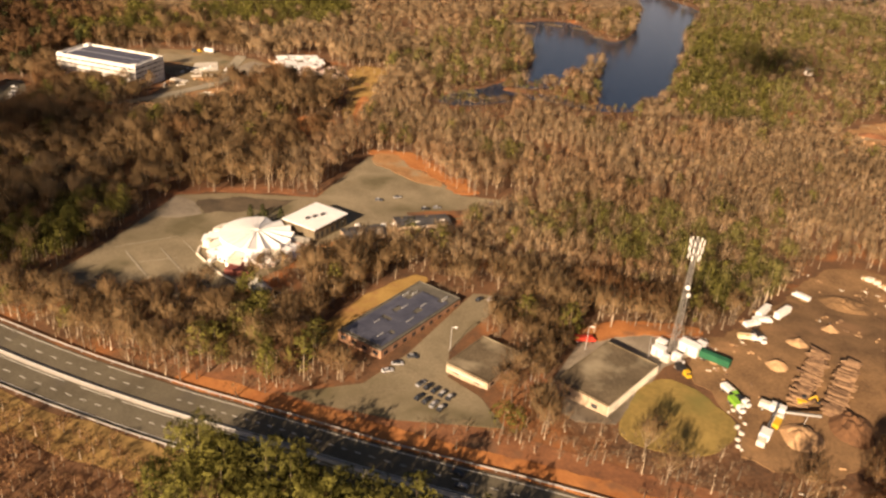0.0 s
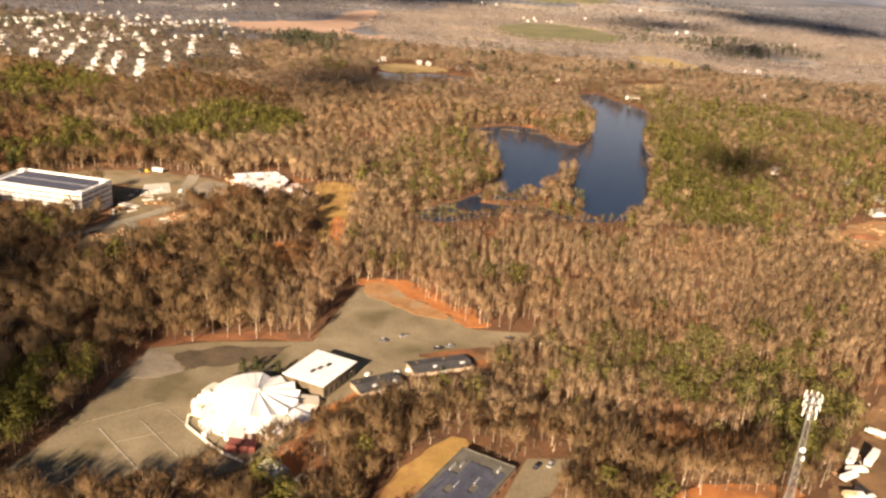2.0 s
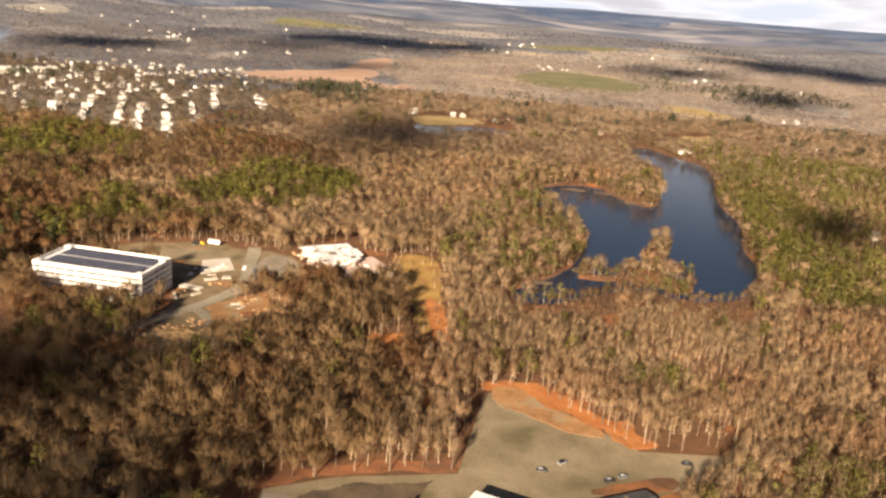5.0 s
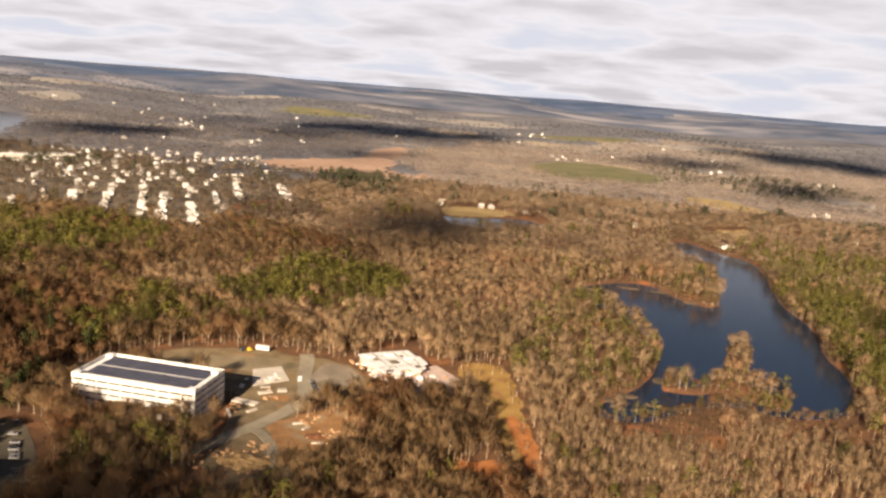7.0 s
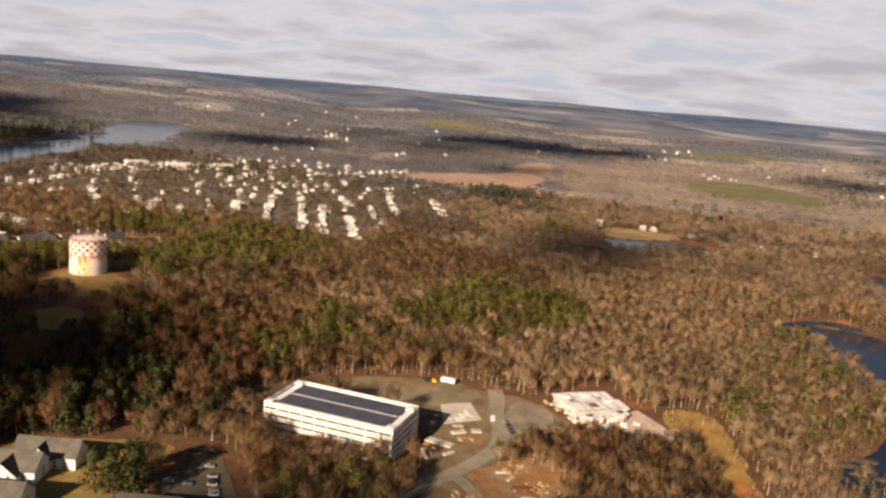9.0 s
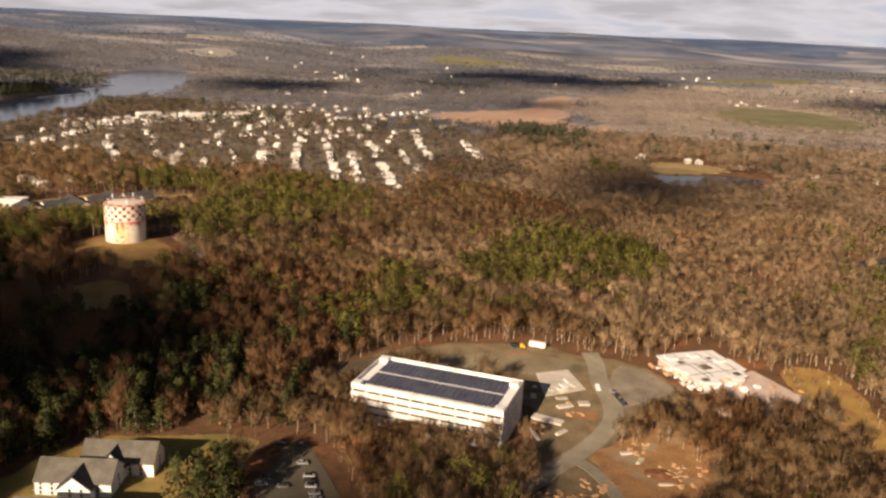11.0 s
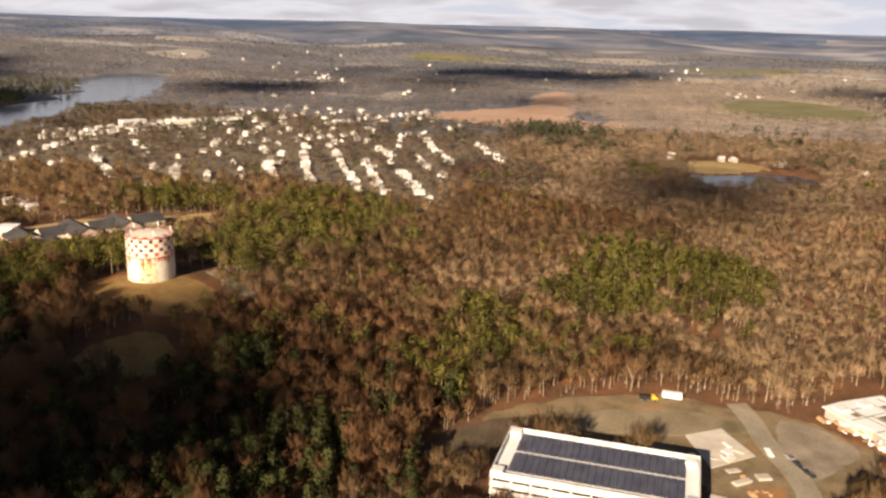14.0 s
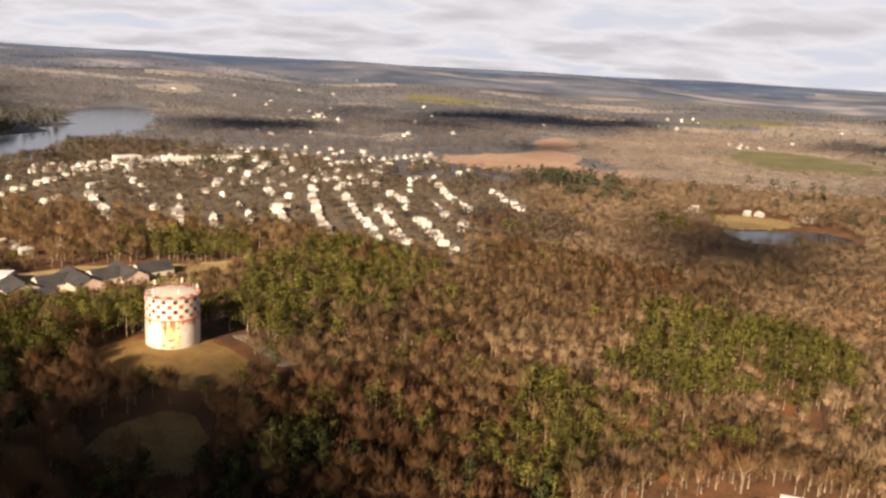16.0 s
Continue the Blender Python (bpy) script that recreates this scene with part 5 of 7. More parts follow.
# brush right at the water's edge
for outline_, sign in ((POND, 1), (ISLET, -1)):
    p = np.array(outline_)
    d = np.roll(p, -1, axis=0) - p
    n_ = np.stack((d[:, 1], -d[:, 0]), axis=1) / np.maximum(np.hypot(d[:, 0], d[:, 1]), 1e-6)[:, None]
    area = 0.5 * np.sum(p[:, 0] * np.roll(p[:, 1], -1) - np.roll(p[:, 0], -1) * p[:, 1])
    n_ *= np.sign(area) * sign
    bx_, by_ = [], []
    for a, e, m in zip(p, d, n_):
        for u in np.arange(0, 1, 2.6 / max(np.hypot(*e), 2.6)):
            if rng.uniform() < 0.8:
                c = a + e * u + m * rng.uniform(0.3, 5.0)
                bx_.append(c[0])
                by_.append(c[1])
    bx_, by_ = np.array(bx_), np.array(by_)
    dry = ~(inside(POND, bx_, by_) & ~inside(ISLET, bx_, by_))
    bx_, by_ = bx_[dry], by_[dry]
    pick_ = rng.uniform(size=len(bx_)) < 0.3
    grow("shore_brush", (bx_[~pick_], by_[~pick_]), BARE_MID, [BARK, TWIG], "tan leafless brush along the pond's edge", (0.3, 0.6))
    grow("shore_brush", (bx_[pick_], by_[pick_]), PINE_MID, [BARK, OLIVE], "olive evergreens along the pond's edge", (0.35, 0.75))
bx_, by_ = np.meshgrid(np.arange(-192, -142, 3.4), np.arange(386, 500, 3.4))
bx_, by_ = (bx_ + rng.uniform(-1.6, 1.6, bx_.shape)).ravel(), (by_ + rng.uniform(-1.6, 1.6, by_.shape)).ravel()
close_ = inside(ORANGE_FIELD, bx_, by_) & (rng.uniform(size=len(bx_)) < np.where(edge_distance(ORANGE_FIELD, bx_, by_) < 4, 0.6, 0.06))
grow("shrubs", (bx_[close_], by_[close_]), SHRUB, [BARK, TWIG], "low brown brush dotting the dry clearing", (0.5, 1.3))
ix, iy = scatter(-100, -25, 470, 590, 5.0)
k = inside(ISLET, ix, iy)
grow("shore_brush", (ix[k], iy[k]), BARE_MID, [BARK, OLIVE], "olive brush covering the islet", (0.2, 0.4))

qx, qy = np.meshgrid(np.arange(-126, -14, 4.2), np.arange(424, 491, 4.0))
qx, qy = (qx + rng.uniform(-1.8, 1.8, qx.shape)).ravel(), (qy + rng.uniform(-1.8, 1.8, qy.shape)).ravel()
dry = ~(inside(POND, qx, qy) & ~inside(ISLET, qx, qy))
grow("shore_brush", (qx[dry], qy[dry]), BARE_MID, [BARK, TWIG], "tan leafless thicket on the pond's marshy shore", (0.16, 0.36))
cx_, cy_ = np.array([-136, -131, -142.0, -139]), np.array([263, 265, 262.0, 266])
stand("evergreen_shrub", (cx_, cy_), tree_meshes("evergreen_shrub", SPRUCES, [BARK, SPRUCE]), "small dark evergreen behind the pavilion", "pavilion evergreens", 0.45)

wx_, wy_ = np.meshgrid(np.arange(-330, 130, 3.3), np.arange(120, 215, 3.3))
wx_, wy_ = (wx_ + rng.uniform(-1.7, 1.7, wx_.shape)).ravel(), (wy_ + rng.uniform(-1.7, 1.7, wy_.shape)).ravel()
k = (inside(strip(HIGHWAY, 5.0, 17.2), wx_, wy_)) & (rng.uniform(size=len(wx_)) < np.where(wx_ < -105, 0.95, 0.05))
grow("shrubs", (wx_[k], wy_[k]), SHRUB, [BARK, TWIG], "low tan shrubs on the roadside bank", (0.9, 1.9))

ux_, uy_ = scatter(-330, 60, 148, 262, 3.9)
grow("undergrowth", (ux_, uy_), SHRUB, [BARK, BACKTWIG], "dense grey-brown undergrowth beneath leafless trees", (0.7, 1.5))
ux_, uy_ = scatter(-365, -135, 335, 530, 5.0)
edge_ = np.zeros(len(ux_), bool)
for poly in (DECK_LOT, DEMO_SLAB, ORANGE_FIELD, RUBBLE):
    edge_ |= edge_distance(poly, ux_, uy_) < 24
grow("undergrowth", (ux_[edge_], uy_[edge_]), SHRUB, [BARK, TWIG], "brown undergrowth along the clearing's edge", (0.8, 1.8))

# ---- water tank on the hill ----
def water_tank():
    t = thing("water_tank", pose(-492.5, 495, at(-492, 494) - 0.3), "white standpipe water tank with dark red checker band and rust stains", "water tank")
    R, H = 9.4, 18.4
    part("shell", rod((0, 0, 0), (0, 0, H), R, R, 64), TOWERWHITE, t, "stained off-white steel shell")
    n, rows, z0, dz = 30, 4, 11.0, 1.8
    for mat, pick in ((TOWERRED, 0), (MAROON, 1)):
        for row in range(rows):
            for i in range(n):
                if (i + row) % 2 or (row % 2) != pick:
                    continue
                bm = bmesh.new()
                a0 = 2 * math.pi * (i + 0.1) / n
                a1 = 2 * math.pi * (i + 0.9) / n
                r, z = R + 0.03, z0 + row * dz
                for u0, u1 in ((0, 0.5), (0.5, 1)):
                    b0, b1 = a0 + (a1 - a0) * u0, a0 + (a1 - a0) * u1
                    bm.faces.new([bm.verts.new((r * math.cos(g), r * math.sin(g), h)) for g, h in ((b0, z + 0.2), (b1, z + 0.2), (b1, z + dz - 0.2), (b0, z + dz - 0.2))])
                part("checker", bm, mat, t, "orange-red painted square" if pick == 0 else "dark maroon painted square")
    bm = rod((0, 0, H), (0, 0, H + 0.9), R, R * 0.25, 48)
    part("roof", bm, TOWERWHITE, t)
    bm = bmesh.new()
    for i in range(24):
        if i % 2:
            a0, a1 = 2 * math.pi * i / 24, 2 * math.pi * (i + 1) / 24
            bm.faces.new([bm.verts.new((r * math.cos(g), r * math.sin(g), H + 0.06 + 0.9 * (R - r) / (R * 0.75))) for r, g in ((9.4, a0), (9.4, a1), (7.6, a1), (7.6, a0))])
    part("roof_checker", bm, TOWERRED, t)
    bm = bmesh.new()
    for g0 in np.linspace(-1.45, -0.75, 8)[:-1]:
        g1 = g0 + 0.1
        bm.faces.new([bm.verts.new(((R + 0.03) * math.cos(g), (R + 0.03) * math.sin(g), h)) for g, h in ((g0, 0.6), (g1, 0.6), (g1, 9.8), (g0, 9.8))])
    part("stain", bm, RUST, t, "rust-brown and ochre weathered panel")
    r_ = np.random.default_rng(5)
    for i in range(60):
        g0, w_, drop = 2 * math.pi * i / 60, r_.uniform(0.05, 0.12), r_.uniform(0.3, 2.6) if r_.uniform() < 0.7 else r_.uniform(2, 5)
        bm = bmesh.new()
        bm.faces.new([bm.verts.new(((R + 0.05) * math.cos(g), (R + 0.05) * math.sin(g), z)) for g, z in ((g0, 10.5), (g0 + w_, 10.5), (g0 + w_ * 0.7, 10.5 - drop), (g0 + w_ * 0.3, 10.5 - drop * 1.15))])
        part("rust_streak", bm, TOWERRED if i % 3 else RUST, t, "rust streak running down the shell")
    for z in (10.5, H):
        bm = bmesh.new()
        for i in range(48):
            a0, a1 = 2 * math.pi * i / 48, 2 * math.pi * (i + 1) / 48
            rod(((R + .1) * math.cos(a0), (R + .1) * math.sin(a0), z), ((R + .1) * math.cos(a1), (R + .1) * math.sin(a1), z), 0.16, sides=5, bm=bm)
        part("ring", bm, TOWERRED, t, "orange-red girder ring")
    bm = bmesh.new()
    for i in range(36):
        g = 2 * math.pi * i / 36
        p = ((R - .3) * math.cos(g), (R - .3) * math.sin(g))
        rod((*p, H), (*p, H + 1.2), 0.05, sides=4, bm=bm)
        g2 = g + 2 * math.pi / 36
        rod((*p, H + 1.2), ((R - .3) * math.cos(g2), (R - .3) * math.sin(g2), H + 1.2), 0.05, sides=4, bm=bm)
    part("railing", bm, STEEL, t)
    for g in (0.4, 1.7, 2.9, 4.4, 5.5):
        bm = rod((8.5 * math.cos(g), 8.5 * math.sin(g), H), (8.5 * math.cos(g), 8.5 * math.sin(g), H + 3.2), 0.08, sides=5)
        box(8.5 * math.cos(g) - .2, 8.5 * math.sin(g) - .2, H + 1.6, 8.5 * math.cos(g) + .2, 8.5 * math.sin(g) + .2, H + 3.2, bm)
        part("antenna", bm, WHITE, t, "white panel antenna")


water_tank()


# ---- parking deck with solar roof ----
def parking_deck():
    L, W, H, n = 51.2, 25.4, 12.4, 5
    t = thing("parking_deck", pose(-303.1, 403.6, -3.6, 0, 0, -2.15), "cream five-level parking deck with solar panels on its roof", "parking deck")
    x0, y0 = -L / 2, -W / 2
    dz = H / n
    # black block painted in for the shade inside the open levels
    part("core", box(x0 + 1.4, y0 + 1.4, 0, -x0 - 1.4, -y0 - 1.4, H - 0.4), DARK, t, "solid black block standing in for shade inside parking levels")
    slab = None
    for i in range(n + 1):
        z = i * dz
        if slab is None:
            slab = part("floor_slab", box(x0, y0, 0, -x0, -y0, 0.35), CONCRETE, t)
        else:
            shared("floor_slab", slab.data, t, pose(0, 0, z))
    long_, short_ = None, None
    for i in range(n + 1):
        z = i * dz + 0.35 - (0.55 if i else 0)
        h = 1.72 if i < n else 1.9
        for s in (1, -1):
            a = box(x0 - 0.12, -0.14, 0, -x0 + 0.12, 0.14, h)
            o = part("spandrel", a, PRECAST, t, bevel=0.03)
            o.matrix_basis = pose(0, s * (W / 2), z)
            a = box(-0.14, y0 + 0.2, 0, 0.14, -y0 - 0.2, h)
            o = part("spandrel", a, PRECAST, t, bevel=0.03)
            o.matrix_basis = pose(s * (L / 2), 0, z)
    col = part("column", box(-0.22, -0.2, 0, 0.22, 0.2, H + 0.2), PRECAST, t)
    col.matrix_basis = pose(x0 + 0.3, y0 + 0.15, 0)
    for i in range(1, 11):
        shared("column", col.data, t, pose(x0 + 0.3 + (L - 0.6) * i / 10, y0 + 0.15, 0))
    for i in range(11):
        shared("column", col.data, t, pose(x0 + 0.3 + (L - 0.6) * i / 10, -y0 - 0.15, 0))
    for i in range(1, 5):
        for s in (1, -1):
            shared("column", col.data, t, pose(s * (L / 2 - 0.15), y0 + W * i / 5, 0, 0, 0, 90))
    part("roof_deck", box(x0 + 0.2, y0 + 0.2, H + 0.36, -x0 - 0.2, -y0 - 0.2, H + 0.5), WHITEROOF, t, "bright white roof deck")
    for cx, cy in ((x0 + 1.8, -y0 - 1.8), (-x0 - 2.2, -y0 - 3.0), (-x0 - 1.8, y0 + 1.8), (x0 + 1.5, y0 + 1.5)):
        head = part("stair_head", box(cx - 1.5, cy - 1.5, H + 0.5, cx + 1.5, cy + 1.5, H + 1.9), WHITE, t, bevel=0.05)
        part("door", box(cx - 0.5, cy - 1.56, H + 0.5, cx + 0.5, cy - 1.48, H + 1.8), STEEL, head)
    # two long fields of panels on low racks
    rack = None
    for f, (ya, yb) in enumerate(((-10.3, -0.5), (0.7, 10.5))):
        rows = 6
        for r in range(rows):
            yy = ya + (yb - ya) * r / rows
            for c in range(24):
                xx = x0 + 3.8 + c * 1.83
                m = pose(xx, yy, H + 1.1, 6, 0, 0)
                if rack is None:
                    rack = part("solar_panel", box(0, 0, 0, 1.71, 1.42, 0.06), PANEL, t)
                    rack.matrix_basis = m
                else:
                    shared("solar_panel", rack.data, t, m)
    part("rack", box(x0 + 3.9, -10.2, H + 0.5, -x0 - 4.0, -10.0, H + 1.05), STEEL, t)
    part("rack", box(x0 + 3.9, 10.2, H + 0.5, -x0 - 4.0, 10.4, H + 1.05), STEEL, t)


parking_deck()


# ---- round pavilion and hall ----
def pavilion():
    t = thing("pavilion", pose(-129.8, 243.8, at(-130, 243)), "round white pavilion with a pleated cone roof and red entrance", "pavilion")
    n, R = 14, 12.6
    bm = bmesh.new()
    hub = bm.verts.new((0, 0, 6.5))
    rim, lip = [], []
    for i in range(2 * n):
        g = math.pi * i / n
        hi = i % 2 == 0 or 1.9 < g < 4.4
        r = R + (0.5 if hi else -0.4)
        rim.append(bm.verts.new((r * math.cos(g), r * math.sin(g), 5.3 if hi else 4.2)))
        lip.append(bm.verts.new((r * math.cos(g), r * math.sin(g), 3.6)))
    for i in range(2 * n):
        j = (i + 1) % (2 * n)
        bm.faces.new((rim[i], rim[j], hub))
        bm.faces.new((lip[i], lip[j], rim[j], rim[i]))
    part("roof", bm, WHITEROOF, t, "bright white pleated roof")
    for i in range(2 * n):
        g = math.pi * i / n
        hi = i % 2 == 0 or 1.9 < g < 4.4
        r, z1 = R + (0.5 if hi else -0.4), 5.3 if hi else 4.2
        part("roof_rib", rod((0.9 * math.cos(g), 0.9 * math.sin(g), 6.5), (r * math.cos(g), r * math.sin(g), z1 + 0.05), 0.08, sides=5), STEEL, t, "thin grey roof rib")
    part("cupola", rod((0, 0, 6.3), (0, 0, 6.8), 1.3, 0.9, 16), WHITE, t)
    part("drum", rod((0, 0, 0), (0, 0, 3.8), R - 1.0, sides=40), CREAM, t, "pale round wall")
    # low ring of rooms round the southern half, in uneven steps
    for k in range(13):
        g0 = -3.55 + k * 0.31
        hi = (2.3, 1.9, 2.6, 2.1, 1.7)[k % 5]
        ro = (18.4, 17.2, 18.9, 16.6)[k % 4]
        arc = np.linspace(g0, g0 + 0.30, 5)
        wing = part("ring_wing", prism([(ro * math.cos(a), ro * math.sin(a)) for a in arc] + [(11.2 * math.cos(a), 11.2 * math.sin(a)) for a in arc[::-1]], 0, hi), WHITE if k % 4 else PINKISH, t, "low white wing of rooms" if k % 4 else "low faded pink wing of rooms")
        bm = bmesh.new()
        lo_ = [bm.verts.new(((ro + 0.3) * math.cos(a), (ro + 0.3) * math.sin(a), hi)) for a in arc]
        up_ = [bm.verts.new((11.6 * math.cos(a), 11.6 * math.sin(a), hi + 1.5)) for a in arc]
        for i in range(4):
            bm.faces.new((lo_[i], lo_[i + 1], up_[i + 1], up_[i]))
        part("wing_roof", bm, WHITEROOF if k % 3 else CREAM, wing, "white sloping roof")
        for u in (0.3, 0.7):
            g = g0 + 0.30 * u
            o = part("window", box(-0.06, -0.5, 0.6, 0.05, 0.5, 1.5), GLASS, wing)
            o.matrix_basis = pose(ro * math.cos(g), ro * math.sin(g), 0, 0, 0, math.degrees(g))
    for p, q in (((-17.4, -9.6), (-15.4, -14.8)), ((-15.4, -14.8), (-2.4, -23.6)), ((-2.4, -23.6), (7.4, -27.6)), ((-17.4, -9.6), (-14.0, -6.5))):
        part("kerb_wall", rod((*p, 0.3), (*q, 0.3), 0.45, sides=6), CREAM, t, "low pale kerb wall")
    for k in range(16):
        g, r = rng.uniform(-3.3, 0.5), rng.uniform(14.5, 19.5)
        a, b, c = rng.uniform(0.5, 1.5), rng.uniform(0.4, 1.0), rng.uniform(1.2, 3.4)
        o = part("roof_box", box(-a, -b, 0, a, b, c), (WHITE, CREAM, PINKISH, BROWNROOF)[k % 4], t, "small rooftop box", bevel=0.08)
        o.matrix_basis = pose(r * math.cos(g), r * math.sin(g), 0, 0, 0, rng.uniform(0, 90))
    door = part("entrance", box(-3.8, -23.4, 0, 4.2, -15.5, 1.9), REDWALL, t, "dark red entrance court")
    part("entrance_wall", box(-3.9, -23.8, 0, 4.3, -23.3, 2.4), REDWALL, door)
    door.matrix_basis = pose(0, 0, 0, 0, 0, 10)


pavilion()
h = thing("banquet_hall", pose(-116.5, 264.5, 0.2, 0, 0, -16), "flat-roofed white hall attached to a round pavilion", "hall")
# roof brown on the walls puts their shade into the colour
part("wall", box(-7.4, -9.4, 0, 7.4, 9.4, 5.2), BROWNROOF, h, "walls painted dark brown to stand in for shade")
part("roof", box(-7.8, -9.8, 5.2, 7.8, 9.8, 5.6), WHITEROOF, h, "bright white flat roof", bevel=0.06)
for vx, vy in ((0.5, -1), (1.6, 2.2), (-0.4, -4)):
    part("roof_vent", box(vx - .5, vy - .9, 5.7, vx + .5, vy + .9, 6.3), DARKROOF, h, bevel=0.05)
for k in range(6):
    part("window", box(7.36, -8.6 + k * 2.9, 1.2, 7.46, -7.2 + k * 2.9, 3.4), GLASS, h)


# ---- buildings by the highway ----
def low_building(name, x, y, rz, L, W, H, wall, roof, label, openings=8):
    b = thing(name, pose(x, y, at(x, y) - 0.3, 0, 0, rz), label, "building")
    part("wall", box(-L / 2, -W / 2, 0, L / 2, W / 2, H), wall, b)
    part("roof", box(-L / 2 + 0.25, -W / 2 + 0.25, H, L / 2 - 0.25, W / 2 - 0.25, H + 0.12), roof, b)
    bm = bmesh.new()
    for x0, y0, x1, y1 in ((-L / 2 - .05, -W / 2 - .05, L / 2 + .05, -W / 2 + .25), (-L / 2 - .05, W / 2 - .25, L / 2 + .05, W / 2 + .05), (-L / 2 - .05, -W / 2 + .25, -L / 2 + .25, W / 2 - .25), (L / 2 - .25, -W / 2 + .25, L / 2 + .05, W / 2 - .25)):
        box(x0, y0, H - 0.3, x1, y1, H + 0.35, bm)
    part("parapet", bm, roof, b)
    for s in (1, -1):
        for i in range(openings):
            xx = -L / 2 + (i + 0.5) * L / openings
            part("window", box(xx - 0.9, s * W / 2 - 0.05, 1.0, xx + 0.9, s * W / 2 + 0.04, 2.2), GLASS, b)
        for i in range(max(2, openings // 2)):
            yy = -W / 2 + (i + 0.5) * W / max(2, openings // 2)
            part("window", box(s * L / 2 - 0.05, yy - 0.9, 1.0, s * L / 2 + 0.04, yy + 0.9, 2.2), GLASS, b)
    return b


o = low_building("office_building", -63.5, 208.5, 70.5, 39, 16, 3.3, BRICK, SHINGLE, "orange-brick office with a dark roof full of solar panels", 9)
panel = None
skip = {(7, 4), (7, 5), (12, 2), (13, 2), (15, 6), (16, 6), (17, 6), (4, 1), (10, 5), (11, 5), (18, 1), (19, 1)}
for r in range(8):
    for c in range(19):
        if (c, r) in skip or (c > 14 and r > 5):
            continue
        m = pose(-18.4 + c * 1.72, -7.2 + r * 1.75, 3.7, 8, 0, 0)
        if panel is None:
            panel = part("solar_panel", box(0, 0, 0, 1.66, 1.5, 0.06), PANEL, o)
            panel.matrix_basis = m
        else:
            shared("solar_panel", panel.data, o, m)
for px_, py_, w_, d_ in ((-14, -3.2, 2.6, .5), (-9, 2.2, 2.4, .5), (-2, -4.6, 3.2, .5), (3, 1.2, 3, .5), (7.5, -2.4, 3, .6), (12, 4.2, 2.6, .5), (9.5, 5.8, 3.4, .6), (15.5, -5, 2.6, .8)):
    part("roof_unit", box(px_ - w_ / 2, py_ - d_ / 4, 3.4, px_ + w_ / 2, py_ + d_ / 4, 4.2), STEEL, o, "thin pale roof duct", bevel=0.05)
b2 = low_building("annex_building", -33.5, 191.6, 70, 18, 13.5, 2.9, TANWALL, BROWNROOF, "small cream building with a brown gravel roof", 4)
part("canopy", box(8.8, -6.4, 2.2, 10.2, 6.4, 2.5), BROWNROOF, b2)
part("awning", box(-9.6, -6.0, 1.9, -8.9, 6.0, 2.3), CREAM, b2)
b3 = low_building("hall_building", -0.5, 193.5, 65.5, 26, 16, 3.7, TANWALL, BROWNROOF, "cream block hall with a weathered brown roof", 3)
rib = None
for i in range(26):
    m = pose(-13 + i * 1.04, -8.08, 0)
    if rib is None:
        rib = part("pilaster", box(-0.12, -0.1, 0, 0.12, 0.1, 3.7), CREAM, b3)
        rib.matrix_basis = m
    else:
        shared("pilaster", rib.data, b3, m)


# ---- radio mast ----
def mast():
    x, y = 15.8, 213.5
    t = thing("radio_mast", pose(x, y, at(x, y)), "tall steel lattice radio mast crowned with white antennas", "radio mast")
    H, w0, w1, n = 37.0, 1.25, 0.5, 14
    corner = lambda k, u: Vector(((w0 + (w1 - w0) * u) * math.cos(radians(90 + 120 * k)), (w0 + (w1 - w0) * u) * math.sin(radians(90 + 120 * k)), H * u))
    for k in range(3):
        part("leg", rod(corner(k, 0), corner(k, 1), 0.12, 0.09), MASTSTEEL, t)
    for i in range(n):
        u0, u1 = i / n, (i + 1) / n
        for k in range(3):
            part("brace", rod(corner(k, u0), corner((k + 1) % 3, u1), 0.05, sides=5), MASTSTEEL, t)
            part("brace", rod(corner((k + 1) % 3, u0), corner(k, u1), 0.05, sides=5), MASTSTEEL, t)
            part("girt", rod(corner(k, u1), corner((k + 1) % 3, u1), 0.05, sides=5), MASTSTEEL, t)
    for z, r, count in ((36.0, 2.0, 9), (33.8, 1.9, 9), (31.6, 1.7, 6)):
        for k in range(3):
            a, b = radians(30 + 120 * k), radians(150 + 120 * k)
            part("platform_beam", rod((r * math.cos(a), r * math.sin(a), z), (r * math.cos(b), r * math.sin(b), z), 0.07, sides=5), MASTSTEEL, t)
            part("platform_arm", rod((0, 0, z), (r * math.cos(a), r * math.sin(a), z), 0.07, sides=5), MASTSTEEL, t)
        for i in range(count):
            g = 2 * math.pi * i / count + 0.2
            c = Vector((r * 0.95 * math.cos(g), r * 0.95 * math.sin(g), z))
            a = box(-0.11, -0.17, -0.7, 0.11, 0.17, 0.7)
            ob = part("antenna", a, WHITE, t, "white panel antenna", bevel=0.04)
            ob.matrix_basis = pose(*c, 0, 0, math.degrees(g))
    for z, g in ((22.5, -1.4), (20, -0.6)):
        part("dish", rod((0.9 * math.cos(g), 0.9 * math.sin(g), z), (1.3 * math.cos(g), 1.3 * math.sin(g), z), 0.7, 0.55, 16), WHITE, t, "white drum dish")
    for k in (-0.2, 0.2):
        part("cable", rod((k, 0.2, 0), (k, 0.2, 30), 0.06, sides=5), RUBBER, t)


mast()


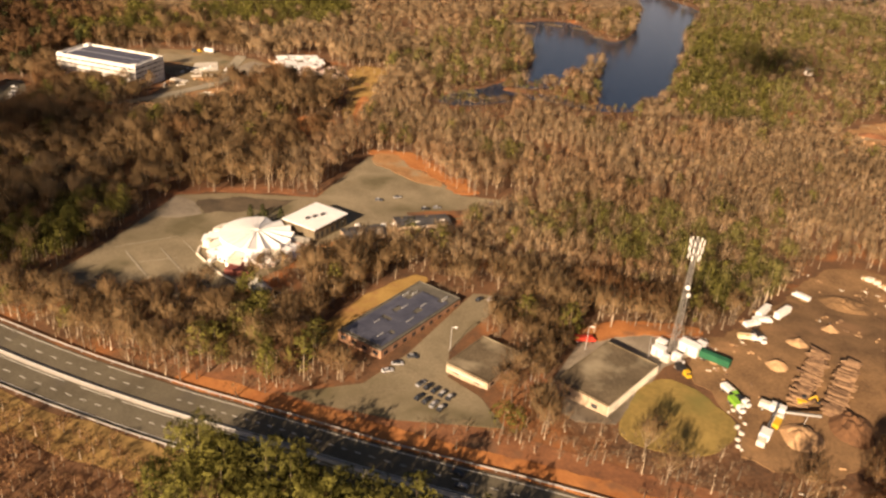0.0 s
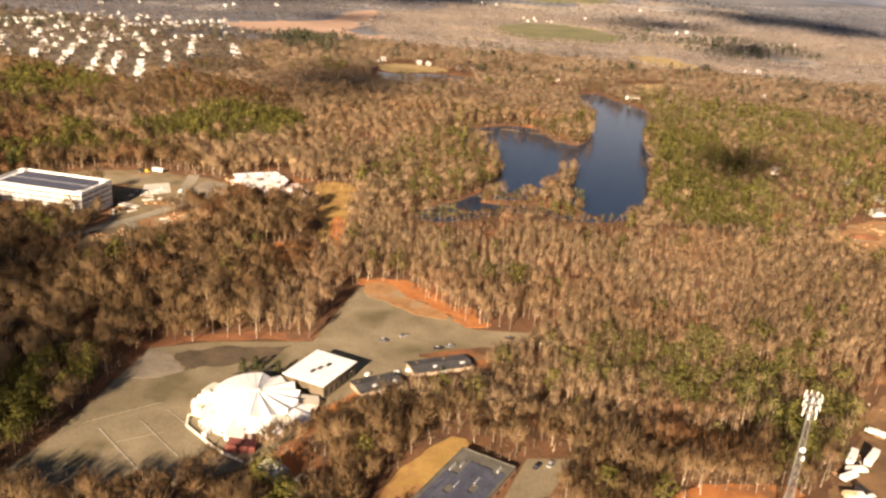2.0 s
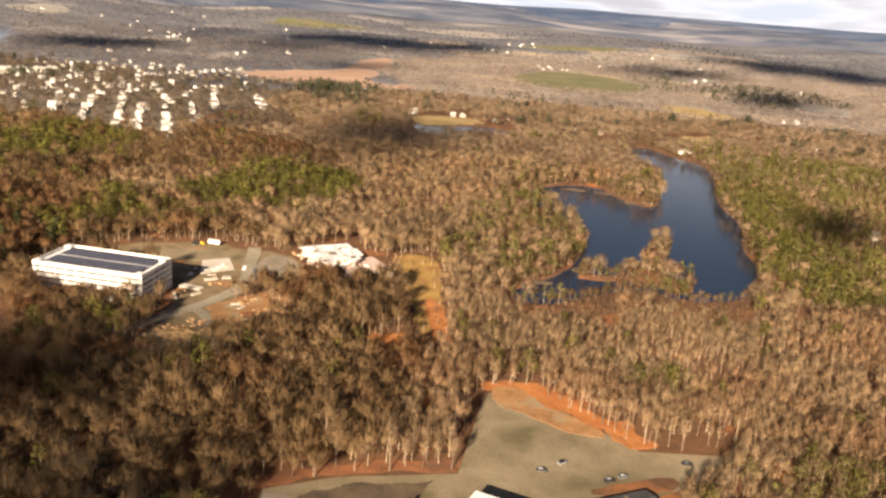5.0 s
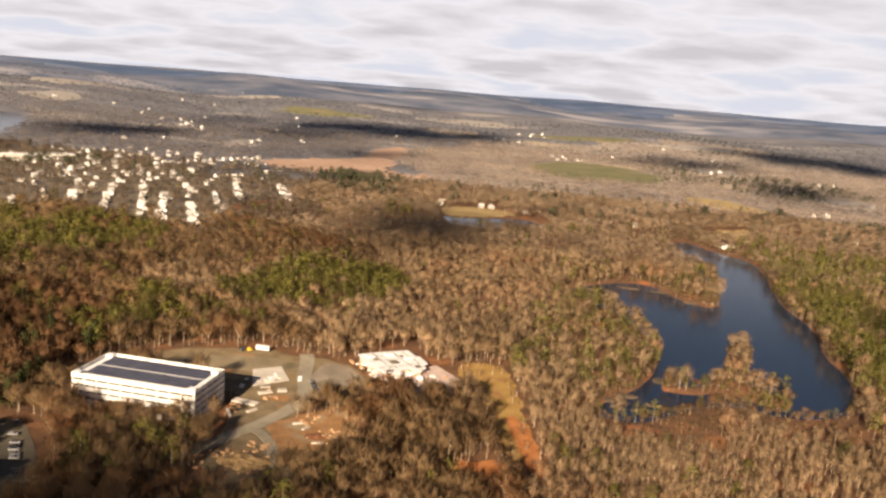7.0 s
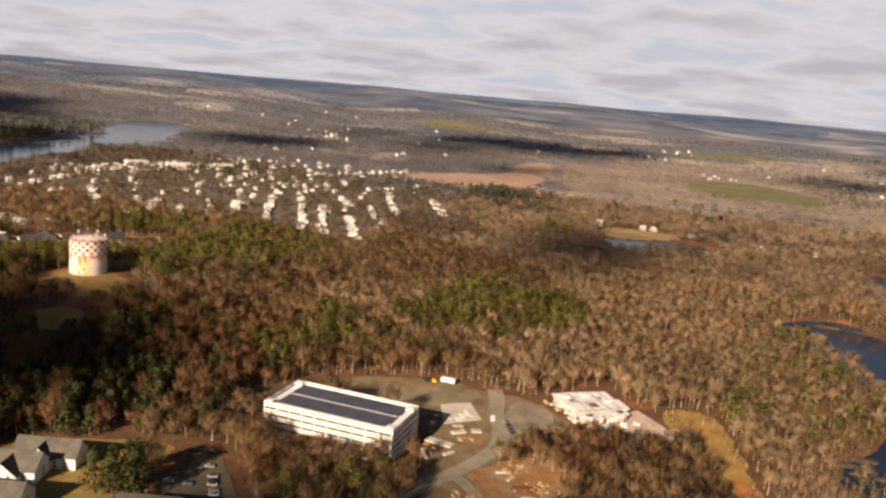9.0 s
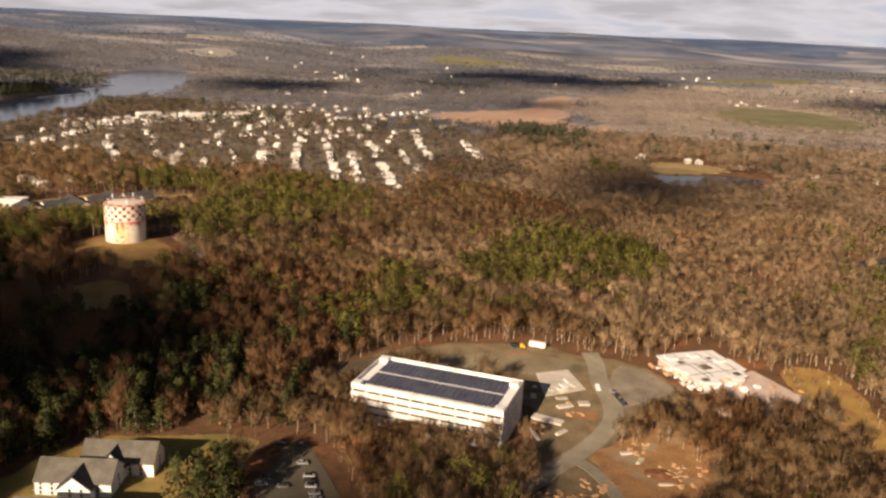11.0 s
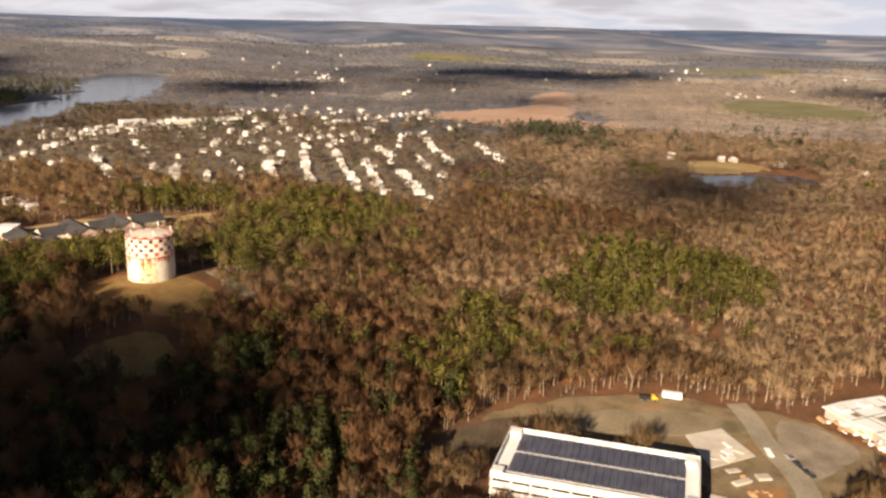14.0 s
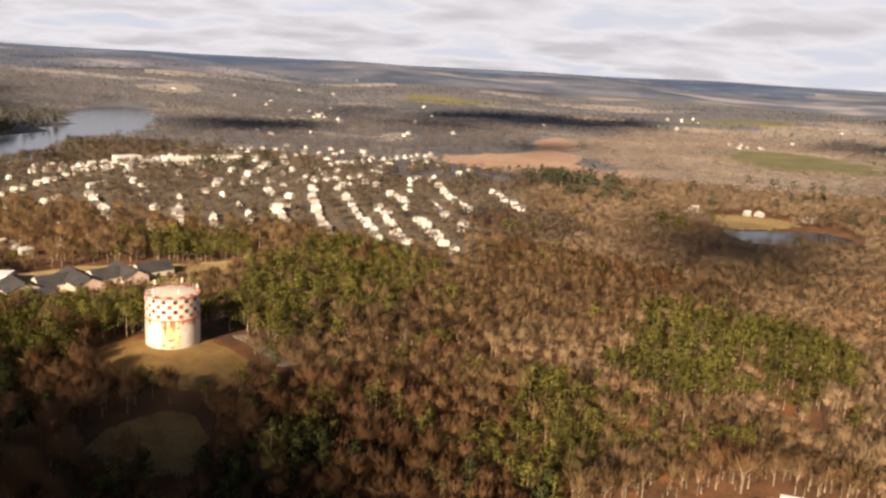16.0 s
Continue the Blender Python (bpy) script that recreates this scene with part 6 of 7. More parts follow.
def cabinet(x, y, rz, lx, ly, h, mat, label, name="equipment_shelter", category="shelter"):
    c = thing(name, pose(x, y, at(x, y) + 0.1, 0, 0, rz), label, category, "mast equipment")
    part("body", box(-lx / 2, -ly / 2, 0.15, lx / 2, ly / 2, h), mat, c, bevel=0.05)
    part("roof", box(-lx / 2 - .12, -ly / 2 - .12, h, lx / 2 + .12, ly / 2 + .12, h + 0.15), WHITEROOF, c)
    part("door", box(-0.45, -ly / 2 - 0.06, 0.25, 0.45, -ly / 2 + 0.02, min(h - .2, 2.2)), STEEL, c)
    part("plinth", box(-lx / 2 - .2, -ly / 2 - .2, -0.1, lx / 2 + .2, ly / 2 + .2, 0.15), CONCRETE, c)


for x, y, rz, lx, ly, h in ((20.5, 216.5, -28, 6.0, 3.0, 3.0), (12.2, 212, -28, 3.4, 2.4, 2.6), (12.6, 216, -28, 2.6, 2.2, 2.4), (17.2, 210.8, -28, 2.4, 1.6, 2.1), (14.2, 209.4, -28, 2.2, 1.4, 1.9), (18.2, 207.8, -20, 2.0, 1.2, 1.7), (23.8, 219.5, -28, 2.4, 2.0, 2.2)):
    cabinet(x, y, rz, lx, ly, h, WHITE if lx > 2.3 else CREAM, "white equipment shelter at the mast's foot")


def fence(points, h, label):
    f = thing("fence", pose(0, 0, 0), label, "fence")
    for a, b in zip(points[:-1], points[1:]):
        a, b = Vector((*a, at(*a))), Vector((*b, at(*b)))
        bm = bmesh.new()
        for z in (0.15, h * 0.5, h):
            rod(a + Vector((0, 0, z)), b + Vector((0, 0, z)), 0.04, sides=4, bm=bm)
        part("rail", bm, STEEL, f)
        part("post", rod(a - Vector((0, 0, .3)), a + Vector((0, 0, h)), 0.06, sides=6), STEEL, f)


fence([(9.6, 209), (9.6, 217.5), (16, 221), (25, 222.5), (27, 217)], 2.2, "steel fence round the mast's compound")


# ---- vehicles ----


def wheels(parent, spots, r, w):
    first = None
    for x, y in spots:
        if first is None:
            first = part("wheel", rod((0, -w / 2, 0), (0, w / 2, 0), r, sides=14), RUBBER, parent)
            first.matrix_basis = pose(x, y, r)
            part("hub", rod((0, -w / 2 - 0.02, 0), (0, w / 2 + 0.02, 0), r * 0.55, sides=10), STEEL, first)
        else:
            shared("wheel", first.data, parent, pose(x, y, r))


def make_car():
    c = thing("car", pose(0, 0, 0), "parked passenger car on asphalt", "car", "parked cars")
    bm = bmesh.new()
    prof = [(-2.2, .35), (-2.25, .75), (-2.1, .92), (-1.5, .98), (1.0, .98), (2.0, .82), (2.2, .6), (2.2, .35)]
    rows = [[bm.verts.new((x, y, z)) for x, z in prof] for y in (-.88, .88)]
    bm.faces.new(rows[0])
    bm.faces.new(rows[1][::-1])
    for i in range(len(prof)):
        j = (i + 1) % len(prof)
        bm.faces.new((rows[0][i], rows[1][i], rows[1][j], rows[0][j]))
    part("body", bm, CARPAINT, c, bevel=0.05)
    bm = bmesh.new()
    lo = [bm.verts.new((x, y, .96)) for x, y in ((-1.8, -.82), (1.1, -.82), (1.1, .82), (-1.8, .82))]
    hi = [bm.verts.new((x, y, 1.42)) for x, y in ((-1.35, -.66), (.3, -.66), (.3, .66), (-1.35, .66))]
    for i in range(4):
        bm.faces.new((lo[i], lo[(i + 1) % 4], hi[(i + 1) % 4], hi[i]))
    bm.faces.new(hi)
    part("cabin_glass", bm, GLASS, c)
    part("roof", box(-1.33, -.64, 1.41, .28, .64, 1.47), CARPAINT, c, bevel=0.02)
    wheels(c, ((-1.4, -.8), (1.4, -.8), (-1.4, .8), (1.4, .8)), 0.33, 0.2)
    return c


car = make_car()
car.matrix_basis = pose(-29, 146.4, at(-29, 146.4) + 0.24, 0, 0, -8) @ Matrix.Scale(K, 4)
car["label"] = "silver car driving lane on the highway"
for x, y, rz in ((-27, 142.5, 173), (-39.5, 169.5, 70), (-41.8, 170.5, 70), (-44.1, 171.5, 70), (-46.4, 172.5, 70), (-38.6, 174.6, 70), (-40.9, 175.6, 70), (-43.2, 176.6, 70), (-45.5, 177.6, 70), (-47.8, 178.4, 70), (-54, 190.5, 20), (-57, 186, 20), (-44, 228, 70), (-40.5, 229.5, 70), (-58.5, 182, 40),
                 (-335.5, 347, 30), (-335, 342.5, 30), (-329, 344, 20), (-325, 352, 20), (-323.5, 349.5, 20), (-322, 347, 20), (-319.5, 344, 20), (-318, 341.5, 20), (-330, 358, 20), (-341, 366, 20), (-335, 368, 20), (-312, 334, 20), (-310, 331, 20), (-389, 321, 100), (-390.5, 323.5, 100), (-391.5, 327, 100), (-393, 331, 100), (-388, 318.5, 100),
                 (-248, 442, 118), (-246.5, 439, 118), (-245, 436.2, 118), (-249.5, 445, 118), (-104, 300, 10), (-98, 306, 40), (-60, 316, 10), (-84, 300, 30), (-80, 303, 30)):
    copy_thing(car, pose(x, y, at(x, y) + 0.12, 0, 0, rz + rng.normal() * 3))["label"] = "parked passenger car on asphalt"


def box_trailer(x, y, rz, L, mat, label, name="trailer"):
    t = thing(name, pose(x, y, at(x, y) + 0.12, 0, 0, rz) @ Matrix.Scale(K, 4), label, "trailer", "trailers")
    body = part("box_body", box(-L / 2, -1.25, 1.0, L / 2, 1.25, 3.6), mat, t, bevel=0.06)
    for s in (-1, 1):
        part("rear_door", box(-L / 2 - 0.05, min(0.02 * s, 1.2 * s), 1.1, -L / 2 + 0.01, max(0.02 * s, 1.2 * s), 3.5), mat, body)
    part("chassis", box(-L / 2 + .3, -0.5, 0.75, L / 2 - .2, 0.5, 1.0), RUBBER, t)
    bm = bmesh.new()
    for i in range(int(L / 1.2)):
        xx = -L / 2 + 0.6 + i * 1.2
        for s in (1, -1):
            box(xx - .05, s * 1.25 - .03, 1.05, xx + .05, s * 1.25 + .03, 3.55, bm)
    part("rib", bm, mat, t)
    part("support_leg", box(L / 2 - 2.2, -0.9, 0, L / 2 - 2.0, -0.7, 1.0), STEEL, t)
    part("support_leg", box(L / 2 - 2.2, 0.7, 0, L / 2 - 2.0, 0.9, 1.0), STEEL, t)
    wheels(t, ((-L / 2 + 1.2, -1.05), (-L / 2 + 2.4, -1.05), (-L / 2 + 1.2, 1.05), (-L / 2 + 2.4, 1.05)), 0.5, 0.3)
    return t


box_trailer(27.5, 213.2, -22, 11.5, GREEN, "dark green steel trailer standing in the timber yard")
box_trailer(43.5, 254.8, 65, 10.5, WHITE, "white box trailer in the timber yard")
box_trailer(49.8, 257.6, 58, 10.5, WHITE, "white box trailer in the timber yard")
box_trailer(-283, 475.5, -3, 8.5, WHITE, "white box trailer on the gravel lot")


def truck(x, y, rz, cab, bed, label):
    t = thing("truck", pose(x, y, at(x, y) + 0.12, 0, 0, rz) @ Matrix.Scale(K, 4), label, "truck", "yard trucks")
    part("cab", box(1.6, -1.1, 0.7, 3.4, 1.1, 2.6), cab, t, bevel=0.12)
    part("windscreen", box(3.36, -0.95, 1.6, 3.44, 0.95, 2.4), GLASS, t)
    part("bonnet", box(3.4, -1.0, 0.7, 4.5, 1.0, 1.6), cab, t, bevel=0.1)
    part("bed", box(-3.6, -1.2, 1.0, 1.4, 1.2, 2.5), bed, t, bevel=0.05)
    part("chassis", box(-3.5, -.5, .6, 4.2, .5, 1.0), RUBBER, t)
    wheels(t, ((-2.6, -1), (-1.4, -1), (3.2, -1), (-2.6, 1), (-1.4, 1), (3.2, 1)), 0.5, 0.3)


for x, y, rz, cab, bed, label in ((31.5, 199.5, -50, LIME, WHITE, "lime green truck at the lawn's edge"), (33.8, 196.6, -40, WHITE, DARK, "white truck with a dark bed"), (19, 205, -55, YELLOW, DARK, "yellow loader truck by the mast"),
                                  (39, 242, 40, WHITE, WHITE, "white truck in the timber yard"), (42.5, 247.5, 20, WHITE, WHITE, "white truck in the timber yard"), (40.5, 233, -60, WHITE, RUBBER, "white flatbed truck in the timber yard"),
                                  (37, 231, 10, WHITE, RUST, "white truck with a rusty bed"), (43, 190, 70, WHITE, YELLOW, "white and yellow wood chipper truck"), (59, 281, 150, WHITE, WHITE, "white truck at the yard's far end"), (-9, 212, 20, RED, RED, "red pickup parked by the hall"),
                                  (-291, 473, 10, YELLOW, DARK, "yellow digger on the gravel lot")):
    truck(x, y, rz, cab, bed, label)


def excavator(x, y, rz):
    t = thing("excavator", pose(x, y, at(x, y) + 0.12, 0, 0, rz) @ Matrix.Scale(K, 4), "yellow loader beside wood piles", "excavator")
    for s in (1, -1):
        part("track", box(-1.9, s * 1.2 - .3, 0, 1.9, s * 1.2 + .3, 0.9), RUBBER, t, bevel=0.2)
    part("body", box(-1.9, -1.3, 0.9, 1.2, 1.3, 2.1), YELLOW, t, bevel=0.12)
    part("cab", box(-0.1, 0.2, 2.1, 1.3, 1.2, 3.2), GLASS, t, bevel=0.06)
    part("boom", rod((1.2, -0.3, 1.8), (4.2, -0.3, 4.0), 0.28, 0.22), YELLOW, t)
    part("stick", rod((4.2, -0.3, 4.0), (5.6, -0.3, 1.6), 0.22, 0.16), YELLOW, t)
    part("bucket", box(5.2, -0.9, 0.8, 6.2, 0.3, 1.7), DARK, t, bevel=0.1)


excavator(50, 202, 20)


def conveyor(x, y, rz):
    t = thing("conveyor", pose(x, y, at(x, y) + 0.1, 0, 0, rz), "dusty white wood chipper with a long discharge conveyor", "wood chipper")
    part("hopper", box(-2.6, -1.3, 0.8, 1.2, 1.3, 2.6), WHITE, t, bevel=0.15)
    part("engine_housing", box(-5.4, -1.0, 0.7, -2.6, 1.0, 2.2), CREAM, t, bevel=0.12)
    belt = part("belt_frame", rod((1.0, 0, 1.4), (9.5, 0, 4.2), 0.38, sides=6), STEEL, t, "pale steel conveyor frame")
    part("belt", rod((1.0, 0, 1.8), (9.5, 0, 4.6), 0.2, sides=5), RUBBER, belt)
    for s_ in (-0.7, 0.7):
        part("support_leg", rod((6.2, s_, 0), (6.6, 0, 3.2), 0.1, sides=5), STEEL, t)
    wheels(t, ((-4.2, -1.05), (-0.6, -1.05), (-4.2, 1.05), (-0.6, 1.05)), 0.5, 0.3)


conveyor(39.8, 183.5, 72)
conveyor(44.0, 195.0, -18)
truck(33, 194, -60, WHITE, LIME, "white and lime green truck by the lawn")


# ---- heaps and logs ----
def heap(x, y, rx, ry, h, mat, label, name="mound", lumps=0.5, category="heap"):
    bm = bmesh.new()
    k, m = 22, 7
    rows = []
    for j in range(m + 1):
        u = j / m
        row = []
        for i in range(k):
            g = 2 * math.pi * i / k
            w = 1 + 0.22 * noise.noise((math.cos(g) * 1.4 + x, math.sin(g) * 1.4 + y, 0))
            px_, py_ = x + rx * u * w * math.cos(g), y + ry * u * w * math.sin(g)
            v = noise.noise((px_ * 0.6, py_ * 0.6, 2)) * lumps * h
            row.append(bm.verts.new((px_, py_, at(px_, py_) - 0.15 + (h * (1 - u ** 1.6) + v * (1 - u)))))
        rows.append(row)
    for j in range(m):
        for i in range(k):
            q = [rows[j][i], rows[j + 1][i], rows[j + 1][(i + 1) % k], rows[j][(i + 1) % k]]
            bm.faces.new(q)
    bmesh.ops.remove_doubles(bm, verts=bm.verts, dist=0.01)
    tagged(finish(name, bm, mat), label, category)


for x, y, rx, ry, h, mat, label in ((64, 254, 3.2, 3.2, 1.8, CHIPS, "pale tan heap of wood chips"), (45, 219, 3.4, 3.4, 1.9, CHIPS, "pale tan heap of wood chips"), (74, 284, 10, 9, 2.2, DIRT, "round brown mound of soil"), 
                                    (49, 187, 6, 6, 2.6, CHIPS, "orange-tan heap of wood chips"), (52, 236, 3.4, 3.4, 1.9, CHIPS, "tan heap of fresh wood chips"), (62, 196, 6, 9, 3, LITTER, "brown heap of cut brush"), (95, 284, 4, 7, 1.6, BRUSHWOOD, "straw-coloured heap of brush at the yard's edge"), (60, 284, 2.6, 6, 1.5, BRUSHWOOD, "long tan bank of split timber"),
                                    (-247, 363, 10, 8, 2.3, BRUSHWOOD, "straw-coloured heap of cut brush and rubble"), (-230, 390, 7, 5, 0.9, RUSTSOIL, "low rust-red heap of dug soil"), (131, 522, 4, 3, 1.2, CHIPS, "pale heap of stone in a clearing"), (118, 506, 9, 6, 1.8, RUSTSOIL, "rusty bank of dug soil"), (-191, 452, 7, 5, 1.6, CONCRETE, "grey heap of concrete rubble"), (-205, 446, 6, 4, 1.4, CONCRETE, "grey heap of concrete rubble")):
    heap(x, y, rx, ry, h, mat, label)


def log_pile(x, y, rz, L, rows, label):
    t = thing("log_pile", pose(x, y, at(x, y) + 0.1, 0, 0, rz), label, "log pile", "log piles")
    log = None
    for r in range(rows):
        for i in range(int(L / 0.62) - r):
            if r and rng.uniform() < 0.12 * r:
                continue
            m = pose(-L / 2 + (i + r / 2) * 0.62 + rng.normal() * 0.12, rng.normal() * 0.55, 0.3 + r * 0.50, 90 + rng.normal() * 2, 0, rng.normal() * 7) @ Matrix.Diagonal((1, 1, rng.uniform(0.65, 1.12), 1))
            if log is None:
                log = part("log", rod((0, 0, -2.4), (0, 0, 2.4), 0.30, 0.26, 7), LOG, t)
                log.matrix_basis = m
            else:
                shared("log", log.data, t, m)


log_pile(53.5, 216, 73, 32, 4, "long stack of cut logs in the timber yard")
log_pile(61.5, 214, 73, 31, 4, "long stack of cut logs in the timber yard")

# stone blocks and pale materials along the yard's edge
for i in range(16):
    u = i / 15
    x, y = 84 + 13 * u + rng.normal() * 0.5, 311 - 6 * u - 10 * u * u + rng.normal() * 0.5
    b = box(-rng.uniform(0.8, 1.4), -0.8, 0, rng.uniform(0.8, 1.4), 0.8, rng.uniform(0.7, 1.5))
    ob = finish("stone_block", b, (CREAM, CHIPS, CONCRETE)[i % 3], bevel=0.12)
    ob.matrix_basis = pose(x, y, at(x, y) + 0.1, 0, 0, rng.uniform(-40, 20))
    tagged(ob, "pale stone block at the yard's edge", "block", "yard blocks")
for i in range(14):
    u = i / 13
    x, y = 34.5 - 4 * u * u, 176 + 24 * u
    x, y = x + rng.normal() * 0.9, y + rng.normal() * 0.9
    bm = bmesh.new()
    bmesh.ops.create_icosphere(bm, subdivisions=2, radius=rng.uniform(0.3, 0.75))
    for v in bm.verts:
        v.co *= 1 + 0.3 * noise.noise(v.co * 1.3 + Vector((i * 3.1, 0, 0)))
        v.co.z *= 0.7
    ob = finish("boulder", bm, CONCRETE)
    ob.matrix_basis = pose(x, y, at(x, y) + 0.5)
    tagged(ob, "pale boulder edging the lawn", "boulder", "lawn boulders")


scrap = None
for cx, cy, spread, count in ((44, 258, 5, 14), (38, 246, 4, 12), (28, 212, 4, 14), (34, 224, 5, 10), (66, 262, 8, 12), (80, 250, 8, 12), (42, 200, 6, 10), (50, 176, 6, 10), (84, 296, 8, 14), (64, 300, 6, 10), (22, 222, 3, 8)):
    for i in range(count):
        x, y = cx + rng.normal() * spread * 0.6, cy + rng.normal() * spread * 0.6
        m = pose(x, y, at(x, y) + 0.1, 0, rng.uniform(-10, 10), rng.uniform(0, 180)) @ Matrix.Diagonal((rng.uniform(0.2, 1.2), rng.uniform(0.15, 0.5), rng.uniform(0.2, 0.5), 1))
        mat_ = (CHIPS, LOG, CHIPS, CREAM)[i % 4]
        if scrap is None:
            scrap = {}
        if mat_.name not in scrap:
            ob = finish("scrap_timber", box(-0.8, -0.8, 0, 0.8, 0.8, 0.8), mat_, bevel=0.15)
            scrap[mat_.name] = ob.data
        else:
            ob = new("scrap_timber", scrap[mat_.name])
        ob.matrix_basis = m
        tagged(ob, "pale offcut of timber lying on dirt", "timber scrap", "yard scraps")


def lamp_post(x, y, h, label):
    t = thing("lamp_post", pose(x, y, at(x, y)), label, "lamp post")
    part("pole", rod((0, 0, -0.2), (0, 0, h), 0.12, 0.08), STEEL, t)
    part("arm", rod((0, 0, h - .2), (1.2, 0, h), 0.06), STEEL, t)
    part("head", box(0.7, -0.25, h - .05, 1.6, 0.25, h + .2), WHITE, t, bevel=0.04)


for x, y in ((-8, 208), (-20, 188), (-45, 197)):
    lamp_post(x, y, 8.0, "grey lamp post at the car park's edge")


# ---- half-demolished building ----
def demolished():
    t = thing("demolished_building", pose(-217, 471, -0.2, 0, 0, 38), "half-demolished building with a torn white roof", "building")
    torn = [(-13, 15), (-4, 15.4), (13, 14), (12.4, 5), (14, 4.4), (13.2, -6), (10.2, -6.6), (9.6, -11), (6.4, -11.4), (6, -14), (2.6, -13.4), (2.2, -9.4), (-3.4, -10.2), (-4.2, -13.8), (-9, -13), (-12.6, -11), (-11.4, -3), (-13.4, 3)]
    part("roof", prism(torn, 3.2, 3.5), WHITEROOF, t, "torn bright white roof")
    part("wall", prism([(x * 0.94, y * 0.94) for x, y in torn], 0, 3.2), PINKISH, t, "stained pinkish wall")
    for x0, y0, x1, y1 in ((-12, 4, 12, 4.3), (-12, -5, 10, -4.7), (-6, -9, -5.7, 14), (4, -8, 4.3, 13.6), (9, -5, 9.3, 13), (-10, 9.5, 4, 9.8), (-3.6, -8, -3.3, 4)):
        part("roof_seam", box(x0, y0, 3.48, x1, y1, 3.58), SHINGLE, t, "grey seam in the torn roof")
    for x0, y0, x1, y1 in ((-3, -2, 1, 2.5), (5.2, -10, 8, -7), (-10, -11, -7, -8.5), (5, 6, 7, 8), (-9, 5, -6.5, 7.5)):
        part("roof_opening", box(x0, y0, 3.56, x1, y1, 3.64), BROWNROOF, t, "dark torn patch of roof")
    for x0, y0, x1, y1, h in ((-12, -17, -10.6, -14, 2.4), (-5, -16, -2.6, -14.4, 1.6), (3, -17.4, 5, -15, 1.6), (10, -16, 12, -13.8, 1.2)):
        part("broken_wall", box(x0, y0, 0, x1, y1, h), WHITE, t, "broken white wall stub", bevel=0.1)
    for k in range(46):
        x0, y0 = (rng.uniform(-13, 12), rng.uniform(-18, -10)) if k % 2 else (rng.uniform(-17, -11), rng.uniform(-14, 13))
        o = part("debris", box(0, 0, 0, rng.uniform(1, 3.2), rng.uniform(0.4, 1.6), rng.uniform(0.2, 0.7)), WHITEROOF if k % 3 else CHIPS, t, "pale broken roof debris")
        o.matrix_basis = pose(x0, y0, rng.uniform(0.3, 2.2), rng.uniform(-20, 20), rng.uniform(-20, 20), rng.uniform(0, 180))
    for x0, y0, x1, y1 in ((-11, 9, -7, 13), (6, 2, 10, 4.5), (-1, 9, 3, 12)):
        part("roof_unit", box(x0, y0, 3.6, x1, y1, 4.2), WHITE, t, bevel=0.08)


demolished()
patch("slab", [(-279, 452), (-268, 459), (-259, 444), (-272, 434)], CONCRETE, "pale concrete slab left by a demolished wing", "slab", lift=0.3, grain=4)
for x, y, rz, lx, ly in ((-268, 416, -10, 11, 4), (-270, 404, -60, 8, 1.2), (-264, 428, 40, 6, 2.2), (-258, 432, 20, 4, 3), (-262, 408, 60, 5, 1.5), (-316, 446, 10, 8, 2), (-330, 444, 25, 6, 2), (-240, 400, 30, 5, 1.4), (-236, 396, 70, 4, 1.2), (-228, 384, 20, 4, 1)):
    ob = finish("rubble_slab", box(-lx / 2, -ly / 2, 0, lx / 2, ly / 2, 0.7), CONCRETE, bevel=0.1)
    ob.matrix_basis = pose(x, y, at(x, y) + 0.05, 0, 0, rz)
    tagged(ob, "broken pale concrete slab lying on gravel", "slab", "rubble slabs")


for i in range(12):
    x, y = -268 + rng.normal() * 4.5, 441 + rng.normal() * 4.5
    ob = finish("roof_sheet", box(-rng.uniform(0.8, 2.4), -rng.uniform(0.5, 1.3), 0, rng.uniform(0.8, 2.4), rng.uniform(0.5, 1.3), 0.25), (WHITEROOF, CREAM, CONCRETE)[i % 3], bevel=0.05)
    ob.matrix_basis = pose(x, y, at(x, y) + 0.45, rng.uniform(-6, 6), rng.uniform(-6, 6), rng.uniform(0, 180))
    tagged(ob, "torn pale roof sheet lying on a slab", "debris", "roof sheets")


chunk = None
for cx, cy, spread, count in ((-262, 425, 4, 7), (-270, 410, 5, 8), (-238, 402, 4, 8), (-229, 391, 5, 12), (-224, 386, 4, 6), (-245, 376, 4, 10), (-252, 366, 7, 26), (-243, 360, 6, 20), (-258, 364, 5, 10), (-221, 394, 4, 14), (-216, 380, 4, 9), (-236, 405, 3, 9), (131, 520, 8, 14), (112, 496, 6, 10), (-205, 450, 7, 10), (-190, 466, 6, 6), (-320, 444, 8, 6)):
    for i in range(count):
        x, y = cx + rng.normal() * spread * 0.7, cy + rng.normal() * spread * 0.7
        m = pose(x, y, at(x, y) + 0.1, rng.uniform(-15, 15), rng.uniform(-15, 15), rng.uniform(0, 180)) @ Matrix.Diagonal((rng.uniform(0.35, 1.6), rng.uniform(0.3, 0.9), rng.uniform(0.25, 0.8), 1))
        if chunk is None:
            chunk = finish("rubble_chunk", box(-0.8, -0.8, 0, 0.8, 0.8, 0.9), CHIPS, bevel=0.15)
            ob = chunk
        else:
            ob = new("rubble_chunk", chunk.data)
        ob.matrix_basis = m
        tagged(ob, "broken pale rubble lying on bare soil", "rubble", "rubble chunks")

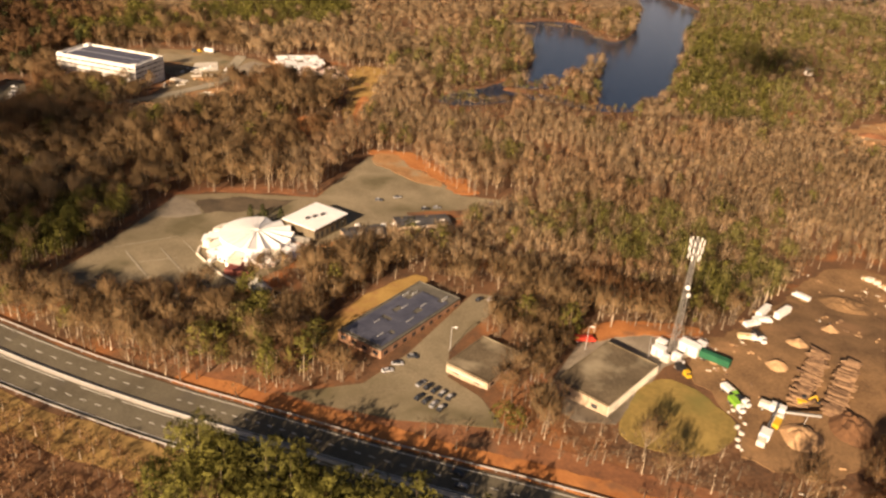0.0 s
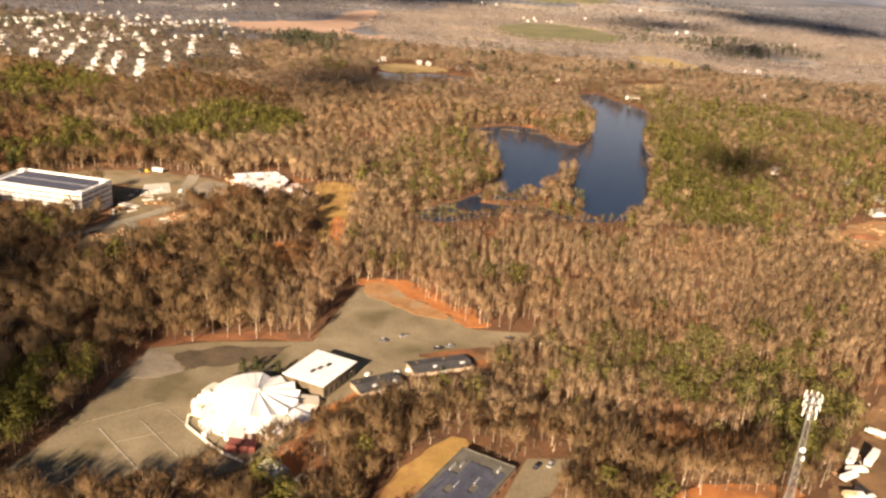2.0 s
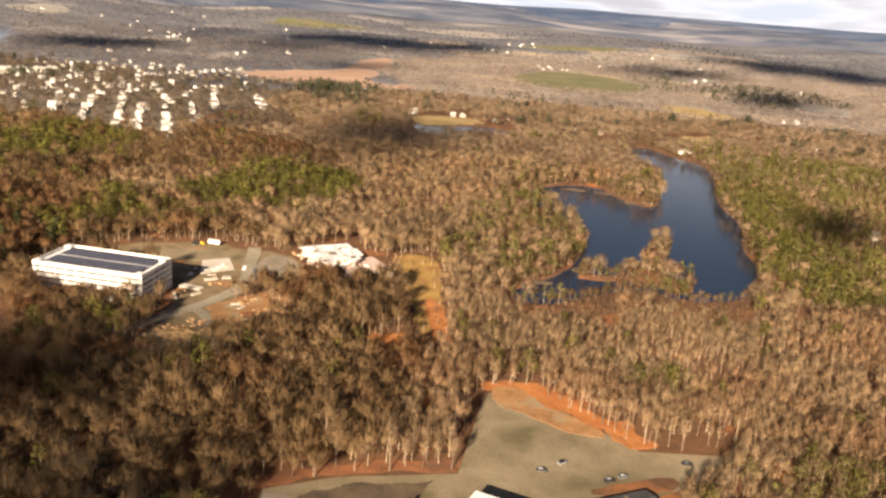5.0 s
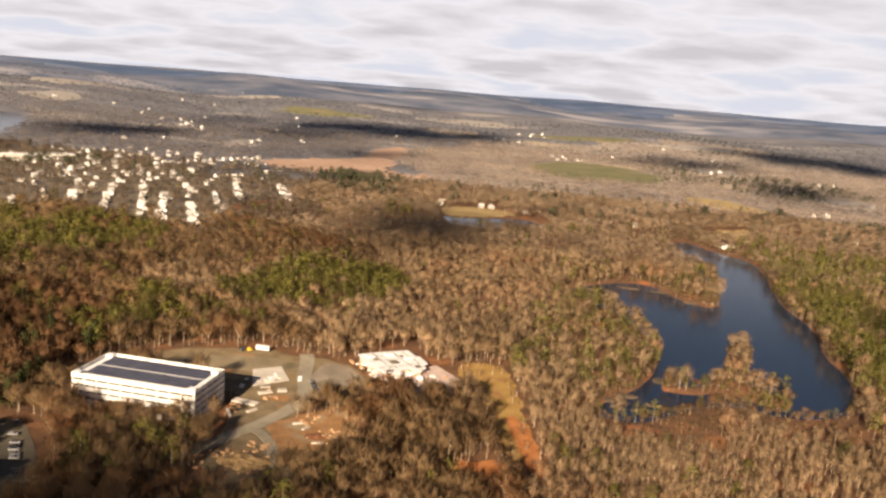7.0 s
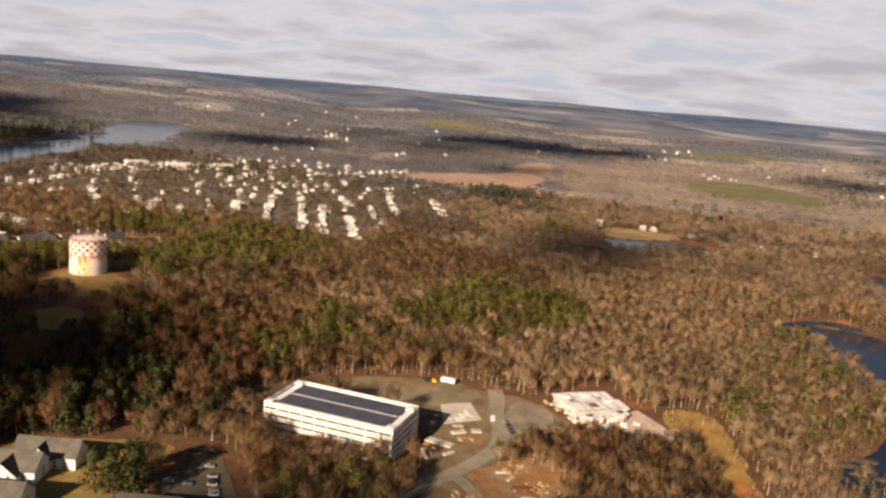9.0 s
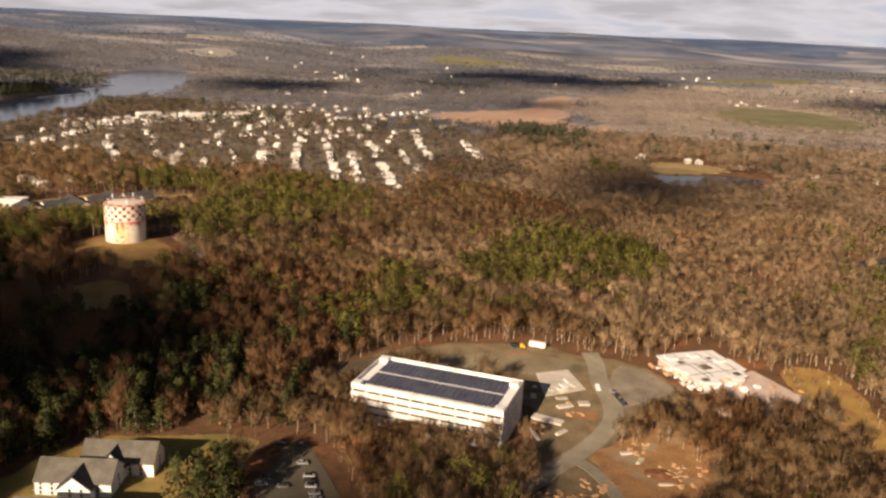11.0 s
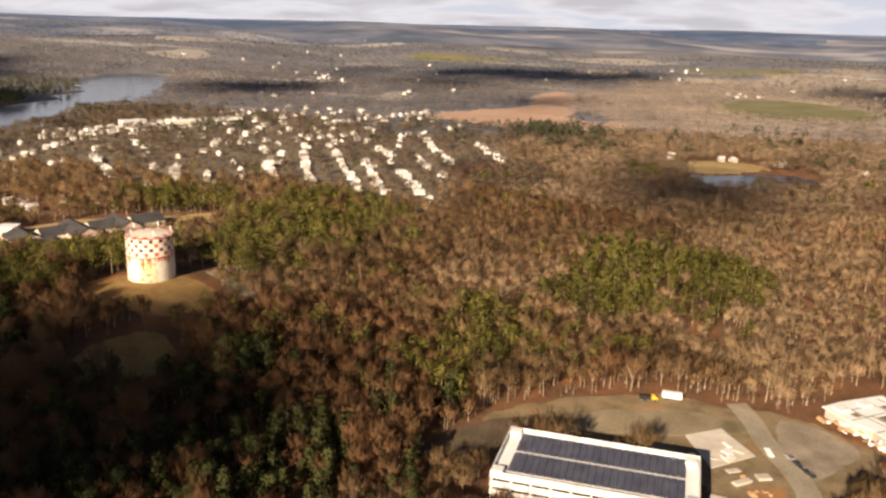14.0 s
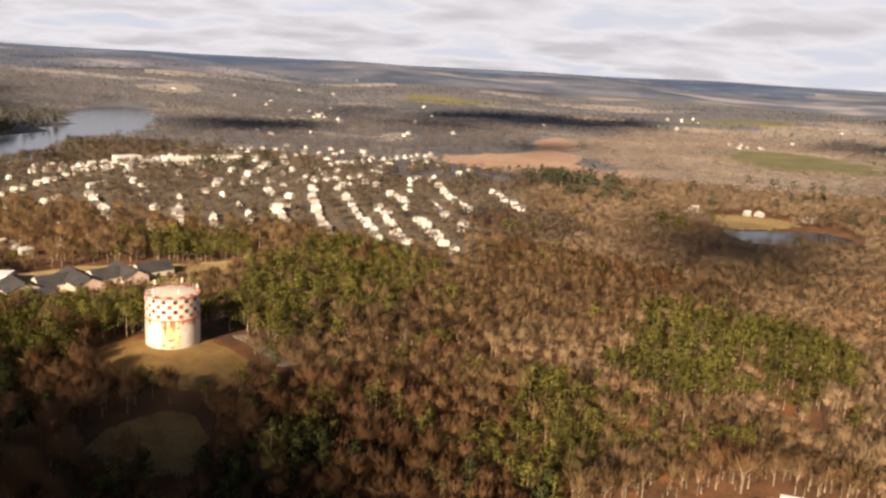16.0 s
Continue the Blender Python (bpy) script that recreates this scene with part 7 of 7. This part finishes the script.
# ---- apartment houses ----
def apartments(x, y, rz, L, W, wings, label):
    t = thing("apartment_house", pose(x, y, at(x, y) - 0.2, 0, 0, rz), label, "apartment house", "apartment houses")
    H, ridge = 4.4, 8.4
    part("wall", house_walls(-L / 2, -W / 2, L / 2, W / 2, H, ridge), WHITE, t, "white clapboard walls")
    part("roof", gable(-L / 2, -W / 2, L / 2, W / 2, H, ridge, 0.3), SHINGLE, t, "grey shingle roof")
    for cx, half, out in wings:
        part("gable_wing", house_walls(cx - half, -W / 2 - out, cx + half, 0, H - 0.4, ridge - 0.7, "y"), WHITE, t, "white projecting gable")
        # darker shingles here carry the shade of the cross slopes
        part("wing_roof", gable(cx - half, -W / 2 - out, cx + half, 0, H - 0.4, ridge - 0.7, 0.3, "y"), SLATE, t, "shingle cross roof, its shade put into a dark colour")
    win = None
    for s in (1, -1):
        for lv in range(3):
            for i in range(int(L / 3.0)):
                xx = -L / 2 + 1.5 + i * 3.0
                yy = s * (W / 2 + 0.02)
                if s < 0:
                    for cx, half, out in wings:
                        yy = -W / 2 - out - 0.02 if abs(xx - cx) < half - 0.6 else yy
                m = pose(xx, yy, 0.6 + lv * 1.35)
                if win is None:
                    win = part("window", box(-0.35, -0.05, 0, 0.35, 0.05, 0.9), GLASS, t)
                    win.matrix_basis = m
                else:
                    shared("window", win.data, t, m)
    for s in (1, -1):
        for lv in range(3):
            shared("window", win.data, t, pose(s * (L / 2 + 0.02), 0.5, 0.6 + lv * 1.35, 0, 0, 90))


apartments(-375, 336.5, 17, 20, 9.6, ((-1, 3.6, 1.5),), "white three-storey apartment house with a dark cross gable")
apartments(-379, 324, 17, 20, 10.5, ((1.5, 4.4, 3.0),), "white three-storey apartment house with a broad dark cross gable")
apartments(-370, 306.5, 17, 22, 11, ((-2, 2.4, 0.8),), "white apartment house with a small central gable")
apartments(-325, 319.5, 17, 18, 11, ((1, 4.2, 3.0),), "white apartment house beside a shaded car park")

# ---- school and large roofs in the village ----
sc_ = thing("school", pose(-598, 592, -0.2, 0, 0, 58), "low brick school with dark pitched roofs and pale gable ends", "school")
for i, (x0, y0, x1, y1, h, mat, along) in enumerate(((-40, -10, -24, 10, 4.0, SLATE, "y"), (-24, -5, -8, 9, 3.6, DARKROOF, "x"), (-12, -18, 2, 10, 4.6, SLATE, "y"), (2, -7, 16, 9, 3.6, DARKROOF, "x"), (14, -14, 26, 10, 4.2, SLATE, "y"), (26, -6, 44, 8, 3.6, DARKROOF, "x"), (-36, -24, -22, -14, 3.4, DARKROOF, "x"))):
    wing = part("wing", house_walls(x0, y0, x1, y1, h, h + 3.4, along), PINKISH if i % 2 == 0 else CREAM, sc_, "pale stuccoed school wing")
    part("roof", gable(x0, y0, x1, y1, h, h + 3.4, 0.3, along), mat, wing, "dark shingle roof")
    for k in range(3):
        if along == "y":
            part("window", box(x0 + 1.6 + k * (x1 - x0 - 4) / 2, y0 - 0.1, 1.0, x0 + 2.8 + k * (x1 - x0 - 4) / 2, y0 + 0.05, 2.6), GLASS, wing)
        else:
            part("window", box(x0 + 2 + k * (x1 - x0 - 6) / 2, y0 - 0.1, 1.0, x0 + 4 + k * (x1 - x0 - 6) / 2, y0 + 0.05, 2.4), GLASS, wing)
for x, y, rz, L, W, H in ((-795, 1030, 50, 44, 14, 6), (-815, 985, 50, 30, 13, 5), (-640, 575, 20, 20, 10, 5), (-850, 1010, 60, 26, 13, 5), (-770, 1075, 45, 30, 12, 5)):
    b = thing("store_building", pose(x, y, at(x, y) - 0.2, 0, 0, rz), "large white flat-roofed commercial building", "building", "village stores")
    part("wall", box(-L / 2, -W / 2, 0, L / 2, W / 2, H), CREAM, b)
    part("roof", box(-L / 2 - .2, -W / 2 - .2, H, L / 2 + .2, W / 2 + .2, H + 0.5), WHITEROOF, b)
    for k in range(5):
        part("shop_window", box(-L / 2 + 2 + k * L / 5, -W / 2 - 0.08, 0.5, -L / 2 + L / 5 + k * L / 5, -W / 2 + 0.05, 3.0), GLASS, b)


# ---- low structures in and beside the big parking lot ----
for x, y, rz, L, W in ((-81, 285.5, 33, 21, 8), (-98, 266, 40, 15, 8)):
    s_ = thing("storage_shed", pose(x, y, at(x, y) - 0.1, 0, 0, rz), "low shed with a sagging dark roof and pale walls", "shed")
    part("wall", house_walls(-L / 2, -W / 2, L / 2, W / 2, 1.9, 2.5), TANWALL, s_)
    part("roof", gable(-L / 2, -W / 2, L / 2, W / 2, 1.9, 2.5, 0.2), DARKROOF, s_)
    part("door", box(-1, -W / 2 - 0.05, 0, 1, -W / 2 + 0.03, 1.7), WHITE, s_)
    for k in range(4):
        o = part("roof_patch", box(-0.9, -0.5, 0, 0.9, 0.5, 0.15), WHITE if k % 2 else BROWNROOF, s_, "loose pale sheet on the roof")
        o.matrix_basis = pose(-L * 0.36 + k * L * 0.24, (-1) ** k * W * 0.28, 2.45, 0, 0, rng.uniform(0, 90))
for i in range(9):
    x, y = -104 + i * 4.0 + rng.normal(), 271 + i * 2.6 + rng.normal() * 2
    ob = finish("storage_crate", box(-0.8, -0.6, 0, 0.8, 0.6, 0.9), WHITE, bevel=0.06)
    ob.matrix_basis = pose(x, y, at(x, y) + 0.1, 0, 0, rng.uniform(0, 90))
    tagged(ob, "white crate standing on the parking lot", "crate", "lot clutter")


# ---- houses ----
def make_house(L, W, H, ridge, wing, label):
    t = thing("house", pose(0, 0, 0), label, "house", "village houses")
    part("wall", house_walls(-L / 2, -W / 2, L / 2, W / 2, H, ridge), SIDING, t)
    part("roof", gable(-L / 2, -W / 2, L / 2, W / 2, H, ridge, 0.25), HOUSEROOF, t)
    if wing:
        part("garage", house_walls(L / 2, -W / 2 + 1, L / 2 + 4.5, W / 2 - 1.5, 2.6, 4.2), SIDING, t)
        part("garage_roof", gable(L / 2, -W / 2 + 1, L / 2 + 4.5, W / 2 - 1.5, 2.6, 4.2, 0.2), HOUSEROOF, t)
    part("chimney", box(1.2, -0.4, ridge - 1, 2.0, 0.4, ridge + 0.9), BRICK, t)
    win = None
    for s in (-1,):
        for lv in range(2 if H > 4 else 1):
            for xx in (-L * 0.3, L * 0.3):
                m = pose(xx, s * (W / 2 + 0.02), 1.0 + lv * 2.6)
                if win is None:
                    win = part("window", box(-0.55, -0.05, 0, 0.55, 0.05, 1.3), GLASS, t)
                    win.matrix_basis = m
                else:
                    shared("window", win.data, t, m)
    return t


HOUSES = [make_house(11, 8, 5.2, 8.2, True, "white two-storey clapboard house with a pitched roof"), make_house(12, 8, 3.0, 6.0, False, "pale single-storey house with a pitched roof"),
          make_house(9.5, 8.5, 5.4, 8.6, False, "light two-storey house with a pitched roof")]
for i, (x, y, rz) in enumerate(HOUSE_SPOTS):
    m = pose(x, y, at(x, y) - 0.1, 0, 0, rz) @ Matrix.Scale(0.76, 4)
    if i < 3:
        HOUSES[i].matrix_basis = m
    else:
        copy_thing(HOUSES[rng.integers(0, 3)], pose(x, y, at(x, y) - 0.1, 0, 0, rz) @ Matrix.Scale(0.76, 4))


# ---- low marsh mounds in the cove ----
for x, y, rx, ry in ((-121, 470, 5, 3), (-113, 478, 6, 3), (-106, 462, 5, 2.5), (-100, 470, 4, 2), (-116, 462, 4, 2), (-95, 505, 3, 4), (-118, 684, 9, 3), (-98, 700, 8, 3), (-76, 698, 8, 3), (-56, 676, 7, 3), (-60, 480, 5, 2), (-44, 486, 5, 2)):
    bm = bmesh.new()
    bmesh.ops.create_icosphere(bm, subdivisions=3, radius=1, matrix=Matrix.Diagonal((rx, ry, 0.9, 1)))
    for v in bm.verts:
        n_ = noise.noise_vector((v.co.x * 0.5 + x, v.co.y * 0.5 + y, 2.0))
        v.co += Vector((n_[0] * 1.4, n_[1] * 1.2, n_[2] * 0.5))
    ob = finish("marsh_mound", bm, DARKSOIL)
    ob.matrix_basis = pose(x, y, -1.35)
    tagged(ob, "low brown marsh mound rising from pond water", "mound", "marsh mounds")

# ---- unseen fair-weather clouds south of the flight, each placed for its ground shadow ----
def cloud(sx, sy, rx, ry):
    height = 3200.0 if sy > 700 else 1400.0
    c = Vector((sx, sy, 0)) + SUN_TO * (height / SUN_TO.z)
    bm = bmesh.new()
    r_ = np.random.default_rng(int(abs(sx) + abs(sy)))
    for i in range(16):
        u = r_.normal(size=2) * 0.42
        s = r_.uniform(0.3, 0.6) * (1.15 - 0.5 * min(1, np.hypot(*u)))
        bmesh.ops.create_icosphere(bm, subdivisions=2, radius=1, matrix=Matrix.Translation((u[0] * rx, u[1] * ry, r_.uniform(0, 0.12) * rx)) @ Matrix.Diagonal((s * rx, s * ry, s * 0.3 * rx, 1)))
    for v in bm.verts:
        v.co += noise.noise_vector(v.co / (rx * 0.25)) * rx * 0.1
    ob = finish("cloud", bm, CLOUD)
    ob.location = c
    tagged(ob, "unseen white cumulus cloud placed to shade the land", "cloud", kind="structure")


# some match drifting ground shadows, others are added only to darken woods
for sx, sy, rx, ry in ((-255, 815, 74, 74), (74, 650, 26, 44), (-500, 408, 98, 70), (-440, 445, 60, 54), (-575, 450, 78, 72), (-470, 372, 76, 62), (-500, 325, 80, 60), (-418, 416, 34, 26), (-268, 318, 56, 32), (-322, 304, 22, 16), (-205, 245, 30, 40), (225, 1500, 70, 110), (-470, 1500, 60, 50), (-600, 2000, 300, 80), (60, 1880, 120, 60), (420, 2100, 200, 120), (-1180, 1180, 130, 110), (-960, 1500, 150, 100), (-720, 1780, 120, 50), (-1650, 1500, 260, 160)):
    cloud(sx, sy, rx, ry)

# bring the plan to true size
for ob in list(scene.objects):
    if ob.parent is None and ob.type in {"MESH", "EMPTY"}:
        ob.matrix_basis = Matrix.Scale(SCALE, 4) @ ob.matrix_basis
